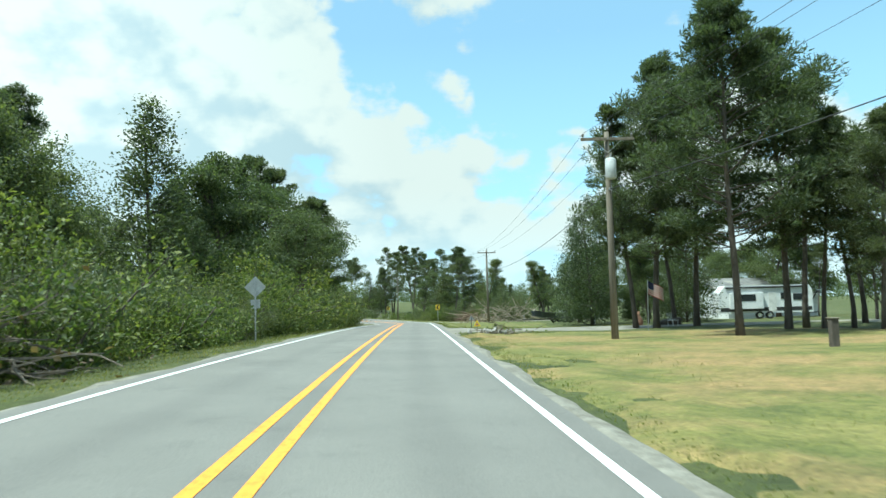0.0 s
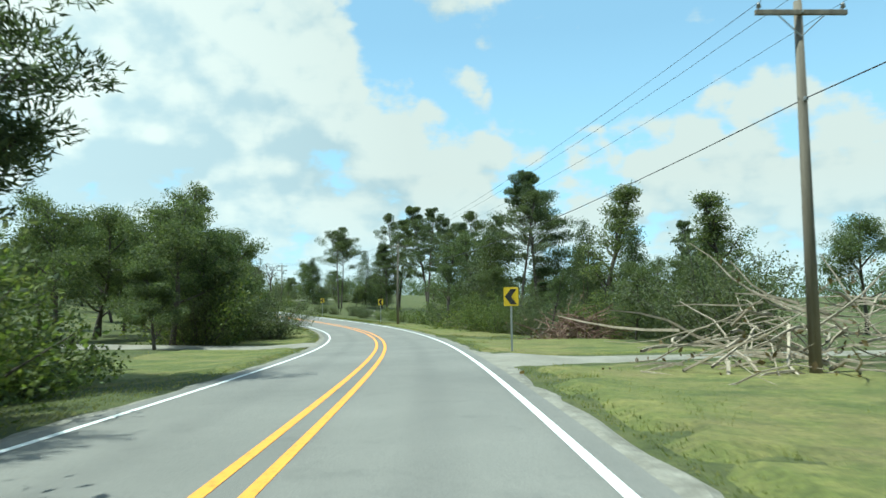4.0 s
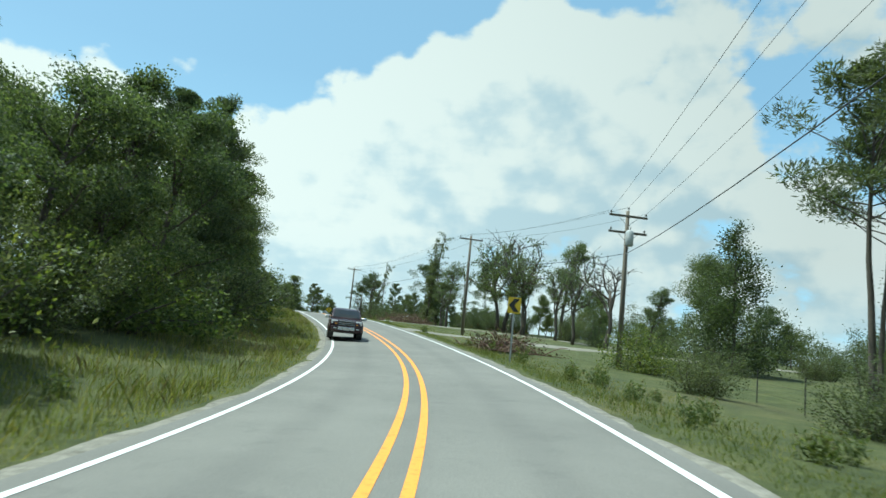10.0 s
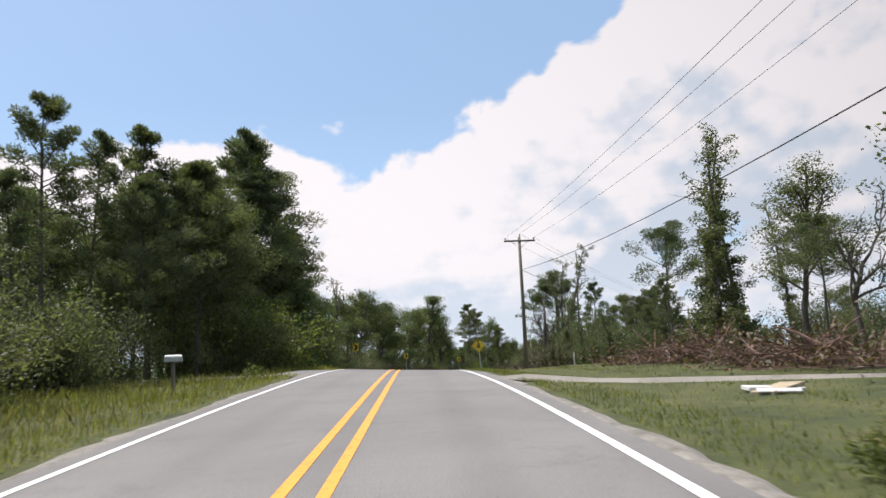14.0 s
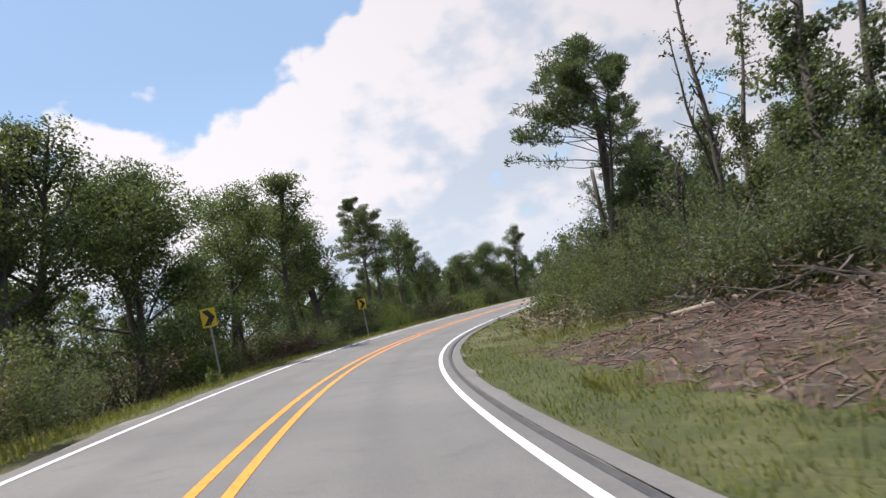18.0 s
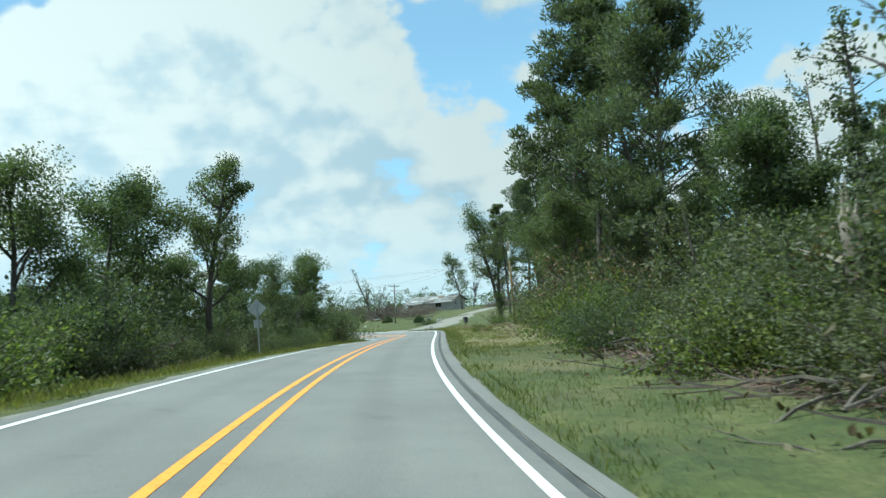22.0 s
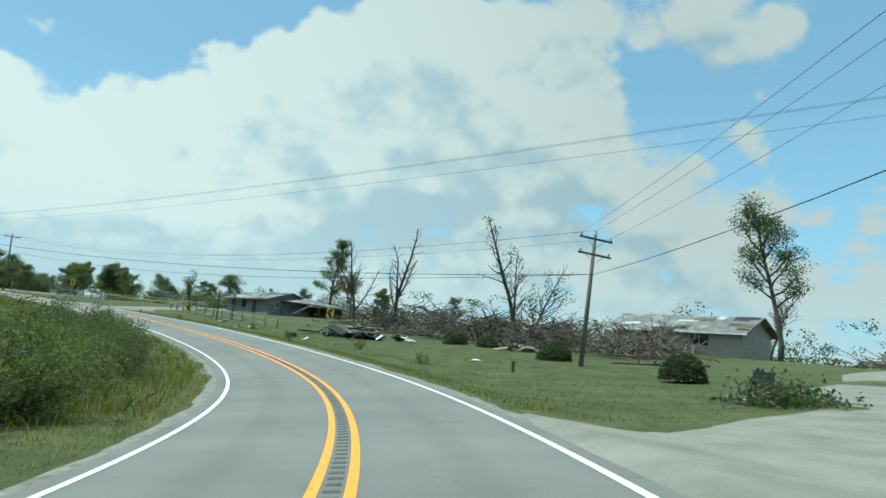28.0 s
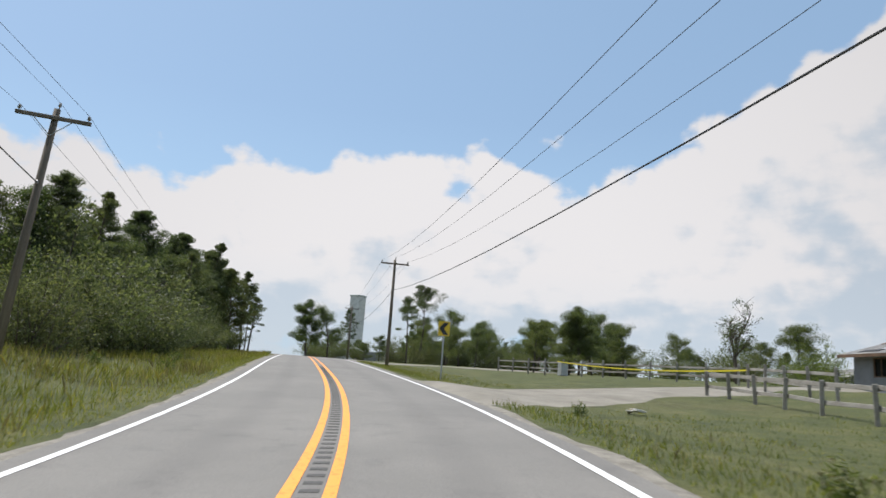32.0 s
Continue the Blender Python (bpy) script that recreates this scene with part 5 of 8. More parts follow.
TERRACOTTA = speckled("terracotta", (0.24, 0.12, 0.075), (0.36, 0.20, 0.13), 5.0, 0.85)
STONE = speckled("pale_field_stone", (0.22, 0.21, 0.19), (0.44, 0.42, 0.39), 3.0, 0.9, bump=0.7, fine=18.0)

# ---- power line ----


def utility_pole(s, off, h, arms=1, can=False, wood=None, lean=(0, 0), turn=0.0, label="weathered wooden utility pole with a crossarm"):
    """Returns where the wires hang: three high ones and one low."""
    m = stand(s, off, turn, 1, 0, lean)
    ob = thing("utility_pole", label, "utility pole", "poles of the power line", m)
    wood = wood or POLE_WOOD
    w = Shape().tube([(0, 0, -0.4), (0, 0, h * 0.5), (0, 0, h)], [0.165, 0.135, 0.105], 12)
    part("pole", w, wood, ob, smooth=True)
    tops = []
    for k in range(arms):
        z = h - 0.35 - 1.0 * k
        part("crossarm", Shape().box((2.4, 0.10, 0.13), pose(0, -0.15, z), 0.01), POLE_WOOD, ob)
        for sx in (-1, 1):
            part("arm_brace", Shape().tube([(0, -0.12, z - 0.62), (sx * 0.62, -0.16, z - 0.06)], 0.018, 4), GALV, ob)
        for x in (-1.1, 1.1) if k == 0 else (-1.05, 1.05):
            ins = Shape().tube([(x, -0.15, z + 0.06), (x, -0.15, z + 0.12), (x, -0.15, z + 0.13), (x, -0.15, z + 0.19), (x, -0.15, z + 0.20), (x, -0.15, z + 0.26)], [0.015, 0.02, 0.07, 0.045, 0.06, 0.03], 8)
            part("insulator", ins, PORCELAIN, ob, smooth=True)
            if k == 0:
                tops.append(m @ Vector((x, -0.15, z + 0.26)))
    part("insulator", Shape().tube([(0.05, 0, h), (0.05, 0, h + 0.10), (0.05, 0, h + 0.11), (0.05, 0, h + 0.24)], [0.02, 0.02, 0.06, 0.03], 8), PORCELAIN, ob, smooth=True)
    tops.insert(1, m @ Vector((0.05, 0, h + 0.24)))
    part("bolt", Shape().tube([(0, -0.18, h - 0.35), (0, -0.24, h - 0.35)], 0.025, 6), GALV, ob)
    if can:
        c = part("transformer", Shape().tube([(0.02, -0.42, h - 2.2), (0.02, -0.42, h - 2.14), (0.02, -0.42, h - 1.35), (0.02, -0.42, h - 1.27)], [0.2, 0.24, 0.24, 0.17], 16), CAN_GREY, ob, "grey transformer can", True)
        part("bushing", Shape().tube([(0.02, -0.42, h - 1.28), (0.06, -0.45, h - 1.02)], [0.045, 0.025], 8), PORCELAIN, c)
        part("bracket", Shape().box((0.12, 0.22, 0.1), pose(0, -0.2, h - 1.7), 0.01), GALV, ob)
        part("ground_wire", Shape().tube([(0.14, -0.05, h - 2.0), (0.15, -0.04, 0.2)], 0.008, 4), CABLE, ob)
    low = h - 2.6
    part("cable_clamp", Shape().box((0.08, 0.12, 0.1), pose(0, -0.16, low), 0.01), GALV, ob)
    return tops + [m @ Vector((0, -0.2, low))]


def span(a, b, r=0.012, sag=0.02, name="power_wire", label="thin overhead power wire between poles"):
    d = (b - a).length
    pts = [a.lerp(b, i / 14) - Vector((0, 0, sag * d * 4 * (i / 14) * (1 - i / 14))) for i in range(15)]
    me = Shape().tube(pts, r, 5, False).mesh(name, CABLE)
    return tagged(new(name, me), label, "wire", "wires of the power line")


LINE = [
    utility_pole(-28, 15, 10.0), utility_pole(31.8, 10.4, 9.3, can=True, label="wooden utility pole with a grey transformer on the lawn"), utility_pole(96.2, 11.4, 9.6),
    utility_pole(165.5, 6.9, 9.8, lean=(0, 0.6)), utility_pole(241.8, 13.3, 9.4, 2, True, label="utility pole with two crossarms and equipment"), utility_pole(270, 10.7, 9.8), utility_pole(337, 9.5, 10.2, label="wooden utility pole beside the cut brush pile"),
    utility_pole(420, 34, 10.0), utility_pole(517, 13.1, 9.9, can=True, wood=NEW_POLE, label="yellowish wooden utility pole at the wood's edge"), utility_pole(584, 18, 8.4, 2, lean=(0, 3.5), label="leaning utility pole with two crossarms on the lawn"),
    utility_pole(681, 5.9, 9.0), utility_pole(742, 10, 9.0),
]
for p_, q_ in zip(LINE, LINE[1:]):
    for k_ in range(4):
        span(p_[k_], q_[k_], 0.0075 if k_ < 3 else 0.017, 0.016 if k_ == 3 else 0.023 if p_ is LINE[9] else 0.012)
SIDE_LINE = [utility_pole(645, -10.6, 8.4, lean=(0, 4), label="leaning utility pole on the grassy bank"), utility_pole(706, -14, 9.0), utility_pole(738, -15, 9.0), utility_pole(765, -16, 9.0)]
for p_, q_ in zip(SIDE_LINE, SIDE_LINE[1:]):
    for k_ in range(4):
        span(p_[k_], q_[k_], 0.0075, 0.012)
feeder_ = utility_pole(538, 52, 10.8, label="tall utility pole behind the wood's edge")
for k_ in range(3):
    span(feeder_[k_], SIDE_LINE[0][k_], 0.0065, 0.01)
span(LINE[9][3], SIDE_LINE[0][3], 0.02, 0.016)

# ---- signs ----


def sign_post(ob, h):
    """A U-channel post."""
    s = Shape().sheet([(-0.04, 0), (-0.03, 0), (-0.018, 0), (0.018, 0), (0.03, 0), (0.04, 0), (0.04, h), (-0.04, h)], 0.012)
    s.box((0.012, 0.035, h), pose(-0.02, 0.02, h / 2)).box((0.012, 0.035, h), pose(0.02, 0.02, h / 2))
    return part("post", s, GALV, ob, "galvanised channel post")


def chevron_sign(s, off, way, lean=(0, 0), h=3.0, turn=0.0):
    ob = thing("chevron_sign", "yellow curve sign with a black chevron on a steel post" if lean == (0, 0) else "bent leaning yellow curve sign with a black chevron", "road sign", "curve chevron signs", stand(s, off, turn, 1, -0.3, lean))
    h += 0.3
    sign_post(ob, h - 0.05)
    a, b, r = 0.305, 0.38, 0.04
    rim = [(sx * (a - r) + r * math.cos(t), sz * (b - r) + r * math.sin(t)) for sx, sz, t0 in ((1, 1, 0), (-1, 1, 90), (-1, -1, 180), (1, -1, 270)) for t in (radians(t0 + d) for d in (0, 45, 90))]
    part("sign_panel", Shape().sheet(rim, 0.006, pose(0, -0.012, h - b)), SIGN_YELLOW, ob, "yellow sign panel")
    d = -1 if way == "left" else 1
    mark = [(-0.24 * d, 0.31), (0.02 * d, 0.31), (0.26 * d, 0.0), (0.02 * d, -0.31), (-0.24 * d, -0.31), (0.0, 0.0)]
    if d < 0:
        mark = mark[::-1]
    part("chevron_mark", Shape().sheet(mark, 0.004, pose(0, -0.019, h - b)), SIGN_BLACK, ob, "black chevron arrow")
    for z in (h - 0.15, h - 0.6):
        part("bolt", Shape().tube([(0, -0.022, z), (0, -0.030, z)], 0.012, 6), GALV, ob)
    return ob


chevron_sign(107.7, 5.4, "left", h=2.62, turn=3)
for s_, off_ in ((169.3, 5.6), (200.8, 5.05), (234.3, 5.0), (657, 5.9)):
    chevron_sign(s_, off_, "left", turn=random.Random(int(s_)).uniform(-6, 6))
for s_, off_ in ((357, -5.6), (387, -5.5), (413.2, -5.4)):
    chevron_sign(s_, off_, "right", turn=random.Random(int(s_)).uniform(-6, 6))
chevron_sign(595.2, 5.4, "left", (-4, 6), 2.9, 12)
chevron_sign(625.5, 5.3, "left", (-3, 9), 1.75, 10)


def diamond(ob, h, size, face, back, turned):
    k = size / math.sqrt(2)
    y = 0.014 if turned else -0.014
    part("sign_panel", Shape().sheet([(0, -k), (k * 0.96, -0.04 * k), (k, 0), (k * 0.96, 0.04 * k), (0, k), (-k * 0.96, 0.04 * k), (-k, 0), (-k * 0.96, -0.04 * k)], 0.006, pose(0, y, h - k)), face, ob)
    return k


def sign_back(s, off, h=3.2):
    """A warning sign for the other way, seen from its bare back."""
    ob = thing("diamond_sign", "grey metal back of a diamond road sign on a post", "road sign", "", stand(s, off, 4, 1, -0.3))
    h += 0.3
    sign_post(ob, h - 0.1)
    diamond(ob, h, 0.76, SIGN_BACK, SIGN_BACK, True)
    part("plaque", Shape().box((0.46, 0.005, 0.44), pose(0, 0.014, h - 1.38)), SIGN_BACK, ob)
    for z in (h - 0.35, h - 0.8):
        part("bolt", Shape().tube([(0, -0.012, z), (0, -0.02, z)], 0.012, 6), GALV, ob)


sign_back(36.8, -6.3)
sign_back(473.4, -6.4)


def bus_stop_sign(s, off):
    ob = thing("warning_sign", "yellow diamond sign with an arrow and a bus symbol", "road sign", "", stand(s, off, 6, 1, -0.3, (0, -4)))
    h = 3.35
    sign_post(ob, h - 0.1)
    k = diamond(ob, h, 0.86, SIGN_YELLOW, SIGN_BACK, False)
    z = h - k
    for a in range(4):
        part("border", Shape().box((0.80, 0.003, 0.02), pose(0, -0.0195, z, 0, 45 + a * 90, 0) @ Matrix.Translation((0, 0, 0.395))), SIGN_BLACK, ob)
    part("arrow", Shape().sheet([(-0.06, 0.24), (0.06, 0.24), (0.06, 0.36), (0.15, 0.36), (0, 0.52), (-0.15, 0.36), (-0.06, 0.36)], 0.003, pose(0, -0.0195, z)), SIGN_BLACK, ob)
    bus = Shape().sheet([(-0.13, 0.10), (-0.10, 0.16), (0.10, 0.16), (0.13, 0.10), (0.12, 0.04), (-0.12, 0.04)], 0.003, pose(0, -0.0195, z))
    bus.sheet([(-0.13, -0.04), (0.13, -0.04), (0.14, -0.18), (-0.14, -0.18)], 0.003, pose(0, -0.0195, z))
    for x in (-0.12, 0.12, 0.0):
        bus.box((0.014, 0.003, 0.09), pose(x, -0.0195, z))
    for x in (-0.10, 0.10):
        bus.box((0.05, 0.003, 0.05), pose(x, -0.0195, z - 0.2))
    part("bus_symbol", bus, SIGN_BLACK, ob)
    part("stop_disc", Shape().tube([(-0.21, -0.018, z - 0.08), (-0.21, -0.021, z - 0.08)], 0.045, 8), RED_LENS, ob)


bus_stop_sign(343.5, 6.6)


def object_marker(s, off):
    ob = thing("object_marker", "narrow yellow and black striped marker on a post", "road sign", "", stand(s, off, -8, 1, -0.2))
    sign_post(ob, 2.1)
    part("marker_panel", Shape().box((0.31, 0.006, 0.92), pose(0, -0.012, 1.72), 0.002), SIGN_YELLOW, ob)
    for k in range(5):
        z = 1.36 + k * 0.18
        part("stripe", Shape().sheet([(-0.15, z + 0.09), (0.15, z - 0.05), (0.15, z + 0.03), (-0.15, z + 0.17)][::-1], 0.003, pose(0, -0.017, 0)), SIGN_BLACK, ob)


object_marker(208, -6.4)


def small_post(name, label, s, off, h, w, material, cap=None, turn=0.0, lean=(0, 0)):
    ob = thing(name, label, "post", "", stand(s, off, turn, 1, -0.2, lean))
    part("post", Shape().box((w, w, h + 0.2), pose(0, 0, (h + 0.2) / 2), 0.012), material, ob)
    if cap == "triangle":
        part("triangle_plate", Shape().sheet([(-0.19, h - 0.12), (0.19, h - 0.12), (0.0, h + 0.24)], 0.006, pose(0, -w / 2 - 0.006, 0)), SIGN_YELLOW if turn == 0 else SIGN_BACK, ob, "small triangular plate")
        part("triangle_mark", Shape().sheet([(-0.10, h - 0.07), (0.10, h - 0.07), (0.0, h + 0.12)], 0.004, pose(0, -w / 2 - 0.012, 0)), TERRACOTTA, ob)
    elif cap:
        part("cap", Shape().box((w * 1.25, w * 1.25, 0.04), pose(0, 0, h + 0.2), 0.01), cap, ob)
    return ob


small_post("marker_post", "short post with a small triangular plate by the culvert", 40.7, 5.1, 0.75, 0.05, POLE_WOOD, "triangle")
small_post("marker_post", "dark short post with a grey plate at the driveway", 52.6, 5.7, 0.95, 0.05, DARK_STEEL, "triangle", 180)
small_post("wood_post", "short dark wooden stub post on the lawn", 580.4, 11.3, 0.65, 0.15, BROWN_WOOD, POLE_WOOD)
small_post("wood_post", "weathered short post beside the gravel mouth", 546, 13, 0.7, 0.12, POLE_WOOD, POLE_WOOD)
small_post("fence_post", "weathered round-topped post on the lawn", 23.2, 15.2, 1.0, 0.24, BARK, POLE_WOOD)
small_post("white_marker_post", "slim white marker post by the yard", 62, 17, 1.7, 0.09, OFF_WHITE, OFF_WHITE)
small_post("cable_marker", "slim white cable marker by the brush", 334, 12.5, 0.9, 0.08, OFF_WHITE, OFF_WHITE)
small_post("stone_pillar", "square grey stone pillar under the trees", 149.5, -9.8, 1.25, 0.6, STONE, STONE)


def mailbox(s, off, turn=90):
    ob = thing("mailbox", "grey metal mailbox on a wooden post", "mailbox", "", stand(s, off, turn))
    part("post", Shape().box((0.1, 0.1, 1.25), pose(0, 0, 0.5), 0.01), POLE_WOOD, ob)
    arch = [(-0.09, 0)] + [(0.09 * math.cos(radians(a)) * -1, 0.12 + 0.09 * math.sin(radians(a))) for a in range(0, 181, 30)] + [(0.09, 0)]
    part("box", Shape().sheet(arch[::-1], 0.5, pose(0, 0, 1.08)), CAN_GREY, ob)
    part("door", Shape().sheet(arch[::-1], 0.012, pose(0, -0.262, 1.078)), GALV, ob)
    part("flag", Shape().box((0.01, 0.14, 0.05), pose(0.10, -0.05, 1.28)), RED_LENS, ob)
    part("shelf", Shape().box((0.2, 0.5, 0.03), pose(0, 0, 1.062), 0.005), POLE_WOOD, ob)


mailbox(305.1, -6.6)

# ---- driveways ----
driveway(48.4, 1, 34, 7.6, 4, flare=2.5)
driveway(103, 1, 40, 4.0, 6)
driveway(123, -1, 24, 4.4, -12, flare=1.2)
driveway(190.5, -1, 22, 5.5, 8, label="pale gravel side drive between the lawn and the bank", flare=2)
driveway(265, 1, 45, 4.0, 3, flare=1.5)
driveway(319.5, -1, 20, 6.0, 0, ASPHALT, "worn asphalt side lane meeting the road")
driveway(306, 1, 40, 1.5, -38, label="narrow gravel drive past the cut brush pile", flare=0.4)
lane([(555, 3.6), (560, 13), (577, 33), (582, 57)], (14, 9, 6, 5), "wide pale gravel yard entrance")
lane([(645.5, 3.6), (649, 11), (655, 22), (662, 40)], (13, 7, 5.5, 5), "gravel driveway beside the rail fence")
driveway(700, 1, 26, 6.0, 0, label="gravel side road at the crest")

# ---- fallen brush and debris ----


def brush_pile(s, off, size, sticks, seed, wood=None, label="heap of tangled cut branches", leaves=0, turn=0.0, leaf_mat=None, name="brush_pile", thick=1.0):
    rng = np.random.default_rng(seed)
    a, b, h = size
    ob = thing(name, label, "brush pile", "", stand(s, off, turn))
    w, pts = Shape(), []
    for k in range(sticks):
        u = rng.normal(size=2) * 0.36
        p = Vector((u[0] * a, u[1] * b, max(0.03, h * (1 - 1.5 * (u[0] ** 2 + u[1] ** 2)) * rng.uniform(0.05, 1.0))))
        ang = rng.uniform(0, math.tau)
        way = (math.cos(ang), math.sin(ang), rng.normal(0.08, 0.28))
        br = limb(p, way, rng.uniform(0.6, 2.6) * min(1.6, 0.5 + h * 0.5), -0.03, rng, 4, 0.18)
        for q in br:
            q.z = max(q.z, 0.02)
        r = rng.uniform(0.012, 0.05) * thick
        w.tube(br, [r, r * 0.85, r * 0.7, r * 0.55, r * 0.3], 4, False)
        pts += [tuple(q) for q in br[2:]]
    tagged(part("tangle", w, wood or BARK_BRUSH, ob), kind="stuff")
    if leaves:
        p = np.array(pts)[rng.integers(0, len(pts), leaves)] + rng.normal(size=(leaves, 3)) * 0.22
        p[:, 2] = np.abs(p[:, 2])
        part("withered_leaves", leaf_mesh("withered_leaves", p, 0.13, leaf_mat or DRY_LEAF, rng, 1.4, 0.2), None, ob)
    return ob


def fallen_log(s, off, length, r, turn, wood=None, label="fallen tree trunk with broken limbs on the ground", seed=1, stubs=5):
    rng = np.random.default_rng(seed)
    ob = thing("fallen_log", label, "log", "", stand(s, off, turn))
    axis = limb((0, -length / 2, r * 0.9), (0, 1, 0.0), length, 0.0, rng, 7, 0.03)
    part("trunk", Shape().tube(axis, [r * (1 - 0.07 * i) for i in range(8)], 9), wood or BARK, ob, smooth=True)
    for k in range(stubs):
        p = axis[1 + k % 6]
        way = (rng.normal(0, 1), rng.normal(0.2, 0.5), abs(rng.normal(0.7, 0.4)))
        part("limb", Shape().tube(limb(p, way, rng.uniform(0.5, 1.8), 0.02, rng, 4, 0.15), [r * 0.4, r * 0.32, r * 0.24, r * 0.15, r * 0.06], 6), wood or BARK, ob, smooth=True)
    return ob


def snag(s, off, h, r, seed, wood=None, label="broken standing trunk with a splintered top", lean=(0, 0)):
    rng = np.random.default_rng(seed)
    ob = thing("broken_trunk", label, "tree trunk", "", stand(s, off, rng.uniform(0, 360), 1, -0.2, lean))
    axis = limb((0, 0, 0), (0, 0, 1), h, 0, rng, 6, 0.04)
    part("trunk", Shape().tube(axis, [r * (1.15 - 0.09 * i) for i in range(7)], 9), wood or BARK, ob, smooth=True)
    for k in range(5):
        a = k * 1.25
        p = axis[6] + Vector((math.cos(a), math.sin(a), 0)) * r * 0.4 - Vector((0, 0, 0.2))
        part("splinter", Shape().tube([p, p + Vector((rng.normal(0, 0.05), rng.normal(0, 0.05), rng.uniform(0.3, 0.9)))], [r * 0.22, 0.01], 4), PALE_WOOD, ob)
    for k in range(3):
        p = axis[2 + k]
        a = rng.uniform(0, math.tau)
        part("limb", Shape().tube(limb(p, (math.cos(a), math.sin(a), 0.4), rng.uniform(0.6, 2.0), 0.02, rng, 4, 0.15), [r * 0.35, r * 0.28, r * 0.2, r * 0.12, 0.01], 5), wood or BARK, ob)


brush_pile(15, -8.2, (2.6, 5, 1.5), 200, 99, BARK_BRUSH, "grey dead brush hanging from the thicket", 250)
brush_pile(100, 14.5, (11, 4, 2.2), 170, 101, PALE_WOOD, "fallen grey tree with bare tangled branches", 200, 20, thick=1.3)
brush_pile(41.5, 6.6, (2.4, 1.2, 0.5), 40, 102, None, "small heap of sticks and stones at the culvert", 60, 0, BUSH_LEAF)
brush_pile(122.5, 12.2, (2.6, 2.2, 1.6), 260, 103, RED_BRUSH, "brown heap of cut branches on the verge", 700)
brush_pile(126, 15, (7, 2.5, 1.0), 130, 104, None, "tangle of fallen grey branches before the trees", 300, 15)
brush_pile(147, 10.2, (9, 1.6, 0.5), 90, 105, PALE_WOOD, "scattered broken branches under the bushes", 200, 92)
brush_pile(246.5, 7.6, (5.0, 2.4, 0.85), 300, 106, RED_BRUSH, "low brown heap of cut brush on the verge", 1400, 85)
brush_pile(305.5, 13.6, (9, 3.0, 0.75), 420, 107, RED_BRUSH, "long reddish heap of cut brush at the field's edge", 1700, 82)
brush_pile(315, 13.2, (11, 3.2, 0.9), 460, 108, RED_BRUSH, "long reddish heap of cut brush at the field's edge", 1900, 88)
brush_pile(405, -7.7, (4.5, 2.2, 1.5), 170, 109, RED_BRUSH, "reddish heap of broken brush among bushes", 600, 80)
for n_, (s_, o_, a_, b_, h_) in enumerate(((356, 13, 8, 4, 1.2), (366, 12.5, 9, 4, 1.0), (378, 13, 9, 3.5, 1.3), (392, 9.6, 8, 3, 0.8), (408, 8.8, 8, 2.6, 0.6), (424, 9.2, 8, 2.6, 0.7), (440, 9.4, 8, 2.8, 0.8), (452, 9.8, 7, 3, 0.9), (520, 15, 8, 3, 0.8))):
    brush_pile(s_, o_, (b_, a_, h_), 150, 120 + n_, PALE_WOOD if n_ % 5 == 3 else DARK_BRUSH, "tangled storm-broken branches at the wood's edge", 420)
for n_, (s_, o_) in enumerate(((512, -9), (519, -9.5), (526, -9), (446, -9), (460, -9), (372, -9))):
    brush_pile(s_, o_, (2.5, 5, 1.1), 110, 140 + n_, BARK_BRUSH, "dark tangled broken brush beside the road", 360)
snag(445.2, 10.9, 3.3, 0.27, 1, BARK_BRUSH, "grey broken standing trunk at the wood's edge")
snag(413, 13.5, 9.5, 0.24, 2, None, lean=(3, -4))
snag(371, 15, 8.5, 0.2, 3, lean=(0, 5))
snag(363, 14, 6.8, 0.2, 4, lean=(4, 8))
snag(367, 13, 3.6, 0.14, 5, PALE_WOOD)
snag(409, 13.5, 13.5, 0.36, 8, None, "thick leaning pine trunk above the thicket", (-4, -9))
snag(556, 32, 5, 0.3, 9)
snag(563, 44, 4, 0.28, 10)
fallen_log(514.5, 14.2, 6, 0.16, 70, PALE_WOOD, "pale fallen log beside the utility pole", 3, 2)
fallen_log(447, -9.5, 7, 0.13, 60, None, seed=4)
fallen_log(379, 12.5, 6, 0.15, 80, PALE_WOOD, "pale stripped log lying on the cleared ground", 5)
fallen_log(586, 26, 6.5, 0.17, 55, None, "dark fallen branch on the lawn", 6)


def on_drive(x, y, margin=-0.1):
    hit = np.zeros(len(x), bool)
    for x0, y0, dx, dy, tx, ty, length, half, flare in DRIVES:
        d = (x - x0) * dx + (y - y0) * dy
        w = np.abs((x - x0 - dx * d) * tx + (y - y0 - dy * d) * ty)
        hit |= (d > -1) & (d < length) & (w < half + flare * np.clip(1 - d / 5, 0, 1) ** 2 + margin)
    for lx, ly, lw in LANES:
        for a, b, w in zip(lx, ly, lw):
            hit |= np.hypot(x - a, y - b) < w
    return hit


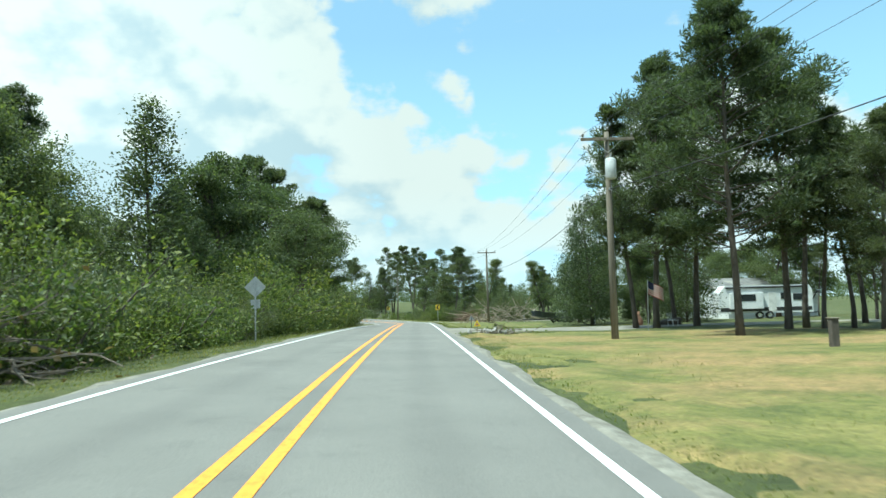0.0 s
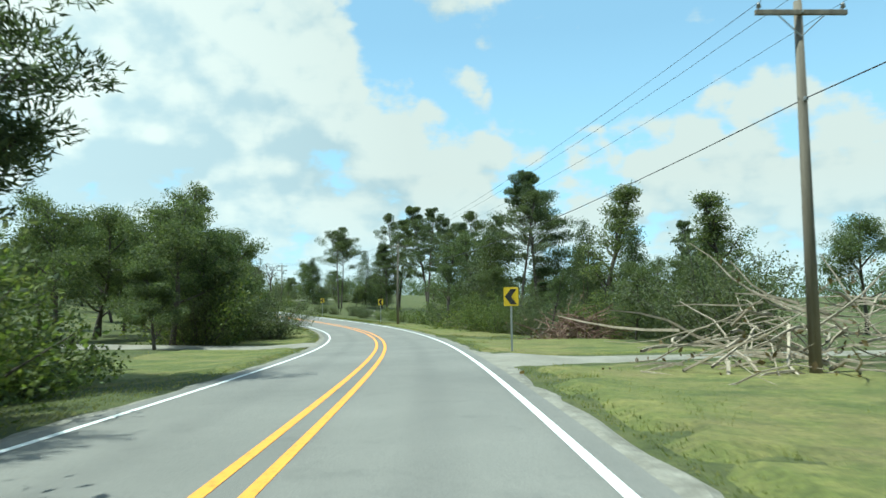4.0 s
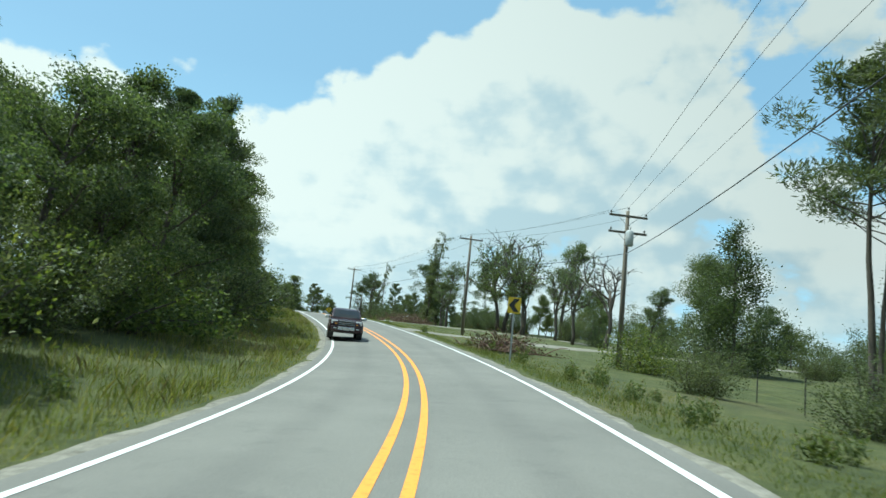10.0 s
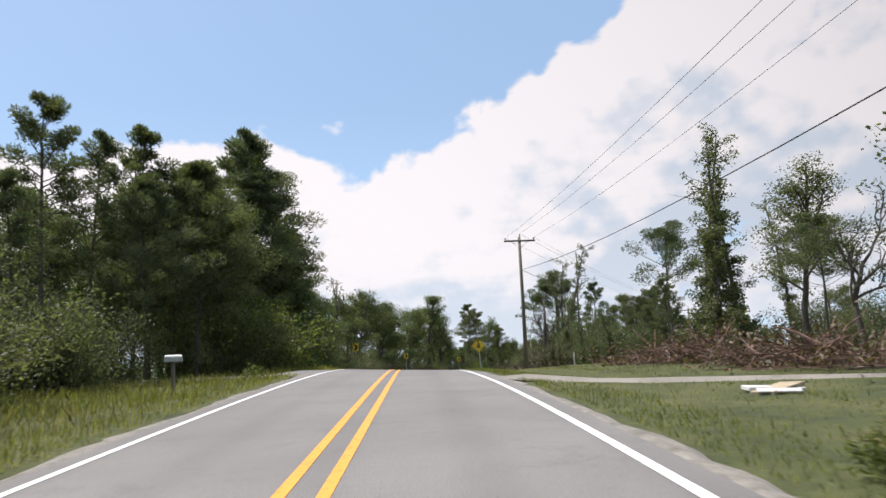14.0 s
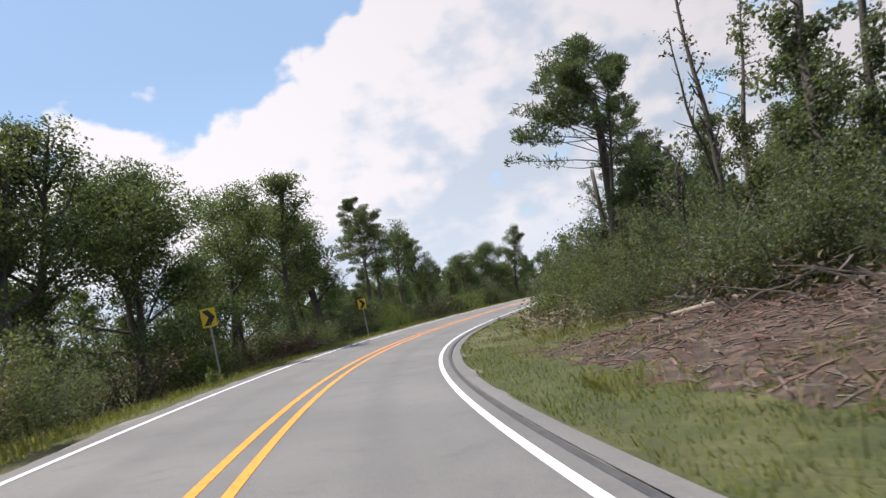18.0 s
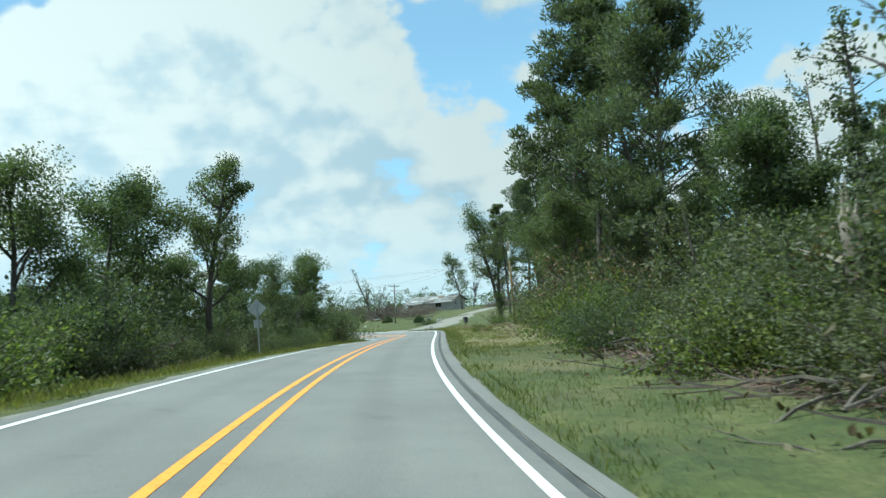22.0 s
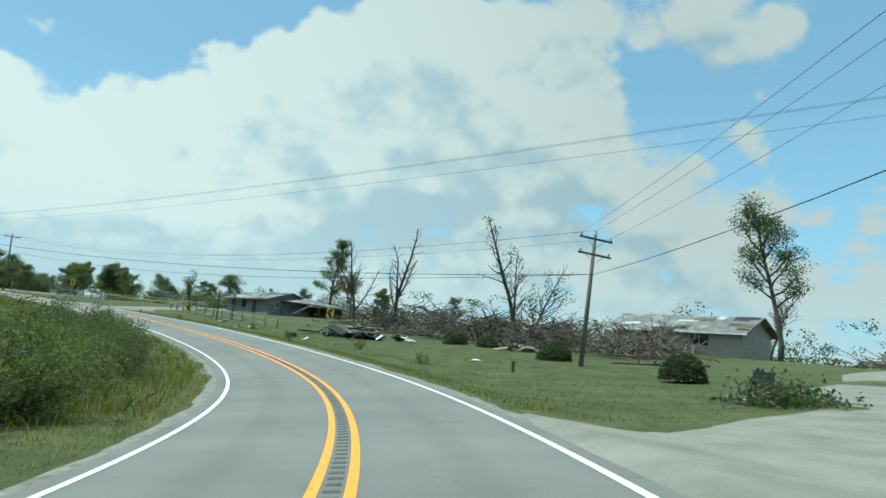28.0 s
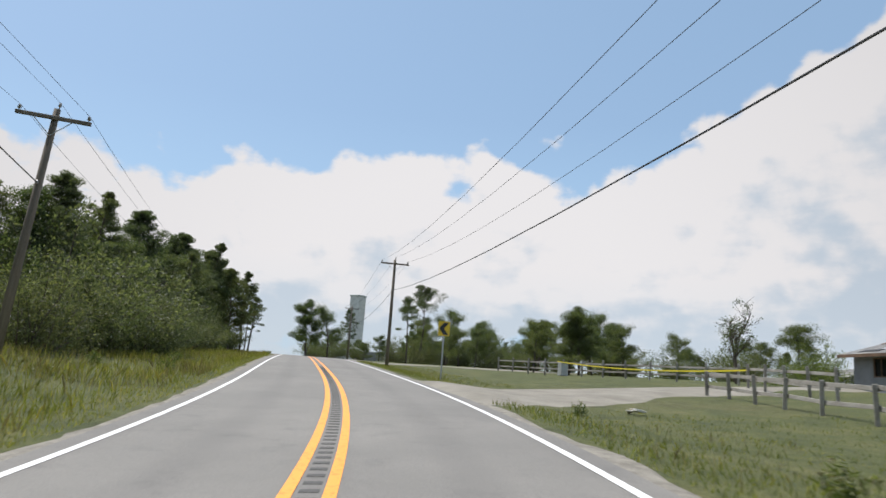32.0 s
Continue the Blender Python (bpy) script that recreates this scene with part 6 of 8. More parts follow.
def dirt_patch(s0, s1, o0, o1, material, label, seed):
    """Bare ground showing through the grass in a ragged, broken sheet."""
    ns, no = int((s1 - s0) / 0.55), int((o1 - o0) / 0.4)
    gs, go = np.linspace(s0, s1, ns), np.linspace(o0, o1, no)
    h = np.interp(gs, RS, RH)
    x = np.interp(gs, RS, RX)[:, None] + np.cos(h)[:, None] * go
    y = np.interp(gs, RS, RY)[:, None] + np.sin(h)[:, None] * go
    u, v = np.meshgrid(np.linspace(-1, 1, ns), np.linspace(-1, 1, no), indexing="ij")
    rag = np.array([0.45 * noise.noise((a * 0.35, b * 0.35, seed)) + 0.55 * noise.noise((a * 1.1, b * 1.1, seed + 9.0)) for a, b in zip(x.ravel(), y.ravel())]).reshape(x.shape)
    lift = np.clip((1 - np.maximum(np.abs(u) ** 3, np.abs(v) ** 2)) * 0.9 - 0.22 + rag * 0.75, -0.28, 0.05)
    lift[on_drive(x.ravel(), y.ravel(), 0.5).reshape(x.shape)] = -0.28
    lift = np.minimum(lift, (1 - np.maximum(np.abs(u), np.abs(v))) * 2.2 - 0.30)
    z = ground_z(x.ravel(), y.ravel()) + uneven(x.ravel(), y.ravel()) + lift.ravel() + 0.01
    keep = lift > -0.26
    i = (np.arange(ns - 1)[:, None] * no + np.arange(no - 1)).ravel()
    f = np.stack([i, i + no, i + no + 1, i + 1], 1)
    f = f[keep.ravel()[f].any(1)]
    me = mesh_from("bare_ground", np.stack([x.ravel(), y.ravel(), z], 1), f, material, True)
    setting("bare_ground", me, label, "ground")


DRY_GRASS = grass_ground("dry_verge_grass", (0.078, 0.094, 0.028), (0.150, 0.154, 0.054), (0.235, 0.215, 0.095), (0.200, 0.140, 0.085), 0.8, 0.46)
CHIPS = speckled("wood_chip_litter", (0.028, 0.019, 0.013), (0.080, 0.052, 0.034), 3.5, 0.95, bump=1.0, fine=22.0, worn=(0.115, 0.080, 0.053))
SUNBURNT = grass_ground("sunburnt_lawn", (0.080, 0.092, 0.022), (0.150, 0.146, 0.036), (0.235, 0.200, 0.064), (0.290, 0.190, 0.082), 0.85, 0.44)
LAWN = grass_ground("bright_lawn", (0.060, 0.078, 0.017), (0.116, 0.126, 0.028), (0.190, 0.174, 0.050), (0.205, 0.155, 0.065), 0.6, 0.49)
dirt_patch(359, 382, 5.6, 14, CHIPS, "bare ground strewn with wood chips", 3)
dirt_patch(398, 414, 9.5, 13.5, CHIPS, "bare ground strewn with wood chips", 4)
dirt_patch(420, 434, 7.0, 12.5, CHIPS, "bare ground strewn with wood chips", 5)
dirt_patch(435, 458, 8.0, 13, CHIPS, "bare ground strewn with wood chips", 6)
dirt_patch(462, 508, 4.4, 12.5, DRY_GRASS, "dry yellowed grass with sticks and soil", 7)
dirt_patch(-10, 46, 3.2, 26, SUNBURNT, "dry yellowed lawn by the pines", 8)
dirt_patch(506, 542, 4.6, 12.5, DRY_GRASS, "dry yellowed grass with sticks and soil", 9)
VERGE = grass_ground("green_verge", (0.038, 0.052, 0.013), (0.074, 0.086, 0.022), (0.130, 0.124, 0.042), (0.160, 0.130, 0.065), 0.7, 0.48)
dirt_patch(326, 362, 3.9, 13, VERGE, "bright mown grass inside the bend", 14)
dirt_patch(380, 468, 3.9, 9.5, VERGE, "bright mown grass inside the bend", 15)
dirt_patch(54, 128, 4.0, 14, LAWN, "bright mown lawn beside the road", 10)
dirt_patch(127, 174, 4.0, 11, LAWN, "bright mown lawn beside the road", 12)
dirt_patch(92, 182, -12, -4.2, LAWN, "bright mown lawn beside the road", 11)


def litter(s0, s1, o0, o1, count, seed):
    """Splinters and broken twigs strewn over the bare ground."""
    rng = np.random.default_rng(seed)
    w = Shape()
    for k in range(count):
        x, y, z, _ = spot(rng.uniform(s0, s1), o0 + (o1 - o0) * rng.uniform(0, 1) ** 0.8)
        a, n = rng.uniform(0, math.tau), rng.uniform(0.08, 0.55) * (2.2 if rng.random() < 0.08 else 1)
        d = Vector((math.cos(a), math.sin(a), rng.normal(0.05, 0.18))) * n
        p = Vector((x, y, z + 0.11 + rng.uniform(0, 0.05)))
        r = rng.uniform(0.006, 0.022)
        w.tube([p, p + d * 0.5 + Vector((0, 0, rng.uniform(0, 0.04))), p + d], [r, r, r * 0.6], 3, False)
    tagged(new("wood_litter", w.mesh("wood_litter", BARK_BRUSH if seed % 2 else RED_BRUSH)), "broken twigs and splinters strewn on bare ground", "litter", kind="stuff")


for s0_, s1_, o0_, o1_, n_ in ((360, 381, 5.9, 14, 2000), (384, 414, 9.5, 13.5, 500), (420, 434, 7.5, 13, 400), (436, 457, 8.2, 13, 800), (470, 540, 6.5, 13, 500)):
    litter(s0_, s1_, o0_, o1_, n_, int(s0_))
    litter(s0_, s1_, o0_, o1_, n_ // 2, int(s0_) + 1)

# ---- the storm-hit lawn ----
for n_, (s_, o_, a_, b_, h_) in enumerate(((592, 31, 7, 5, 1.6), (599, 28, 8, 5, 2.2), (606, 28, 8, 5, 2.8), (613, 29, 8, 6, 3.2), (620, 31, 9, 6, 3.4), (627, 34, 9, 6, 2.8), (596, 36, 9, 5, 2.0), (606, 38, 9, 5, 2.4), (616, 40, 10, 6, 2.6), (584, 50, 9, 5, 1.6), (578, 44, 8, 4, 1.3), (572, 52, 9, 5, 1.6))):
    brush_pile(s_, o_, (a_, b_, h_), 360, 160 + n_, DARK_BRUSH if n_ % 3 else BARK_BRUSH, "large heap of storm-felled trees and limbs", 700, n_ * 30, thick=1.7)


def placed_bare(seed, s, off, h, xy=False, **more):
    ob = bare_tree(seed, h, **more)
    k = h / max(v.co.z for v in ob.children[0].data.vertices)
    ob.matrix_world = pose(s, off, float(ground_z(s, off)[0]) - 0.1) @ Matrix.Scale(k, 4) if xy else stand(s, off, seed * 40, k)
    return ob


def stripped_tree(seed, x, y, h, lean=(0, 0), leaders=2, leaves=0, thick=1.0, reach=1.0, label="tall storm-stripped tree with stubs of broken limbs"):
    """A bare leader with side leaders and short broken limbs."""
    rng = np.random.default_rng(seed)
    ob = thing("stripped_tree", label, "tree", "", pose(x, y, float(ground_z(x, y)[0]) - 0.2))
    tips = []

    def stem(start, way, length, r, stubs, name):
        axis = limb(start, way, length, 0.012, rng, 10, 0.06)
        trunk = part(name, Shape().tube(axis, [r * (1 - 0.08 * n) for n in range(11)], 8), BARK, ob, smooth=True)
        stubs = int(stubs * 1.3)
        for n in range(stubs):
            u = 0.3 + 0.68 * (n + rng.uniform(0, 0.9)) / stubs
            q = min(int(u * 10), 9)
            base = axis[q].lerp(axis[q + 1], u * 10 - q)
            d = (axis[q + 1] - axis[q]).normalized()
            a = rng.uniform(0, math.tau)
            o = d.orthogonal().normalized()
            side = o * math.cos(a) + d.cross(o) * math.sin(a)
            long = rng.uniform(0.5, 1.9) * (1.25 - u) * reach + 0.3
            br = limb(base, d * 0.6 + side * 0.9 + Vector((0, 0, 0.2)), long, 0.09, rng, 5, 0.16)
            rr = r * (1.05 - 0.8 * u) * 0.5
            part("limb", Shape().tube(br, [rr, rr * 0.85, rr * 0.7, rr * 0.6, rr * 0.45, rr * 0.3], 5), BARK, trunk)
            tips.extend(br[2:])
        return axis

    main = stem((0, 0, 0), (lean[0], lean[1], 1), h, 0.02 * h * thick, 17, "trunk")
    for n in range(leaders):
        a = rng.uniform(0, math.tau)
        q = int(rng.integers(1, 4))
        stem(main[q], (math.cos(a) * 0.55, math.sin(a) * 0.55, 1), h * rng.uniform(0.4, 0.62), 0.0115 * h * thick, 9, "side_trunk")
    if leaves:
        pts = [np.array(tips[int(rng.integers(len(tips)))]) + rng.normal(size=(int(rng.integers(4, 12)), 3)) * 0.22 for _ in range(leaves)]
        part("foliage", leaf_mesh("foliage", np.concatenate(pts), 0.16, DRY_LEAF if seed % 2 else OAK_LEAF, rng, 1.3, 0.25), None, ob)


STRIP = spot(397, 18.5)
stripped_tree(71, STRIP[0], STRIP[1], 18.5, (0.03, 0.02), 1, 40, 0.6, 0.8, "tall slender storm-torn tree with few leaves")
stripped_tree(61, -233.3, 573.2, 14.6, (0.36, -0.28), 3, reach=1.7)
stripped_tree(62, -249.7, 592.9, 13.6, (0.05, 0.05), 4, reach=2.0)
stripped_tree(64, -212.8, 560.1, 13.6, (-0.14, -0.30), 2, 80, reach=1.9, label="broken leaning tree with a few tattered leaves")
stripped_tree(66, -212.0, 560.8, 9.0, (0.35, 0.10), 2, 45, 0.9, 2.4, "forked torn tree with drooping limbs")
for n_, (s_, o_, len_, r_, turn_) in enumerate(((604, 26, 8, 0.2, 20), (609, 27, 9, 0.24, 75), (615, 26.5, 7, 0.18, 130), (622, 29, 10, 0.26, 40), (598, 25.5, 6, 0.16, 100), (628, 31, 8, 0.2, 160), (612, 31, 9, 0.2, 10))):
    fallen_log(s_, o_, len_, r_, turn_, BARK if n_ % 3 else PALE_WOOD, "storm-felled trunk with broken limbs on the debris", 40 + n_, 9)
placed_bare(64, -252, 596, 9, forks=4, spread=0.8, leaves=170, mat=DRY_LEAF, xy=True)
placed_bare(65, 600, 62, 9.0, forks=6, spread=0.7)
placed_bare(66, 560, 46, 11, forks=4, spread=0.9)
placed_bare(67, 552, 40, 9.5, forks=4, spread=0.9, leaves=50)
placed_bare(68, 571, 50, 6.5, forks=5, spread=1.0, leaves=40)
placed_bare(69, 308, 28, 16, forks=6, spread=1.2, leaves=600, thick=1.05)
placed_bare(70, 294, 25, 13, forks=6, spread=1.2, leaves=420, thick=1.05)


def clipped_shrub(s, off, r, seed):
    rng = np.random.default_rng(seed)
    d = rng.normal(size=(5200, 3))
    d /= np.linalg.norm(d, axis=1)[:, None]
    d[:, 2] = np.abs(d[:, 2])
    bumps = np.array([1 + 0.10 * noise.noise((p[0] * 2.5, p[1] * 2.5, p[2] * 2.5 + seed)) for p in d])
    p = d * bumps[:, None] * (r, r, r * 1.15) * rng.uniform(0.8, 1.0, (5200, 1))
    ob = thing("clipped_shrub", "rounded dark evergreen shrub on the lawn", "shrub", "rounded shrubs on the lawn", stand(s, off))
    core = Shape().tube([(0, 0, 0), (0, 0, r * 0.25), (0, 0, r * 0.6), (0, 0, r * 0.95)], [r * 0.6, r * 0.78, r * 0.7, r * 0.25], 12)
    part("core", core, DARK_LEAF, ob)
    part("foliage", leaf_mesh("foliage", p, 0.085, DARK_LEAF, rng, 1.5, 0, d * 0.5 + (0, 0, 0.3)), None, ob)


for n_, (s_, o_, r_) in enumerate(((576.4, 18.5, 1.2), (588.4, 19.4, 1.25), (603.2, 21.6, 1.2), (600.2, 22.6, 1.0))):
    clipped_shrub(s_, o_, r_, 200 + n_)


def rubble(s, off, size, count, seed, material, name, label, big=0.5, flat=0.25):
    """Loose boards and lumps, each a part."""
    rng = random.Random(seed)
    ob = thing(name, label, "debris", "", stand(s, off, rng.uniform(0, 90)))
    for k in range(count):
        a, b = rng.uniform(0.3, 1.6) * big, rng.uniform(0.15, 0.9) * big
        m = pose(rng.gauss(0, size[0] * 0.4), rng.gauss(0, size[1] * 0.4), rng.uniform(0.04, 0.1 + size[2] * rng.random()), rng.gauss(0, 14), rng.gauss(0, 14), rng.uniform(0, 180))
        part("board", Shape().box((a, b, flat * b * 0.5 + 0.02), m, 0.01), material[k % len(material)], ob)
    return ob


SHEET_BLACK = speckled("black_roof_felt", (0.010, 0.010, 0.011), (0.032, 0.032, 0.034), 4.0, 0.7, bump=0.6)
TAN = speckled("tan_insulation", (0.30, 0.24, 0.15), (0.46, 0.38, 0.25), 5.0, 0.95, bump=0.8)
rubble(610.5, 15.8, (3.0, 4.6, 0.9), 44, 301, [SHEET_BLACK, SHEET_BLACK, DARK_STEEL, SHEET_BLACK, OFF_WHITE], "wreckage_heap", "heap of black torn wreckage with white scraps", 1.3)
rubble(608, 19, (2.4, 1.6, 0.4), 9, 302, [OFF_WHITE, OFF_WHITE, SHEET_BLACK], "white_scraps", "scattered white boards and sheets on the lawn", 0.9)
rubble(597, 24, (5, 2, 0.4), 16, 303, [OFF_WHITE, TAN, PALE_WOOD], "torn_boards", "scattered torn boards and tan insulation", 0.9)
rubble(600, 25, (3, 1.4, 0.6), 8, 304, [TAN, OFF_WHITE], "torn_boards", "clump of tan insulation beside a shrub", 0.8)
for n_, (s_, o_, sz_) in enumerate(((612, 10, 0.5), (619, 9.5, 0.4), (620.3, 8.6, 0.6), (625.9, 20.7, 0.9), (615, 19, 0.7), (606, 8.2, 0.5), (627.8, 11, 0.5), (636.4, 13.8, 0.5), (588, 13, 0.5), (640, 8.5, 0.4), (568, 14, 0.4), (297, 8.3, 0.8), (622, 21, 0.8))):
    rubble(s_, o_, (0.5, 0.3, 0.05), 4, 320 + n_, [OFF_WHITE, OFF_WHITE, TAN], "litter_scrap", "pale scrap of debris lying in the grass", sz_)
plank_ = thing("plank", "yellowish board lying in the grass below the fence", "board", "", stand(620.6, 13.0, 70))
part("board", Shape().box((2.2, 0.16, 0.05), pose(0, 0, 0.09, 4, 2), 0.008), TAN, plank_)
small = thing("storage_box", "dark grey open box lying on the lawn", "box", "", stand(608.5, 8.2, 25))
for x_, y_, a_, b_ in ((0, -0.3, 0.62, 0.02), (0, 0.3, 0.62, 0.02), (-0.3, 0, 0.02, 0.6), (0.3, 0, 0.02, 0.6)):
    part("side", Shape().box((a_, b_, 0.42), pose(x_, y_, 0.21), 0.004), BIN_GREY, small)
part("bottom", Shape().box((0.6, 0.6, 0.02), pose(0, 0, 0.03)), BIN_GREY, small)


def stone_heap(s, off, count, seed, label):
    rng = random.Random(seed)
    ob = thing("stone_heap", label, "stones", "", stand(s, off))
    for k in range(count):
        sh = Shape()
        bm = bmesh.new()
        bmesh.ops.create_icosphere(bm, subdivisions=1, radius=1)
        for v in bm.verts:
            v.co *= 1 + rng.uniform(-0.2, 0.2)
        m = pose(rng.gauss(0, 0.55), rng.gauss(0, 0.4), 0.08 + 0.3 * rng.random() ** 2, rng.uniform(0, 90), rng.uniform(0, 90), rng.uniform(0, 90))
        sc = Matrix.Diagonal((rng.uniform(0.12, 0.3), rng.uniform(0.1, 0.22), rng.uniform(0.06, 0.14), 1))
        sh.add([m @ sc @ v.co for v in bm.verts], [tuple(v.index for v in f.verts) for f in bm.faces])
        bm.free()
        part("stone", sh, STONE, ob)


stone_heap(548.5, 7.6, 22, 5, "heap of pale flat stones in the grass")
stone_heap(41.2, 6.0, 12, 6, "grey stones round the culvert mouth")


def wheelie_bin(s, off, turn):
    ob = thing("waste_bin", "dark lidded waste bin beside the gravel", "bin", "", stand(s, off, turn))
    body = Shape()
    lo, hi = 0.24, 0.3
    body.add([(x * r, y * r, z) for r, z in ((lo, 0.06), (hi, 0.95)) for x, y in ((-1, -1), (1, -1), (1, 1), (-1, 1))], [(3, 2, 1, 0), (4, 5, 6, 7), (0, 1, 5, 4), (1, 2, 6, 5), (2, 3, 7, 6), (3, 0, 4, 7)])
    part("body", body, BIN_GREY, ob)
    part("lid", Shape().box((0.64, 0.68, 0.06), pose(0, 0, 0.98, 4), 0.02), BIN_GREY, ob)
    for x in (-0.2, 0.2):
        part("wheel", Shape().tube([(x - 0.03, 0.28, 0.1), (x + 0.03, 0.28, 0.1)], 0.1, 10), RUBBER, ob)


wheelie_bin(569.0, 16.2, 30)
wheelie_bin(552, 15.3, 10)


def barricade(s, off, turn):
    ob = thing("sawhorse", "white A-frame sawhorse barrier on the gravel", "barrier", "", stand(s, off, turn))
    part("top_board", Shape().box((1.1, 0.04, 0.24), pose(0, 0, 0.92), 0.006), OFF_WHITE, ob)
    part("low_board", Shape().box((1.0, 0.03, 0.10), pose(0, 0, 0.45), 0.006), OFF_WHITE, ob)
    for x in (-0.5, 0.5):
        for y in (-0.3, 0.3):
            part("leg", Shape().tube([(x * 1.1, y, 0), (x, y * 0.08, 1.05)], 0.03, 4), OFF_WHITE, ob)


barricade(561.6, 14.6, 20)
barricade(667, 32, -15)
plant("low", 565.5, 14.3, 1.1)
plant("low", 567, 15.4, 1.1)
brush_pile(566, 14.6, (2.4, 1.2, 0.5), 60, 190, BARK_BRUSH, "flattened uprooted shrub on the lawn", 900, 0, DARK_LEAF)

# ---- houses ----


def gable_house(x, y, turn, length, depth, wall_h, rise, wall, roof, name, label, openings, eave=0.5, ragged=True, trim=None, side_windows=()):
    """A low house, its long front towards minus y; openings: x, width, height, sill, kind."""
    z = min(float(v) for v in ground_z([x, x + 3, x - 3], [y, y + 3, y - 3]))
    ob = thing(name, label, "house", "", pose(x, y, z - 0.1, 0, 0, turn))
    L, D = length / 2, depth / 2
    t = 0.16
    edges = sorted(openings, key=lambda o: o[0])
    pieces = []
    cursor = -L
    for ox, ow, oh, sill, kind in edges:
        pieces.append((cursor, ox - ow / 2, 0, wall_h))
        if sill > 0:
            pieces.append((ox - ow / 2, ox + ow / 2, 0, sill))
        pieces.append((ox - ow / 2, ox + ow / 2, sill + oh, wall_h))
        cursor = ox + ow / 2
    pieces.append((cursor, L, 0, wall_h))
    front = Shape()
    for a, b, c, d in pieces:
        if b - a > 0.01 and d - c > 0.01:
            front.box((b - a, t, d - c), pose((a + b) / 2, -D + t / 2, (c + d) / 2))
    part("front_wall", front, wall, ob)
    part("back_wall", Shape().box((length, t, wall_h), pose(0, D - t / 2, wall_h / 2)), wall, ob)
    for sx in (-1, 1):
        g = [(-D + t, 0), (D - t, 0), (D - t, wall_h), (0, wall_h + rise * 0.96), (-D + t, wall_h)]
        part("gable_wall", Shape().sheet(g[::-1], t, pose(sx * (L - t / 2), 0, 0, 0, 0, 90)), wall, ob)
    slope = math.atan2(rise, D)
    run = math.hypot(D + eave, rise * (D + eave) / D)
    for sy in (-1, 1):
        m = pose(0, sy * (D + eave) / 2, wall_h + rise - rise * (D + eave) / D / 2 + 0.06, -sy * math.degrees(slope))
        r = part("roof", Shape().box((length + 2 * eave, run, 0.12), m, 0.02), roof, ob, "low-pitched patchy roof slope")
        if ragged and sy < 0:
            rng = random.Random(int(length * 7))
            for k in range(14):
                q = m @ pose(rng.uniform(-L, L), rng.uniform(-run / 2.3, run / 2.3), 0.075, 0, 0, rng.uniform(-8, 8))
                part("torn_patch", Shape().box((rng.uniform(0.5, 2.4), rng.uniform(0.3, 0.9), 0.03), q), (SHEET_BLACK, CAN_GREY, SHEET_BLACK, BROWN_WOOD)[k % 4], r)
    part("fascia", Shape().box((length + 2 * eave, 0.03, 0.18), pose(0, -D - eave - 0.02, wall_h - rise * eave / D + 0.02)), trim or OFF_WHITE, ob)
    for ox, ow, oh, sill, kind in openings:
        y0 = -D + 0.05
        w = part("window" if kind == "window" else "door", Shape().box((ow - 0.04, 0.03, oh - 0.04), pose(ox, y0 + 0.05, sill + oh / 2)), GLASS_DARK if kind == "window" else BROWN_WOOD, ob)
        for dx in (-1, 1):
            part("frame_side", Shape().box((0.07, 0.09, oh), pose(ox + dx * (ow / 2 - 0.03), y0, sill + oh / 2)), trim or OFF_WHITE, w)
        for dz in (0, 1):
            part("frame_rail", Shape().box((ow, 0.09, 0.07), pose(ox, y0 - 0.004, sill + (0.03 if dz == 0 else oh - 0.03))), trim or OFF_WHITE, w)
        if kind == "window":
            part("mullion", Shape().box((0.05, 0.07, oh), pose(ox, y0 - 0.002, sill + oh / 2)), trim or OFF_WHITE, w)
    for oy, ow, oh, sill in side_windows:
        w = part("window", Shape().box((0.02, ow, oh), pose(L + 0.004, oy, sill + oh / 2)), GLASS_DARK, ob)
        for dy in (-1, 1):
            part("frame_side", Shape().box((0.05, 0.06, oh + 0.12), pose(L + 0.012, oy + dy * (ow / 2 + 0.03), sill + oh / 2)), OFF_WHITE, w)
        for dz in (-1, 1):
            part("frame_rail", Shape().box((0.05, ow, 0.06), pose(L + 0.012, oy, sill + oh / 2 + dz * (oh / 2 + 0.03))), OFF_WHITE, w)
    part("chimney_pipe", Shape().tube([(L * 0.3, 0.5, wall_h + rise * 0.6), (L * 0.3, 0.5, wall_h + rise + 0.5)], 0.07, 8), GALV, ob)
    return ob


gable_house(-196.3, 563.5, -24, 13.4, 6.4, 2.5, 1.4, PINKISH_WALL, ROOFING, "ranch_house", "long pale brick ranch house with a storm-torn roof", [(-5.6, 1.1, 1.0, 1.0, "window"), (-2.6, 1.0, 2.05, 0.0, "door"), (2.6, 2.0, 1.2, 0.95, "window")], 0.7, side_windows=((-1.4, 0.5, 0.7, 1.3), (1.2, 0.6, 0.7, 1.3)))
gable_house(-261.1, 585.1, -22, 12, 7.6, 2.35, 1.1, GREY_SIDING, ROOFING, "grey_house", "grey ranch house with a damaged shingle roof", [(-3.8, 1.2, 1.1, 1.0, "window"), (-0.8, 1.2, 1.2, 0.9, "window"), (2.2, 1.05, 2.05, 0, "door")], 0.6, trim=BROWN_WOOD, side_windows=((-2.2, 0.5, 0.9, 1.1),))


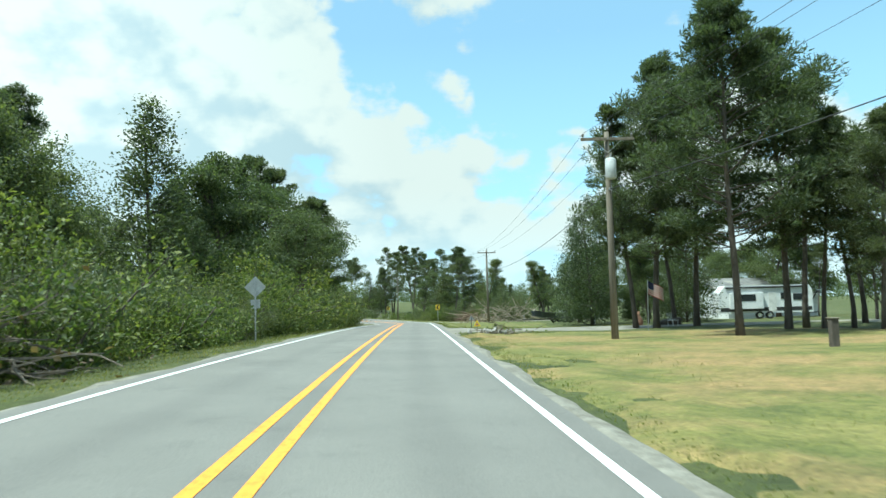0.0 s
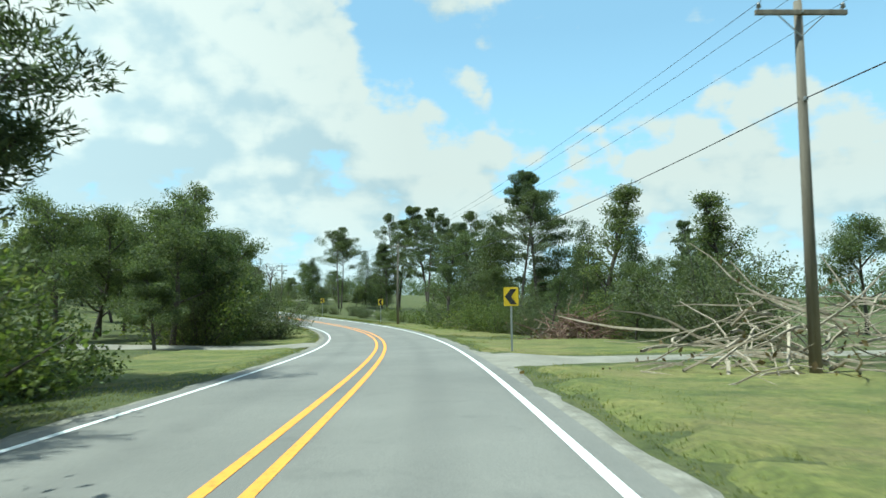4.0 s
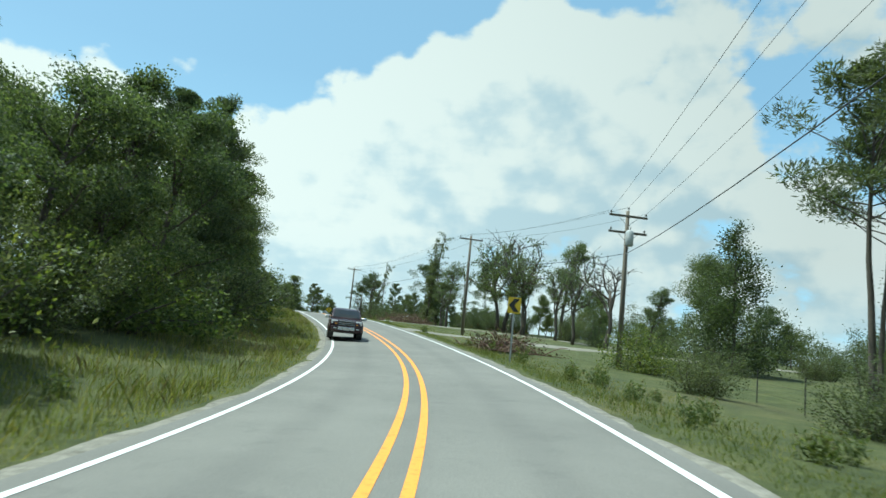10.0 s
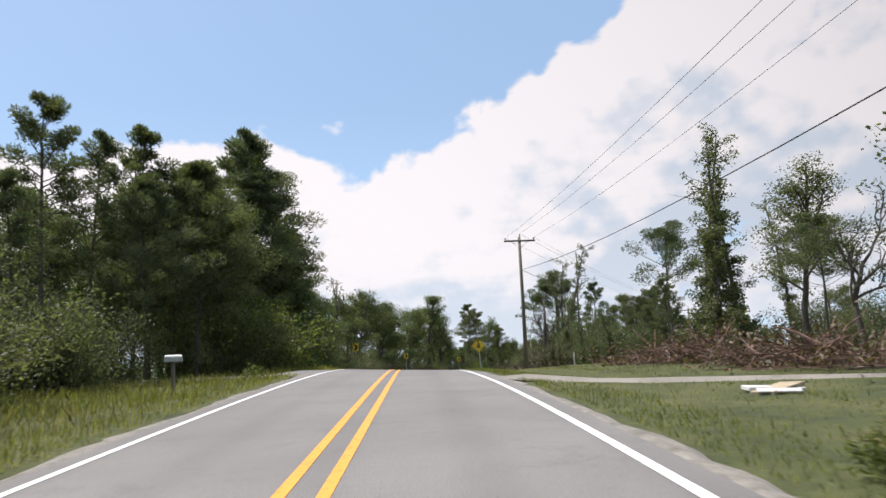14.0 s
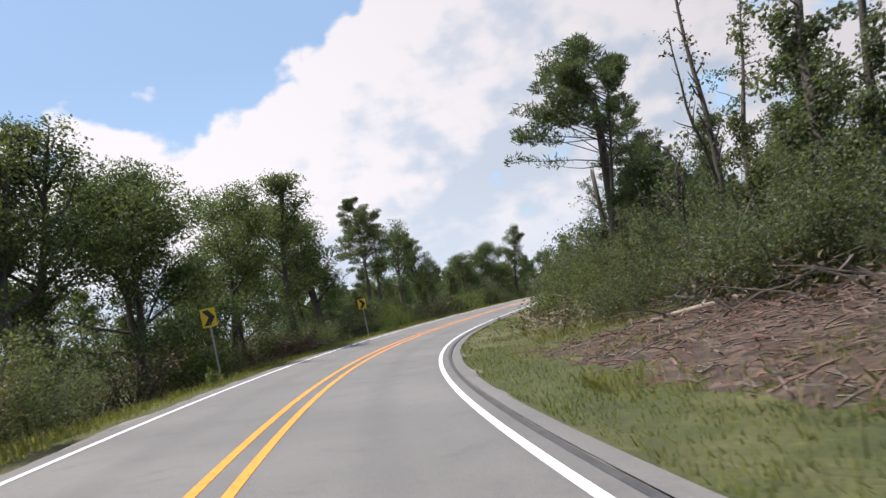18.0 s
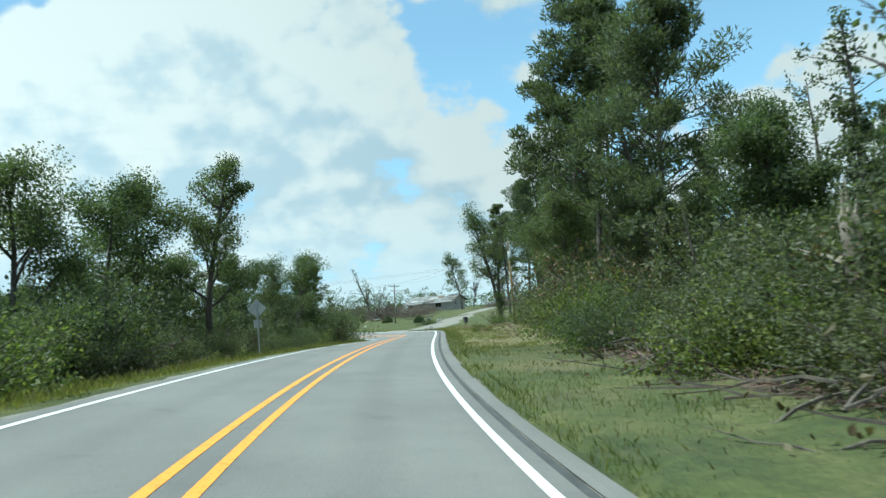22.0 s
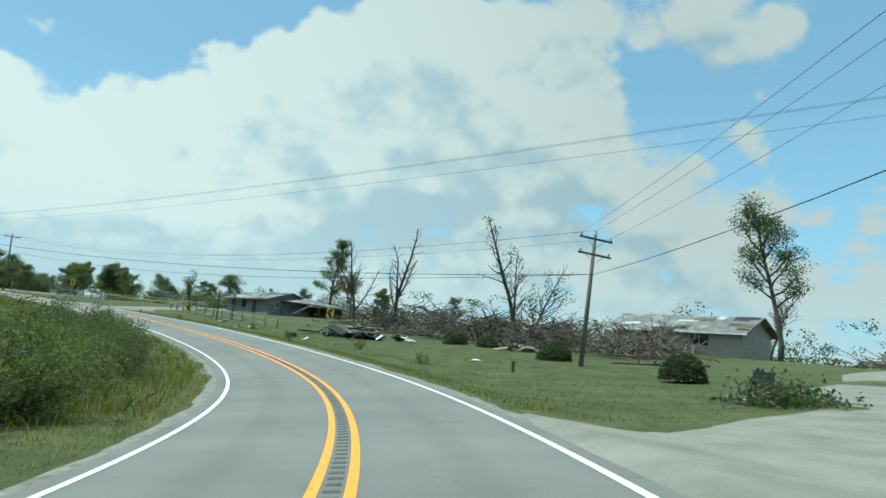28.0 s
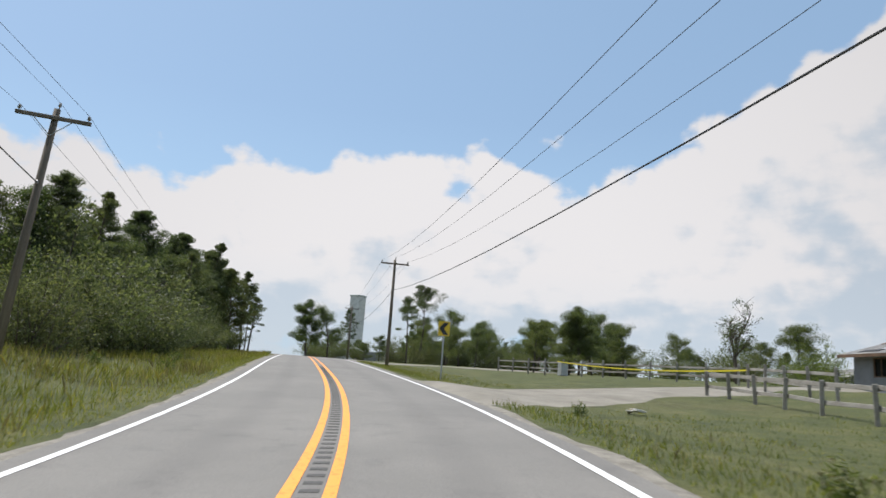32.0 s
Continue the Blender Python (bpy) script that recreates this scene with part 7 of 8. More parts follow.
def carport(x, y, turn):
    """A hipped roof that sags to one side, on posts along its open front."""
    ob = thing("carport", "open carport with a low sagging roof on posts", "carport", "", pose(x, y, float(ground_z([x], [y])[0]) - 0.05, 0, 0, turn))
    rim = [(-4.6, -3.2, 2.15), (4.6, -3.2, 1.62), (4.7, 3.0, 1.75), (-3.4, 3.0, 2.3)]
    top = (-2.2, 0.4, 3.0)
    roof = Shape()
    under = [(a, b, c - 0.16) for a, b, c in rim]
    roof.add([Vector(v) for v in rim + [top] + under], [(0, 1, 4), (1, 2, 4), (2, 3, 4), (3, 0, 4), (8, 7, 6, 5)] + [(k, k + 5, (k + 1) % 4 + 5, (k + 1) % 4) for k in range(4)])
    part("roof", roof, ROOFING, ob, "patchy grey roof sagging to one end")
    part("fascia", Shape().tube([(-4.6, -3.24, 2.06), (4.6, -3.24, 1.53)], 0.07, 4), BROWN_WOOD, ob)
    for px in (-4.2, -1.4, 1.5, 4.2):
        part("post", Shape().box((0.12, 0.12, 2.3), pose(px, -2.9, 0.66 - (px + 4.2) * 0.058), 0.01), BROWN_WOOD, ob)
    part("back_wall", Shape().box((7.6, 0.12, 2.2), pose(0.4, 2.7, 0.55)), BROWN_WOOD, ob)
    part("loose_board", Shape().box((3.4, 0.16, 0.05), pose(-1.0, -3.5, 0.95, 10, -31, 4), 0.006), OFF_WHITE, ob, "pale board hanging from the eave")


carport(-253.0, 585.6, 20)
hx_, hy_, hz_, hh_ = spot(700, 70)
gable_house(hx_, hy_, 325, 26, 9, 2.7, 1.2, GREY_SIDING, ROOFING, "long_house", "long low dark house behind the yard trees", [(-9, 1.4, 1.1, 1, "window"), (-4, 1, 2.05, 0, "door"), (2, 1.6, 1.1, 1, "window"), (8, 1.4, 1.1, 1, "window")], 0.5, False)
gable_house(34, 80, 20, 12, 8, 2.6, 1.7, WHITE_PAINT, ROOFING, "white_house", "small white house with a grey roof behind trees", [(-3, 1.2, 1.1, 1, "window"), (0.5, 0.95, 2.05, 0, "door"), (3.8, 1.2, 1.1, 1, "window")], 0.4, False)


def grain_tower():
    x, y = -491.3, 644.4
    z = float(ground_z(x, y)[0])
    ob = thing("grain_tower", "tall pale grey industrial tower beyond the trees", "tower", "", pose(x, y, z - 0.5, 0, 0, 30))
    part("shaft", Shape().box((4.2, 4.2, 26), pose(0, 0, 13), 0.15), WHITE_PAINT, ob)
    part("roof_slab", Shape().box((4.6, 4.6, 0.6), pose(0, 0, 26.2), 0.1), CAN_GREY, ob)
    for k in range(4):
        part("panel_joint", Shape().box((4.25, 4.25, 0.1), pose(0, 0, 5 + k * 5.5)), CAN_GREY, ob)
    part("side_house", Shape().box((9, 5, 6), pose(6, 2, 3), 0.2), GREY_SIDING, ob)


grain_tower()

# ---- fences, hoop, tape ----


def rail_fence(points, label, rails=(0.45, 0.95, 1.25), gap=2.6, skip=(), tall=1.65):
    """A post-and-rail fence along stations and offsets."""
    ob = thing("rail_fence", label, "fence", "")
    path = []
    for (s0, o0), (s1, o1) in zip(points, points[1:]):
        n = max(1, round(math.hypot(s1 - s0, o1 - o0) / gap))
        path += [(s0 + (s1 - s0) * i / n, o0 + (o1 - o0) * i / n) for i in range(n)]
    path.append(points[-1])
    ends = [Vector(spot(*p)[:3]) for p in path]
    rng = random.Random(len(path))
    for p in ends:
        part("post", Shape().box((0.13, 0.13, tall), pose(p.x, p.y, p.z + tall / 2 - 0.28, rng.gauss(0, 2), rng.gauss(0, 2), 30), 0.012), RAIL_WOOD, ob)
    for k, (a, b) in enumerate(zip(ends, ends[1:])):
        for z in rails:
            if (k, z) in skip:
                continue
            d = b - a
            m = Matrix.Translation((a + b) / 2 + Vector((0, 0, z))) @ d.to_track_quat("X", "Z").to_matrix().to_4x4() @ Matrix.Rotation(radians(rng.gauss(0, 0.8)), 4, "Y")
            part("rail", Shape().box((d.length + 0.1, 0.05, 0.13), m @ Matrix.Translation((0, -0.09, 0)), 0.008), RAIL_WOOD, ob)
    return ob


rail_fence([(619.8, 12.6), (630, 13.0), (640, 14.4), (649, 16)], "weathered grey post and rail fence along the lawn", (0.4, 0.92), skip=((2, 0.4), (4, 0.4)), tall=1.32)
rail_fence([(662, 26), (690, 18)], "weathered grey rail fence beyond the driveway", (0.5, 1.05))
rail_fence([(645, 19), (655, 22)], "short weathered rail fence at the driveway", (0.55, 1.1))
rail_fence([(200, 14), (206, 14.5)], "open dark pipe gate frame in the field", (0.4, 1.3), 6.0)


def wire_fence(points, gap):
    ob = thing("wire_fence", "sagging wire fence on thin steel posts in the field", "fence", "")
    path = []
    for (s0, o0), (s1, o1) in zip(points, points[1:]):
        n = max(1, round(abs(s1 - s0) / gap))
        path += [(s0 + (s1 - s0) * i / n, o0 + (o1 - o0) * i / n) for i in range(n)]
    ends = [Vector(spot(*p)[:3]) for p in path]
    for p in ends:
        part("post", Shape().tube([p - Vector((0, 0, 0.2)), p + Vector((0, 0, 1.25))], 0.028, 5), DARK_STEEL, ob)
    for z in (0.35, 0.75, 1.15):
        part("wire_strand", Shape().tube([p + Vector((0, 0, z)) for p in ends], 0.005, 4, False), DARK_STEEL, ob)


wire_fence([(206, 14.5), (222, 13.5), (240, 15), (250, 18)], 3.4)


def goal_frame(s, off, turn):
    ob = thing("backboard_frame", "tall steel frame of a basketball goal with an empty backboard", "goal", "", stand(s, off, turn))
    for x in (-1.2, 1.2):
        part("upright", Shape().box((0.12, 0.12, 3.3), pose(x, 0, 1.5), 0.01), DARK_STEEL, ob)
    part("crossbar", Shape().box((2.5, 0.08, 0.1), pose(0, 0, 3.05)), GALV, ob)
    part("crossbar", Shape().box((2.5, 0.06, 0.08), pose(0, 0, 1.75)), GALV, ob)
    hook = [(1.0, 0, 3.05), (1.0, 0, 3.75), (0.45, 0, 3.75), (0.45, 0, 3.5)]
    part("bent_rim_bar", Shape().tube(hook, 0.03, 6), GALV, ob)


goal_frame(632.4, 13.7, 12)
tape_ = thing("warning_tape", "yellow plastic tape strung along the fence rails", "tape", "")
a_, b_ = Vector(spot(655, 22)[:3]) + Vector((0, 0, 1.0)), Vector(spot(676, 19)[:3]) + Vector((0, 0, 1.1))
strip = Shape()
for i_ in range(20):
    p_, q_ = a_.lerp(b_, i_ / 20), a_.lerp(b_, (i_ + 1) / 20)
    for v_, f_ in ((p_, i_ / 20), (q_, (i_ + 1) / 20)):
        v_.z -= 0.5 * 4 * f_ * (1 - f_) * 0.6
    strip.add([p_, q_, q_ + Vector((0, 0, 0.08)), p_ + Vector((0, 0, 0.08))], [(0, 1, 2, 3)])
part("strip", strip, TAPE_YELLOW, tape_)
small = thing("cable_cabinet", "small green-grey cable cabinet by the fence", "cabinet", "", stand(676, 19.5, 20))
part("body", Shape().box((0.7, 0.5, 1.0), pose(0, 0, 0.5), 0.04), CAN_GREY, small)
part("lid", Shape().box((0.76, 0.56, 0.08), pose(0, 0, 1.03), 0.03), CAN_GREY, small)
plant("bush", 650, 36, 3.2)
plant("oak", 636, 60, 6.0)

# ---- yard at the start: camper, boat, flag, pots ----


def camper(s, off, turn):
    ob = thing("camper_trailer", "white travel trailer with dark stripes parked under pines", "trailer", "", stand(s, off, turn))
    side = [(-4.2, 0.55), (4.2, 0.55), (4.2, 2.6), (3.9, 3.1), (-3.6, 3.15), (-4.2, 2.4)]
    part("body", Shape().sheet(side[::-1], 2.4), WHITE_PAINT, ob)
    part("dark_band", Shape().box((8.2, 0.012, 0.35), pose(0, -1.206, 0.9)), TRIM, ob)
    part("awning_roll", Shape().tube([(-3.6, -1.27, 2.95), (3.4, -1.27, 2.95)], 0.08, 8), TRIM, ob)
    part("slide_out", Shape().box((3.0, 0.35, 1.5), pose(-1.8, -1.37, 1.7), 0.03), WHITE_PAINT, ob)
    for x, w, z in ((2.9, 0.9, 2.0), (1.6, 0.5, 2.1), (-1.8, 1.6, 2.0)):
        part("window", Shape().box((w, 0.03, 0.6), pose(x, -1.22 if x > 0 else -1.56, z), 0.01), GLASS_DARK, ob)
    part("door", Shape().box((0.7, 0.03, 1.8), pose(0.6, -1.215, 1.55), 0.01), OFF_WHITE, ob)
    for x in (-0.6, 0.3):
        wh = part("wheel", Shape().tube([(x, -1.24, 0.36), (x, -1.0, 0.36)], 0.36, 16), RUBBER, ob)
        part("rim", Shape().tube([(x, -1.255, 0.36), (x, -1.2, 0.36)], 0.2, 12), CHROME, wh)
    part("tongue", Shape().tube([(4.2, 0, 0.5), (5.3, 0, 0.5)], 0.06, 6), DARK_STEEL, ob)
    part("jack", Shape().tube([(5.1, 0, 0.0), (5.1, 0, 0.8)], 0.05, 6), DARK_STEEL, ob)


camper(68, 34.5, -8)


def boat(s, off, turn):
    ob = thing("boat_on_trailer", "long flat olive boat on a steel trailer in the yard", "boat", "", stand(s, off, turn))
    secs = [(-3.0, 0.75, 0.5), (-1.5, 0.85, 0.46), (0.5, 0.85, 0.48), (2.0, 0.7, 0.56), (3.1, 0.3, 0.78)]
    hull = Shape()
    rows = []
    for x, w, z in secs:
        rows.append([(x, -w, z + 0.55), (x, -w * 0.8, z), (x, w * 0.8, z), (x, w, z + 0.55), (x, w * 0.9, z + 0.53), (x, w * 0.7, z + 0.08), (x, -w * 0.7, z + 0.08), (x, -w * 0.9, z + 0.53)])
    hull.v = [p for r in rows for p in r]
    hull.f = [(r * 8 + k, r * 8 + (k + 1) % 8, r * 8 + 8 + (k + 1) % 8, r * 8 + 8 + k) for r in range(4) for k in range(8)] + [tuple(range(8)), tuple(range(39, 31, -1))]
    part("hull", hull, BOAT_HULL, ob)
    part("seat", Shape().box((0.45, 0.5, 0.4), pose(-0.6, 0, 1.12), 0.05), OFF_WHITE, ob)
    part("console", Shape().box((0.5, 0.6, 0.5), pose(-1.4, 0.1, 1.1), 0.06), CAN_GREY, ob)
    part("outboard_motor", Shape().box((0.4, 0.35, 0.6), pose(-3.2, 0, 1.2), 0.08), TRIM, ob)
    for y in (-0.5, 0.5):
        part("trailer_beam", Shape().box((5.6, 0.08, 0.1), pose(0.4, y, 0.4)), DARK_STEEL, ob)
    part("trailer_tongue", Shape().tube([(3.0, 0, 0.4), (4.4, 0, 0.45)], 0.05, 6), DARK_STEEL, ob)
    part("jack", Shape().tube([(4.2, 0, 0), (4.2, 0, 0.9)], 0.035, 6), GALV, ob)
    for x in (-0.8, -0.1):
        for y in (-0.95, 0.95):
            wh = part("wheel", Shape().tube([(x, y - 0.1, 0.3), (x, y + 0.1, 0.3)], 0.3, 16), RUBBER, ob)
            part("rim", Shape().tube([(x, y - 0.11, 0.3), (x, y + 0.11, 0.3)], 0.16, 10), CHROME, wh)


boat(75, 16.4, -155)


def flag(s, off):
    ob = thing("flag_on_pole", "striped red and white flag with dark blue corner", "flag", "", stand(s, off, 20))
    part("pole", Shape().tube([(0, 0, 0), (0.1, 0, 3.0)], 0.025, 6), GALV, ob)
    for k in range(13):
        s_ = Shape()
        for i in range(8):
            def at(u, v):
                return (0.1 + u * 1.2, 0.12 * math.sin(u * 7) * u, 2.95 - v * 0.8 - 0.5 * u)
            u0, u1, v0, v1 = i / 8, (i + 1) / 8, k / 13, (k + 1) / 13
            if k < 7 and u1 <= 0.42:
                continue
            s_.add([at(u0, v0), at(u1, v0), at(u1, v1), at(u0, v1)], [(0, 1, 2, 3)])
        part("stripe", s_, FLAG_RED if k % 2 == 0 else OFF_WHITE, ob)
    c = Shape()
    for i in range(3):
        u0, u1 = i / 8, (i + 1) / 8
        c.add([(0.1 + u * 1.2, 0.12 * math.sin(u * 7) * u, 2.95 - v * 0.8 - 0.5 * u) for u, v in ((u0, 0), (u1, 0), (u1, 7 / 13), (u0, 7 / 13))], [(0, 1, 2, 3)])
    part("canton", c, FLAG_BLUE, ob)


flag(43, 15.5)
pot = thing("clay_chimney_pot", "terracotta chiminea standing under the pines", "pot", "", stand(50.5, 17.2))
part("bowl", Shape().tube([(0, 0, 0), (0, 0, 0.1), (0, 0, 0.35), (0, 0, 0.6), (0, 0, 0.8), (0, 0, 1.05)], [0.2, 0.3, 0.38, 0.28, 0.13, 0.17], 14), TERRACOTTA, pot, smooth=True)
part("stand_ring", Shape().tube([(0, 0, -0.05), (0, 0, 0.02)], 0.32, 12), DARK_STEEL, pot)
fallen_log(50, 19.2, 1.6, 0.32, 70, BARK, "short thick cut log by the driveway", 8, 0)
seat_ = thing("wire_garden_chair", "white wire garden chair under the pines", "chair", "", stand(47.5, 18.6, 30))
part("seat", Shape().box((0.5, 0.5, 0.03), pose(0, 0, 0.45), 0.01), OFF_WHITE, seat_)
for i_ in range(5):
    part("back_bar", Shape().tube([(-0.22 + i_ * 0.11, 0.24, 0.46), (-0.22 + i_ * 0.11, 0.3, 0.95)], 0.012, 5), OFF_WHITE, seat_)
for x_ in (-0.22, 0.22):
    for y_ in (-0.22, 0.22):
        part("leg", Shape().tube([(x_, y_, 0), (x_, y_, 0.45)], 0.016, 5), OFF_WHITE, seat_)

# ---- the dark car on the other lane ----


def loft(rows, sections):
    """A skin through half sections along y, mirrored over x = 0 and closed at both ends."""
    k = len(sections[0])
    w = Shape()
    for y, sec in zip(rows, sections):
        w.v += [(x, y, z) for x, z in sec] + [(-x, y, z) for x, z in sec[::-1]]
    n = 2 * k
    w.f = [(r * n + i, r * n + (i + 1) % n, r * n + n + (i + 1) % n, r * n + n + i)[::-1] for r in range(len(rows) - 1) for i in range(n)]
    w.f += [tuple(range(n)), tuple(range(len(w.v) - 1, len(w.v) - n - 1, -1))]
    return w


def sport_utility(s, off, turn):
    """Nose towards minus y of its own axes."""
    ob = thing("suv_car", "dark maroon sport utility car on the opposite lane", "car", "", stand(s, off, turn, 1, 0.02))
    lower = ((-2.52, 0.80, 0.52, 0.92), (-2.46, 0.92, 0.42, 1.02), (-2.30, 0.97, 0.36, 1.07), (-1.9, 0.99, 0.34, 1.10), (-1.2, 1.0, 0.34, 1.16), (-0.4, 1.0, 0.34, 1.20), (0.9, 1.0, 0.34, 1.20), (2.0, 0.995, 0.36, 1.20), (2.36, 0.97, 0.42, 1.19), (2.50, 0.90, 0.52, 1.12))
    secs = [[(0.0, z0), (w * 0.9, z0), (w * 0.985, z0 + 0.10), (w, z0 + 0.24), (w * 1.004, (z0 + z1) / 2), (w, z1 - 0.20), (w * 0.975, z1 - 0.07), (w * 0.93, z1 - 0.015), (w * 0.80, z1 + 0.01), (0.0, z1 + 0.03)] for _, w, z0, z1 in lower]
    part("body", loft([r[0] for r in lower], secs), PAINT_DARK, ob, smooth=True)
    upper = ((-1.34, 0.90, 0.86, 1.20), (-1.0, 0.91, 0.84, 1.44), (-0.58, 0.92, 0.82, 1.72), (-0.30, 0.925, 0.80, 1.82), (0.2, 0.93, 0.79, 1.87), (1.2, 0.93, 0.79, 1.875), (1.85, 0.925, 0.78, 1.85), (2.14, 0.915, 0.76, 1.80), (2.30, 0.905, 0.77, 1.62), (2.44, 0.895, 0.82, 1.28))
    secs = [[(0.0, 1.12), (wb, 1.12), (wb, 1.18), (wb - 0.02, 1.18 + (zr - 1.18) * 0.35), (wr + 0.05, 1.18 + (zr - 1.18) * 0.80), (wr, 1.18 + (zr - 1.18) * 0.93), (wr * 0.9, zr - 0.01), (wr * 0.6, zr + 0.012), (0.0, zr + 0.02)] for _, wb, wr, zr in upper]
    part("cabin", loft([r[0] for r in upper], secs), PAINT_DARK, ob, smooth=True)
    part("windscreen", Shape().add([(-0.80, -1.29, 1.26), (0.80, -1.29, 1.26), (0.77, -1.02, 1.455), (0.72, -0.62, 1.725), (-0.72, -0.62, 1.725), (-0.77, -1.02, 1.455)], [(0, 1, 2, 5), (5, 2, 3, 4)]), GLASS_DARK, ob)
    part("rear_window", Shape().add([(0.72, 2.462, 1.28), (-0.72, 2.462, 1.28), (-0.68, 2.31, 1.62), (-0.62, 2.19, 1.76), (0.62, 2.19, 1.76), (0.68, 2.31, 1.62)], [(0, 1, 2, 5), (5, 2, 3, 4)]), GLASS_DARK, ob)
    for sx in (-1, 1):
        def glass(corners, grow=0.0, out=0.0):
            """A pane on the leaning flank, its corners cut round."""
            cy, cz = sum(c[0] for c in corners) / len(corners), sum(c[1] for c in corners) / len(corners)
            rim = []
            for n_, (y, z) in enumerate(corners):
                y, z = y + grow * (1 if y > cy else -1), z + grow * (1 if z > cz else -1)
                for other in (corners[n_ - 1], corners[(n_ + 1) % len(corners)]):
                    d = Vector((other[0] - y, other[1] - z)).normalized() * 0.09
                    rim.append((y + d.x, z + d.y))
            pts = [(sx * (0.934 + out - max(0.0, z - 1.2) * 0.155), y, z) for y, z in rim]
            return Shape().add(pts, [tuple(range(len(pts)))[::sx]])

        for n_, pane in enumerate((((-0.98, 1.24), (0.02, 1.24), (0.02, 1.73), (-0.52, 1.73)), ((0.12, 1.24), (0.98, 1.24), (0.92, 1.74), (0.12, 1.74)), ((1.10, 1.25), (2.16, 1.27), (1.92, 1.72), (1.04, 1.74)))):
            part("window_seal", glass(pane, 0.035, 0.004), TRIM, ob)
            part("side_window", glass(pane, 0.0, 0.009), GLASS_DARK, ob)
        for b in (0.07, 1.02):
            part("door_handle", Shape().box((0.035, 0.2, 0.045), pose(sx * 1.012, b - 0.19, 1.06), 0.012), CHROME, ob)
            part("door_gap", Shape().box((0.006, 0.014, 0.66), pose(sx * 1.003, b, 0.80)), TRIM, ob)
        part("door_gap", Shape().box((0.006, 0.014, 0.66), pose(sx * 1.003, -0.98, 0.80)), TRIM, ob)
        part("side_moulding", Shape().box((0.02, 2.1, 0.07), pose(sx * 1.004, -0.05, 0.66), 0.008), PAINT_DARK, ob)
        mirror = part("mirror", Shape().box((0.26, 0.15, 0.20), pose(sx * 1.13, -0.86, 1.25), 0.05), CHROME, ob, "bright chrome door mirror")
        part("mirror_arm", Shape().box((0.12, 0.08, 0.06), pose(sx * 0.99, -0.86, 1.20), 0.015), TRIM, mirror)
        rail = Shape().tube([(sx * 0.70, -0.25, 1.86), (sx * 0.70, -0.12, 1.925), (sx * 0.70, 1.75, 1.925), (sx * 0.70, 1.92, 1.86)], 0.022, 6)
        part("roof_rail", rail, TRIM, ob)
        part("running_board", Shape().box((0.12, 2.2, 0.06), pose(sx * 1.0, -0.05, 0.36), 0.02), TRIM, ob)
        part("headlamp", Shape().box((0.40, 0.10, 0.24), pose(sx * 0.70, -2.455, 0.90), 0.04), LAMP_LENS, ob)
        part("indicator", Shape().box((0.14, 0.06, 0.07), pose(sx * 0.62, -2.50, 0.82), 0.02), AMBER, ob, "amber indicator lens")
        part("fog_lamp", Shape().box((0.2, 0.04, 0.08), pose(sx * 0.66, -2.54, 0.56), 0.02), LAMP_LENS, ob)
        part("tail_lamp", Shape().box((0.10, 0.14, 0.46), pose(sx * 0.90, 2.40, 1.02), 0.03), RED_LENS, ob)
        for y in (-1.55, 1.50):
            part("wheel_arch", Shape().tube([(sx * 0.70, y, 0.44), (sx * 1.009, y, 0.44)], 0.45, 22), TRIM, ob)
            flare = [(sx * 0.985, y + 0.475 * math.cos(radians(a)), 0.44 + 0.475 * math.sin(radians(a))) for a in range(-12, 193, 12)]
            part("arch_flare", Shape().tube(flare, 0.042, 6), PAINT_DARK, ob, smooth=True)
            wh = part("wheel", Shape().tube([(sx * 0.76, y, 0.39), (sx * 0.80, y, 0.39), (sx * 0.98, y, 0.39), (sx * 1.012, y, 0.39)], [0.34, 0.39, 0.39, 0.33], 24), RUBBER, ob, "dark tyre")
            part("rim", Shape().tube([(sx * 0.97, y, 0.39), (sx * 1.017, y, 0.39), (sx * 1.018, y, 0.39), (sx * 0.96, y, 0.39)], [0.285, 0.28, 0.255, 0.25], 22), CHROME, wh)
            part("brake_disc", Shape().tube([(sx * 0.95, y, 0.39), (sx * 0.985, y, 0.39)], 0.25, 18), DARK_STEEL, wh)
            for k in range(6):
                a = k * math.tau / 6
                part("spoke", Shape().box((0.035, 0.085, 0.21), pose(sx * 1.005, y, 0.39) @ Matrix.Rotation(a, 4, "X") @ Matrix.Translation((0, 0, 0.145)), 0.012), CHROME, wh)
            part("hub_cap", Shape().tube([(sx * 0.99, y, 0.39), (sx * 1.03, y, 0.39)], [0.07, 0.055], 10), CHROME, wh)
    part("grille", Shape().box((0.98, 0.05, 0.30), pose(0, -2.51, 0.88), 0.02), TRIM, ob)
    for z in (0.78, 0.88, 0.98):
        part("grille_bar", Shape().box((0.96, 0.03, 0.025), pose(0, -2.545, z), 0.006), CHROME, ob)
    part("bumper", Shape().box((1.86, 0.16, 0.26), pose(0, -2.47, 0.58), 0.06), PAINT_DARK, ob)
    part("bumper_plate", Shape().box((1.0, 0.05, 0.20), pose(0, -2.555, 0.56), 0.03), CHROME, ob)
    part("rear_bumper", Shape().box((1.88, 0.16, 0.28), pose(0, 2.46, 0.58), 0.06), PAINT_DARK, ob)
    part("number_plate", Shape().box((0.32, 0.01, 0.16), pose(0, -2.585, 0.54)), OFF_WHITE, ob)


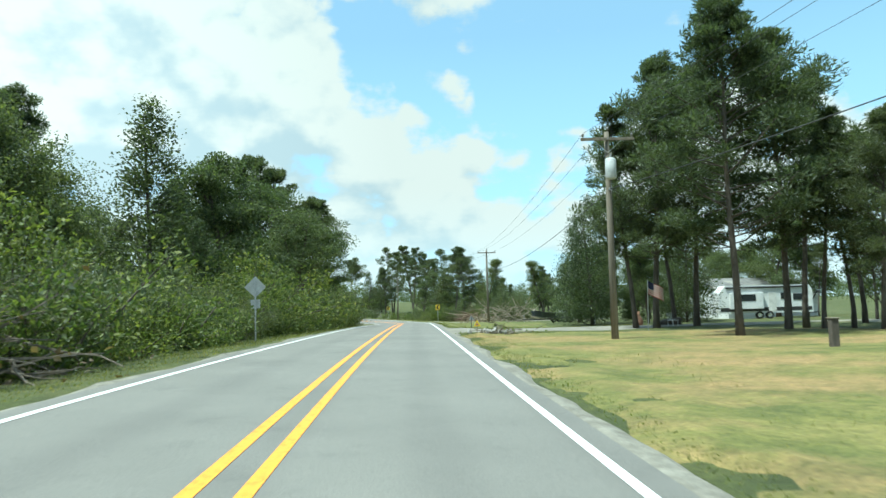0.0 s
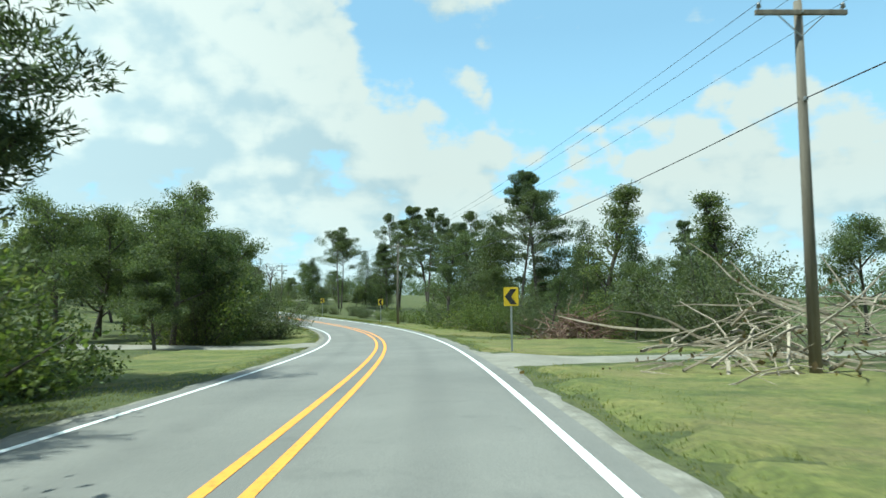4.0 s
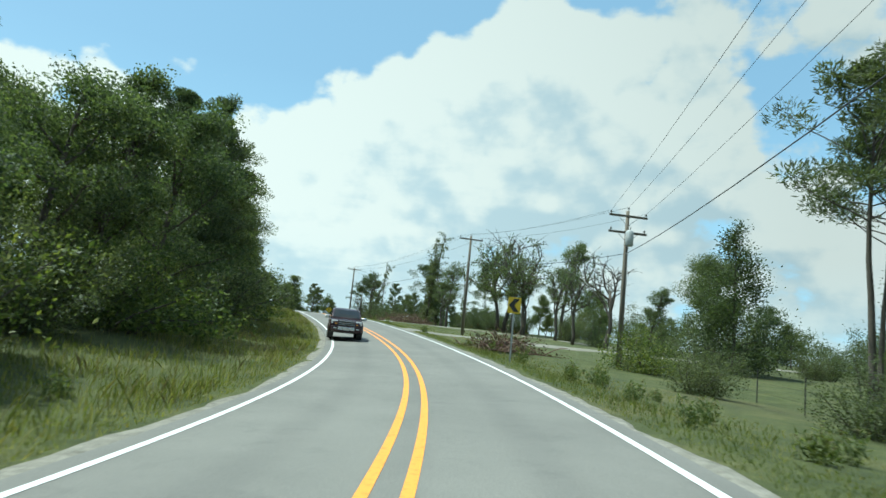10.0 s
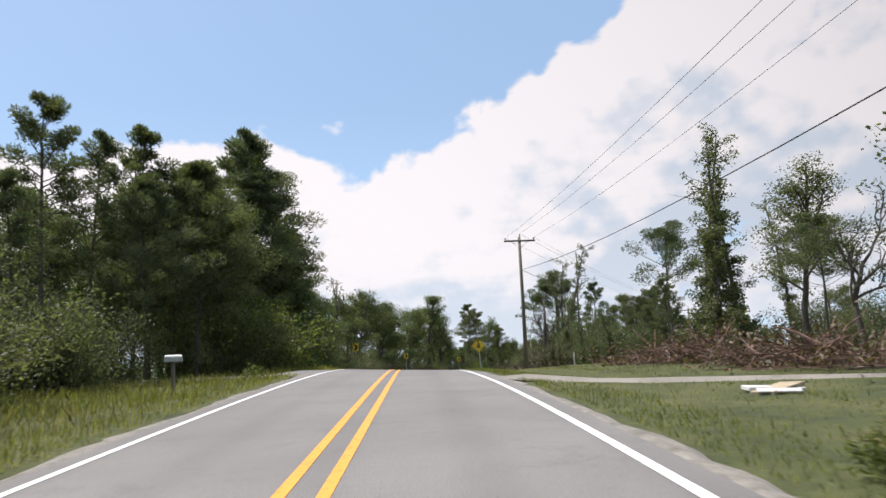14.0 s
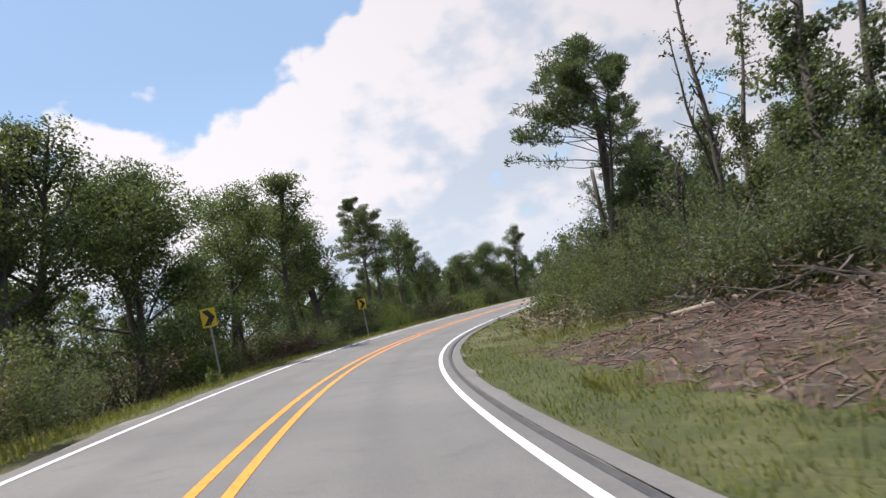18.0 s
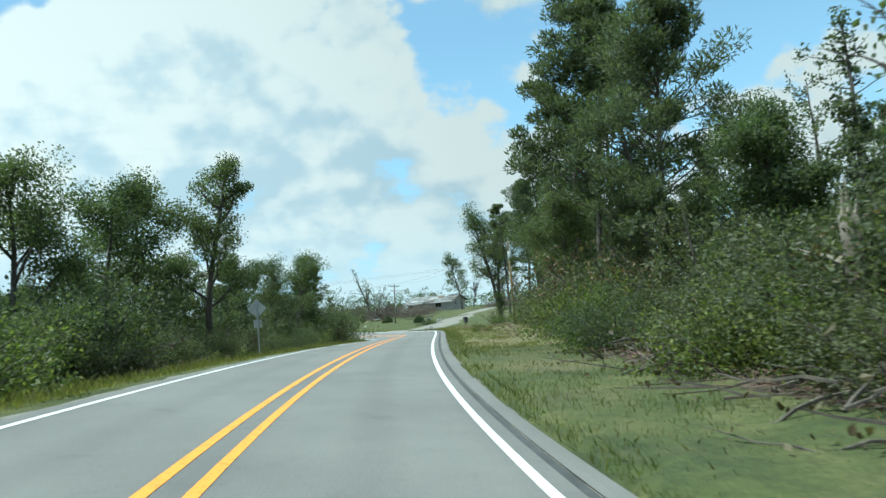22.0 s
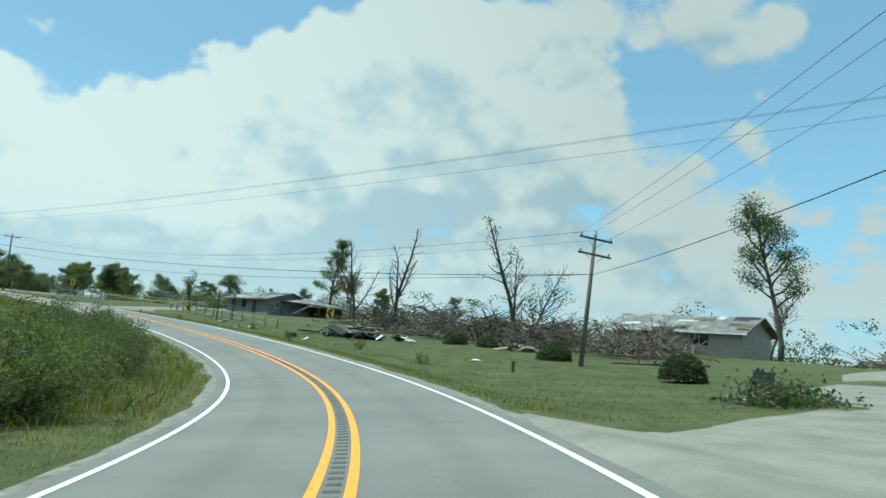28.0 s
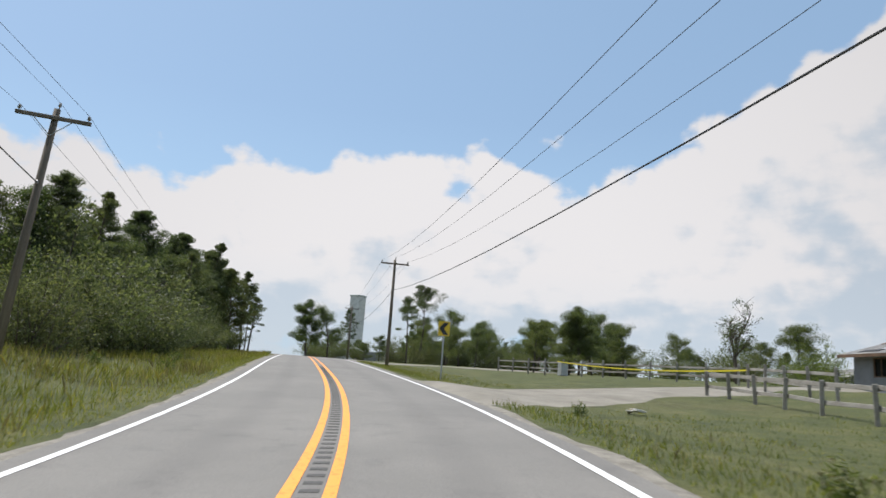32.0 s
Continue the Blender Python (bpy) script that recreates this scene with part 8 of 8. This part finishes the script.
AMBER = speckled("amber_lens", (0.55, 0.24, 0.03), (0.70, 0.34, 0.05), 12.0, 0.15)
sport_utility(246.7, -2.58, 0)

# ---- rumble strip in the middle of the road ----


def rumble_strip(s0, s1):
    ob = setting("rumble_strip", None, "row of milled rumble grooves between the centre lines", "road marking")
    mat_ = speckled("milled_groove", (0.055, 0.053, 0.05), (0.095, 0.092, 0.086), 6.0, 0.9)
    me = Shape().box((0.20, 0.15, 0.008), None, 0.003).mesh("groove", mat_)
    s = s0
    while s < s1:
        x, y, z, h = spot(s, -0.033)
        g = new("groove", me)
        g.parent = ob
        g.matrix_world = pose(x, y, z + 0.003, math.degrees(math.atan(float(np.interp(s + 0.5, RS, RZ) - np.interp(s - 0.5, RS, RZ)))), -math.degrees(math.atan(float(np.interp(s, RS, RB)))), math.degrees(h))
        s += 0.42


rumble_strip(540, 662)

# ---- grass and weeds along the verges ----


def blades(name, label, s0, s1, side, o0, o1, per, h0, h1, seed, clump=0.0, fat=0.008, mat=None, plain=False):
    """Grass as single bent blades strewn over a strip of the verge."""
    rng = np.random.default_rng(seed)
    n = int((s1 - s0) * (o1 - o0) * per)
    s, off = rng.uniform(s0, s1, n), o0 + (o1 - o0) * rng.uniform(0, 1, n) ** 1.4
    if clump:
        c = rng.integers(0, max(1, n // 40), n)
        cs, co_ = rng.uniform(s0, s1, n // 40 + 1), rng.uniform(o0, o1, n // 40 + 1)
        s, off = cs[c] + rng.normal(0, clump, n), np.maximum(co_[c] + rng.normal(0, clump, n), o0 - 0.1)
    h = np.interp(s, RS, RH)
    x = np.interp(s, RS, RX) + np.cos(h) * off * side
    y = np.interp(s, RS, RY) + np.sin(h) * off * side
    keep = ~on_drive(x, y)
    x, y, s, off = x[keep], y[keep], s[keep], off[keep]
    n = len(x)
    z = np.where(off < 11.9, side_z(s, off * side), ground_z(x, y)) + uneven(x, y) - 0.01
    bed = np.array([noise.noise((a * 0.35, b * 0.35, 5.0)) for a, b in zip(x, y)])
    tall = rng.uniform(h0, h1, n) * (1 + 0.7 * bed)
    a = rng.uniform(0, math.tau, n)
    lean = rng.normal(0, 0.35, (n, 2)) * tall[:, None]
    w = fat * rng.uniform(0.7, 1.5, n)
    base = np.stack([x, y, z], 1)
    across = np.stack([np.cos(a) * w, np.sin(a) * w, np.zeros(n)], 1)
    mid = base + np.stack([lean[:, 0] * 0.35, lean[:, 1] * 0.35, tall * 0.6], 1)
    tip = base + np.stack([lean[:, 0], lean[:, 1], tall], 1)
    if plain:
        v = np.stack([base - across, base + across, tip], 1).reshape(-1, 3)
        f = np.arange(n * 3).reshape(-1, 3)
        return tagged(new(name, mesh_from(name, v, f, mat or GRASS_BLADE)), label, "grass", kind="stuff")
    v = np.stack([base - across, base + across, mid + across * 0.7, tip, mid - across * 0.7], 1).reshape(-1, 3)
    i = np.arange(n) * 5
    f = np.stack([i, i + 1, i + 2, i + 3, i + 4], 1)
    return tagged(new(name, mesh_from(name, v, f, mat or GRASS_BLADE)), label, "grass", kind="stuff")


STRAW_BLADE = leafy("straw_grass_blades", (0.14, 0.14, 0.045), (0.24, 0.225, 0.08), (0.36, 0.32, 0.14), 0.5)
blades("lawn_grass", "short dry grass of the lawn", -8, 60, 1, 8.5, 20, 34, 0.03, 0.09, 431, fat=0.008, plain=True)
blades("lawn_grass", "short grass of the lawn", 60, 170, 1, 8.5, 13, 24, 0.03, 0.10, 432, fat=0.009, plain=True)
blades("lawn_grass", "short grass of the lawn", 92, 184, -1, 8.5, 12, 24, 0.03, 0.10, 433, fat=0.009, plain=True)
blades("lawn_grass", "short grass of the field", 255, 345, 1, 8.5, 14, 18, 0.04, 0.12, 434, fat=0.011, plain=True)
blades("lawn_grass", "short grass of the lawn", 562, 640, 1, 8.5, 20, 16, 0.04, 0.12, 435, fat=0.011, plain=True)
blades("dry_grass", "yellowed tufted grass of the verge", 464, 546, 1, 4.6, 12.5, 34, 0.10, 0.22, 436, 0.5, 0.009, STRAW_BLADE)
blades("dry_grass", "yellowed tufted grass of the verge", 355, 416, 1, 5.4, 12, 12, 0.18, 0.34, 437, 0.5, 0.009, STRAW_BLADE)
SEED_HEAD = leafy("dry_seed_heads", (0.10, 0.085, 0.035), (0.19, 0.16, 0.07), (0.30, 0.26, 0.12), 0.3)
for side in (-1, 1):
    blades("verge_grass", "short mown grass along the shoulder", -5, 160, side, 4.05, 5.4, 55, 0.02, 0.07, 421 + side, fat=0.009, plain=True)
    blades("verge_grass", "short uneven grass along the shoulder", 160, 690, side, 4.05, 5.4, 65, 0.05, 0.14, 401 + side, fat=0.009, plain=True)
    blades("verge_grass", "mown grass of the verge", -5, 690, side, 5.4, 9.0, 26, 0.05, 0.12, 411 + side, fat=0.011, plain=True)
for s0, s1, side, o0, o1, per, h0, h1 in ((190, 332, -1, 4.6, 11.5, 26, 0.18, 0.42), (560, 720, -1, 4.8, 13, 24, 0.18, 0.42), (384, 462, 1, 4.5, 8.5, 26, 0.07, 0.2), (462, 545, 1, 4.6, 7.5, 16, 0.06, 0.15), (330, 545, -1, 4.6, 8.0, 26, 0.14, 0.32), (330, 372, 1, 4.6, 7.8, 16, 0.05, 0.13), (382, 411, 1, 7.0, 10.5, 24, 0.14, 0.42), (160, 252, 1, 4.6, 6.5, 14, 0.10, 0.22), (562, 690, 1, 4.6, 7.5, 12, 0.08, 0.18)):
    blades("tall_grass", "unmown tall grass and weeds on the verge", s0, s1, side, o0, o1, per, h0, h1, int(s0 + side), 0.75, 0.009)
    blades("seed_grass", "dry seeding grass stalks on the verge", s0, s1, side, o0, o1, per * 0.3, h0 * 1.2, h1 * 1.35, int(s0 + side) + 7, 0.8, 0.006, SEED_HEAD)


# ---- weeds that stand out on the verges ----


def weed(s, off, h, seed):
    """A loose clump of leafy stalks with pale heads."""
    rng = np.random.default_rng(seed)
    ob = thing("weed_clump", "clump of tall leafy weeds with pale seed heads", "weed", "weeds along the verges", stand(s, off))
    w, pts, heads = Shape(), [], []
    for k in range(9):
        st = limb((rng.normal(0, 0.12), rng.normal(0, 0.12), -0.03), (rng.normal(0, 0.3), rng.normal(0, 0.3), 1), h * rng.uniform(0.6, 1.1), -0.02, rng, 4, 0.08)
        w.tube(st, [0.007, 0.006, 0.005, 0.004, 0.002], 3, False)
        for q in st[1:]:
            pts.append(np.array(q) + rng.normal(size=(7, 3)) * 0.06)
        heads.append(np.array(st[4]) + rng.normal(size=(8, 3)) * 0.025)
    tagged(part("stalk", w, GRASS_BLADE, ob), kind="stuff")
    part("foliage", leaf_mesh("foliage", np.concatenate(pts), 0.075, BUSH_LEAF, rng, 2.2, -0.2, None, 0.22), None, ob)
    tagged(part("seed_head", leaf_mesh("seed_head", np.concatenate(heads), 0.035, SEED_HEAD, rng, 1.4), None, ob), kind="stuff")
    return ob


WEEDS = [weed(212, 6.2, 0.6, 1), weed(226, 5.6, 0.65, 2), weed(586, 8.4, 0.7, 3)]
spots_ = random.Random(12)
for s0, s1, side, o0, o1, count in ((205, 250, 1, 5.2, 7.5, 16), (250, 290, 1, 4.9, 6.0, 4), (190, 330, -1, 5.5, 11, 26), (330, 540, -1, 4.9, 7.5, 26), (400, 545, 1, 6.0, 8.5, 5), (560, 700, -1, 5.0, 11, 30), (565, 640, 1, 5.5, 10, 5)):
    for _ in range(count):
        copy_thing(spots_.choice(WEEDS), stand(spots_.uniform(s0, s1), side * spots_.uniform(o0, o1), spots_.uniform(0, 360), spots_.uniform(0.6, 1.15)))
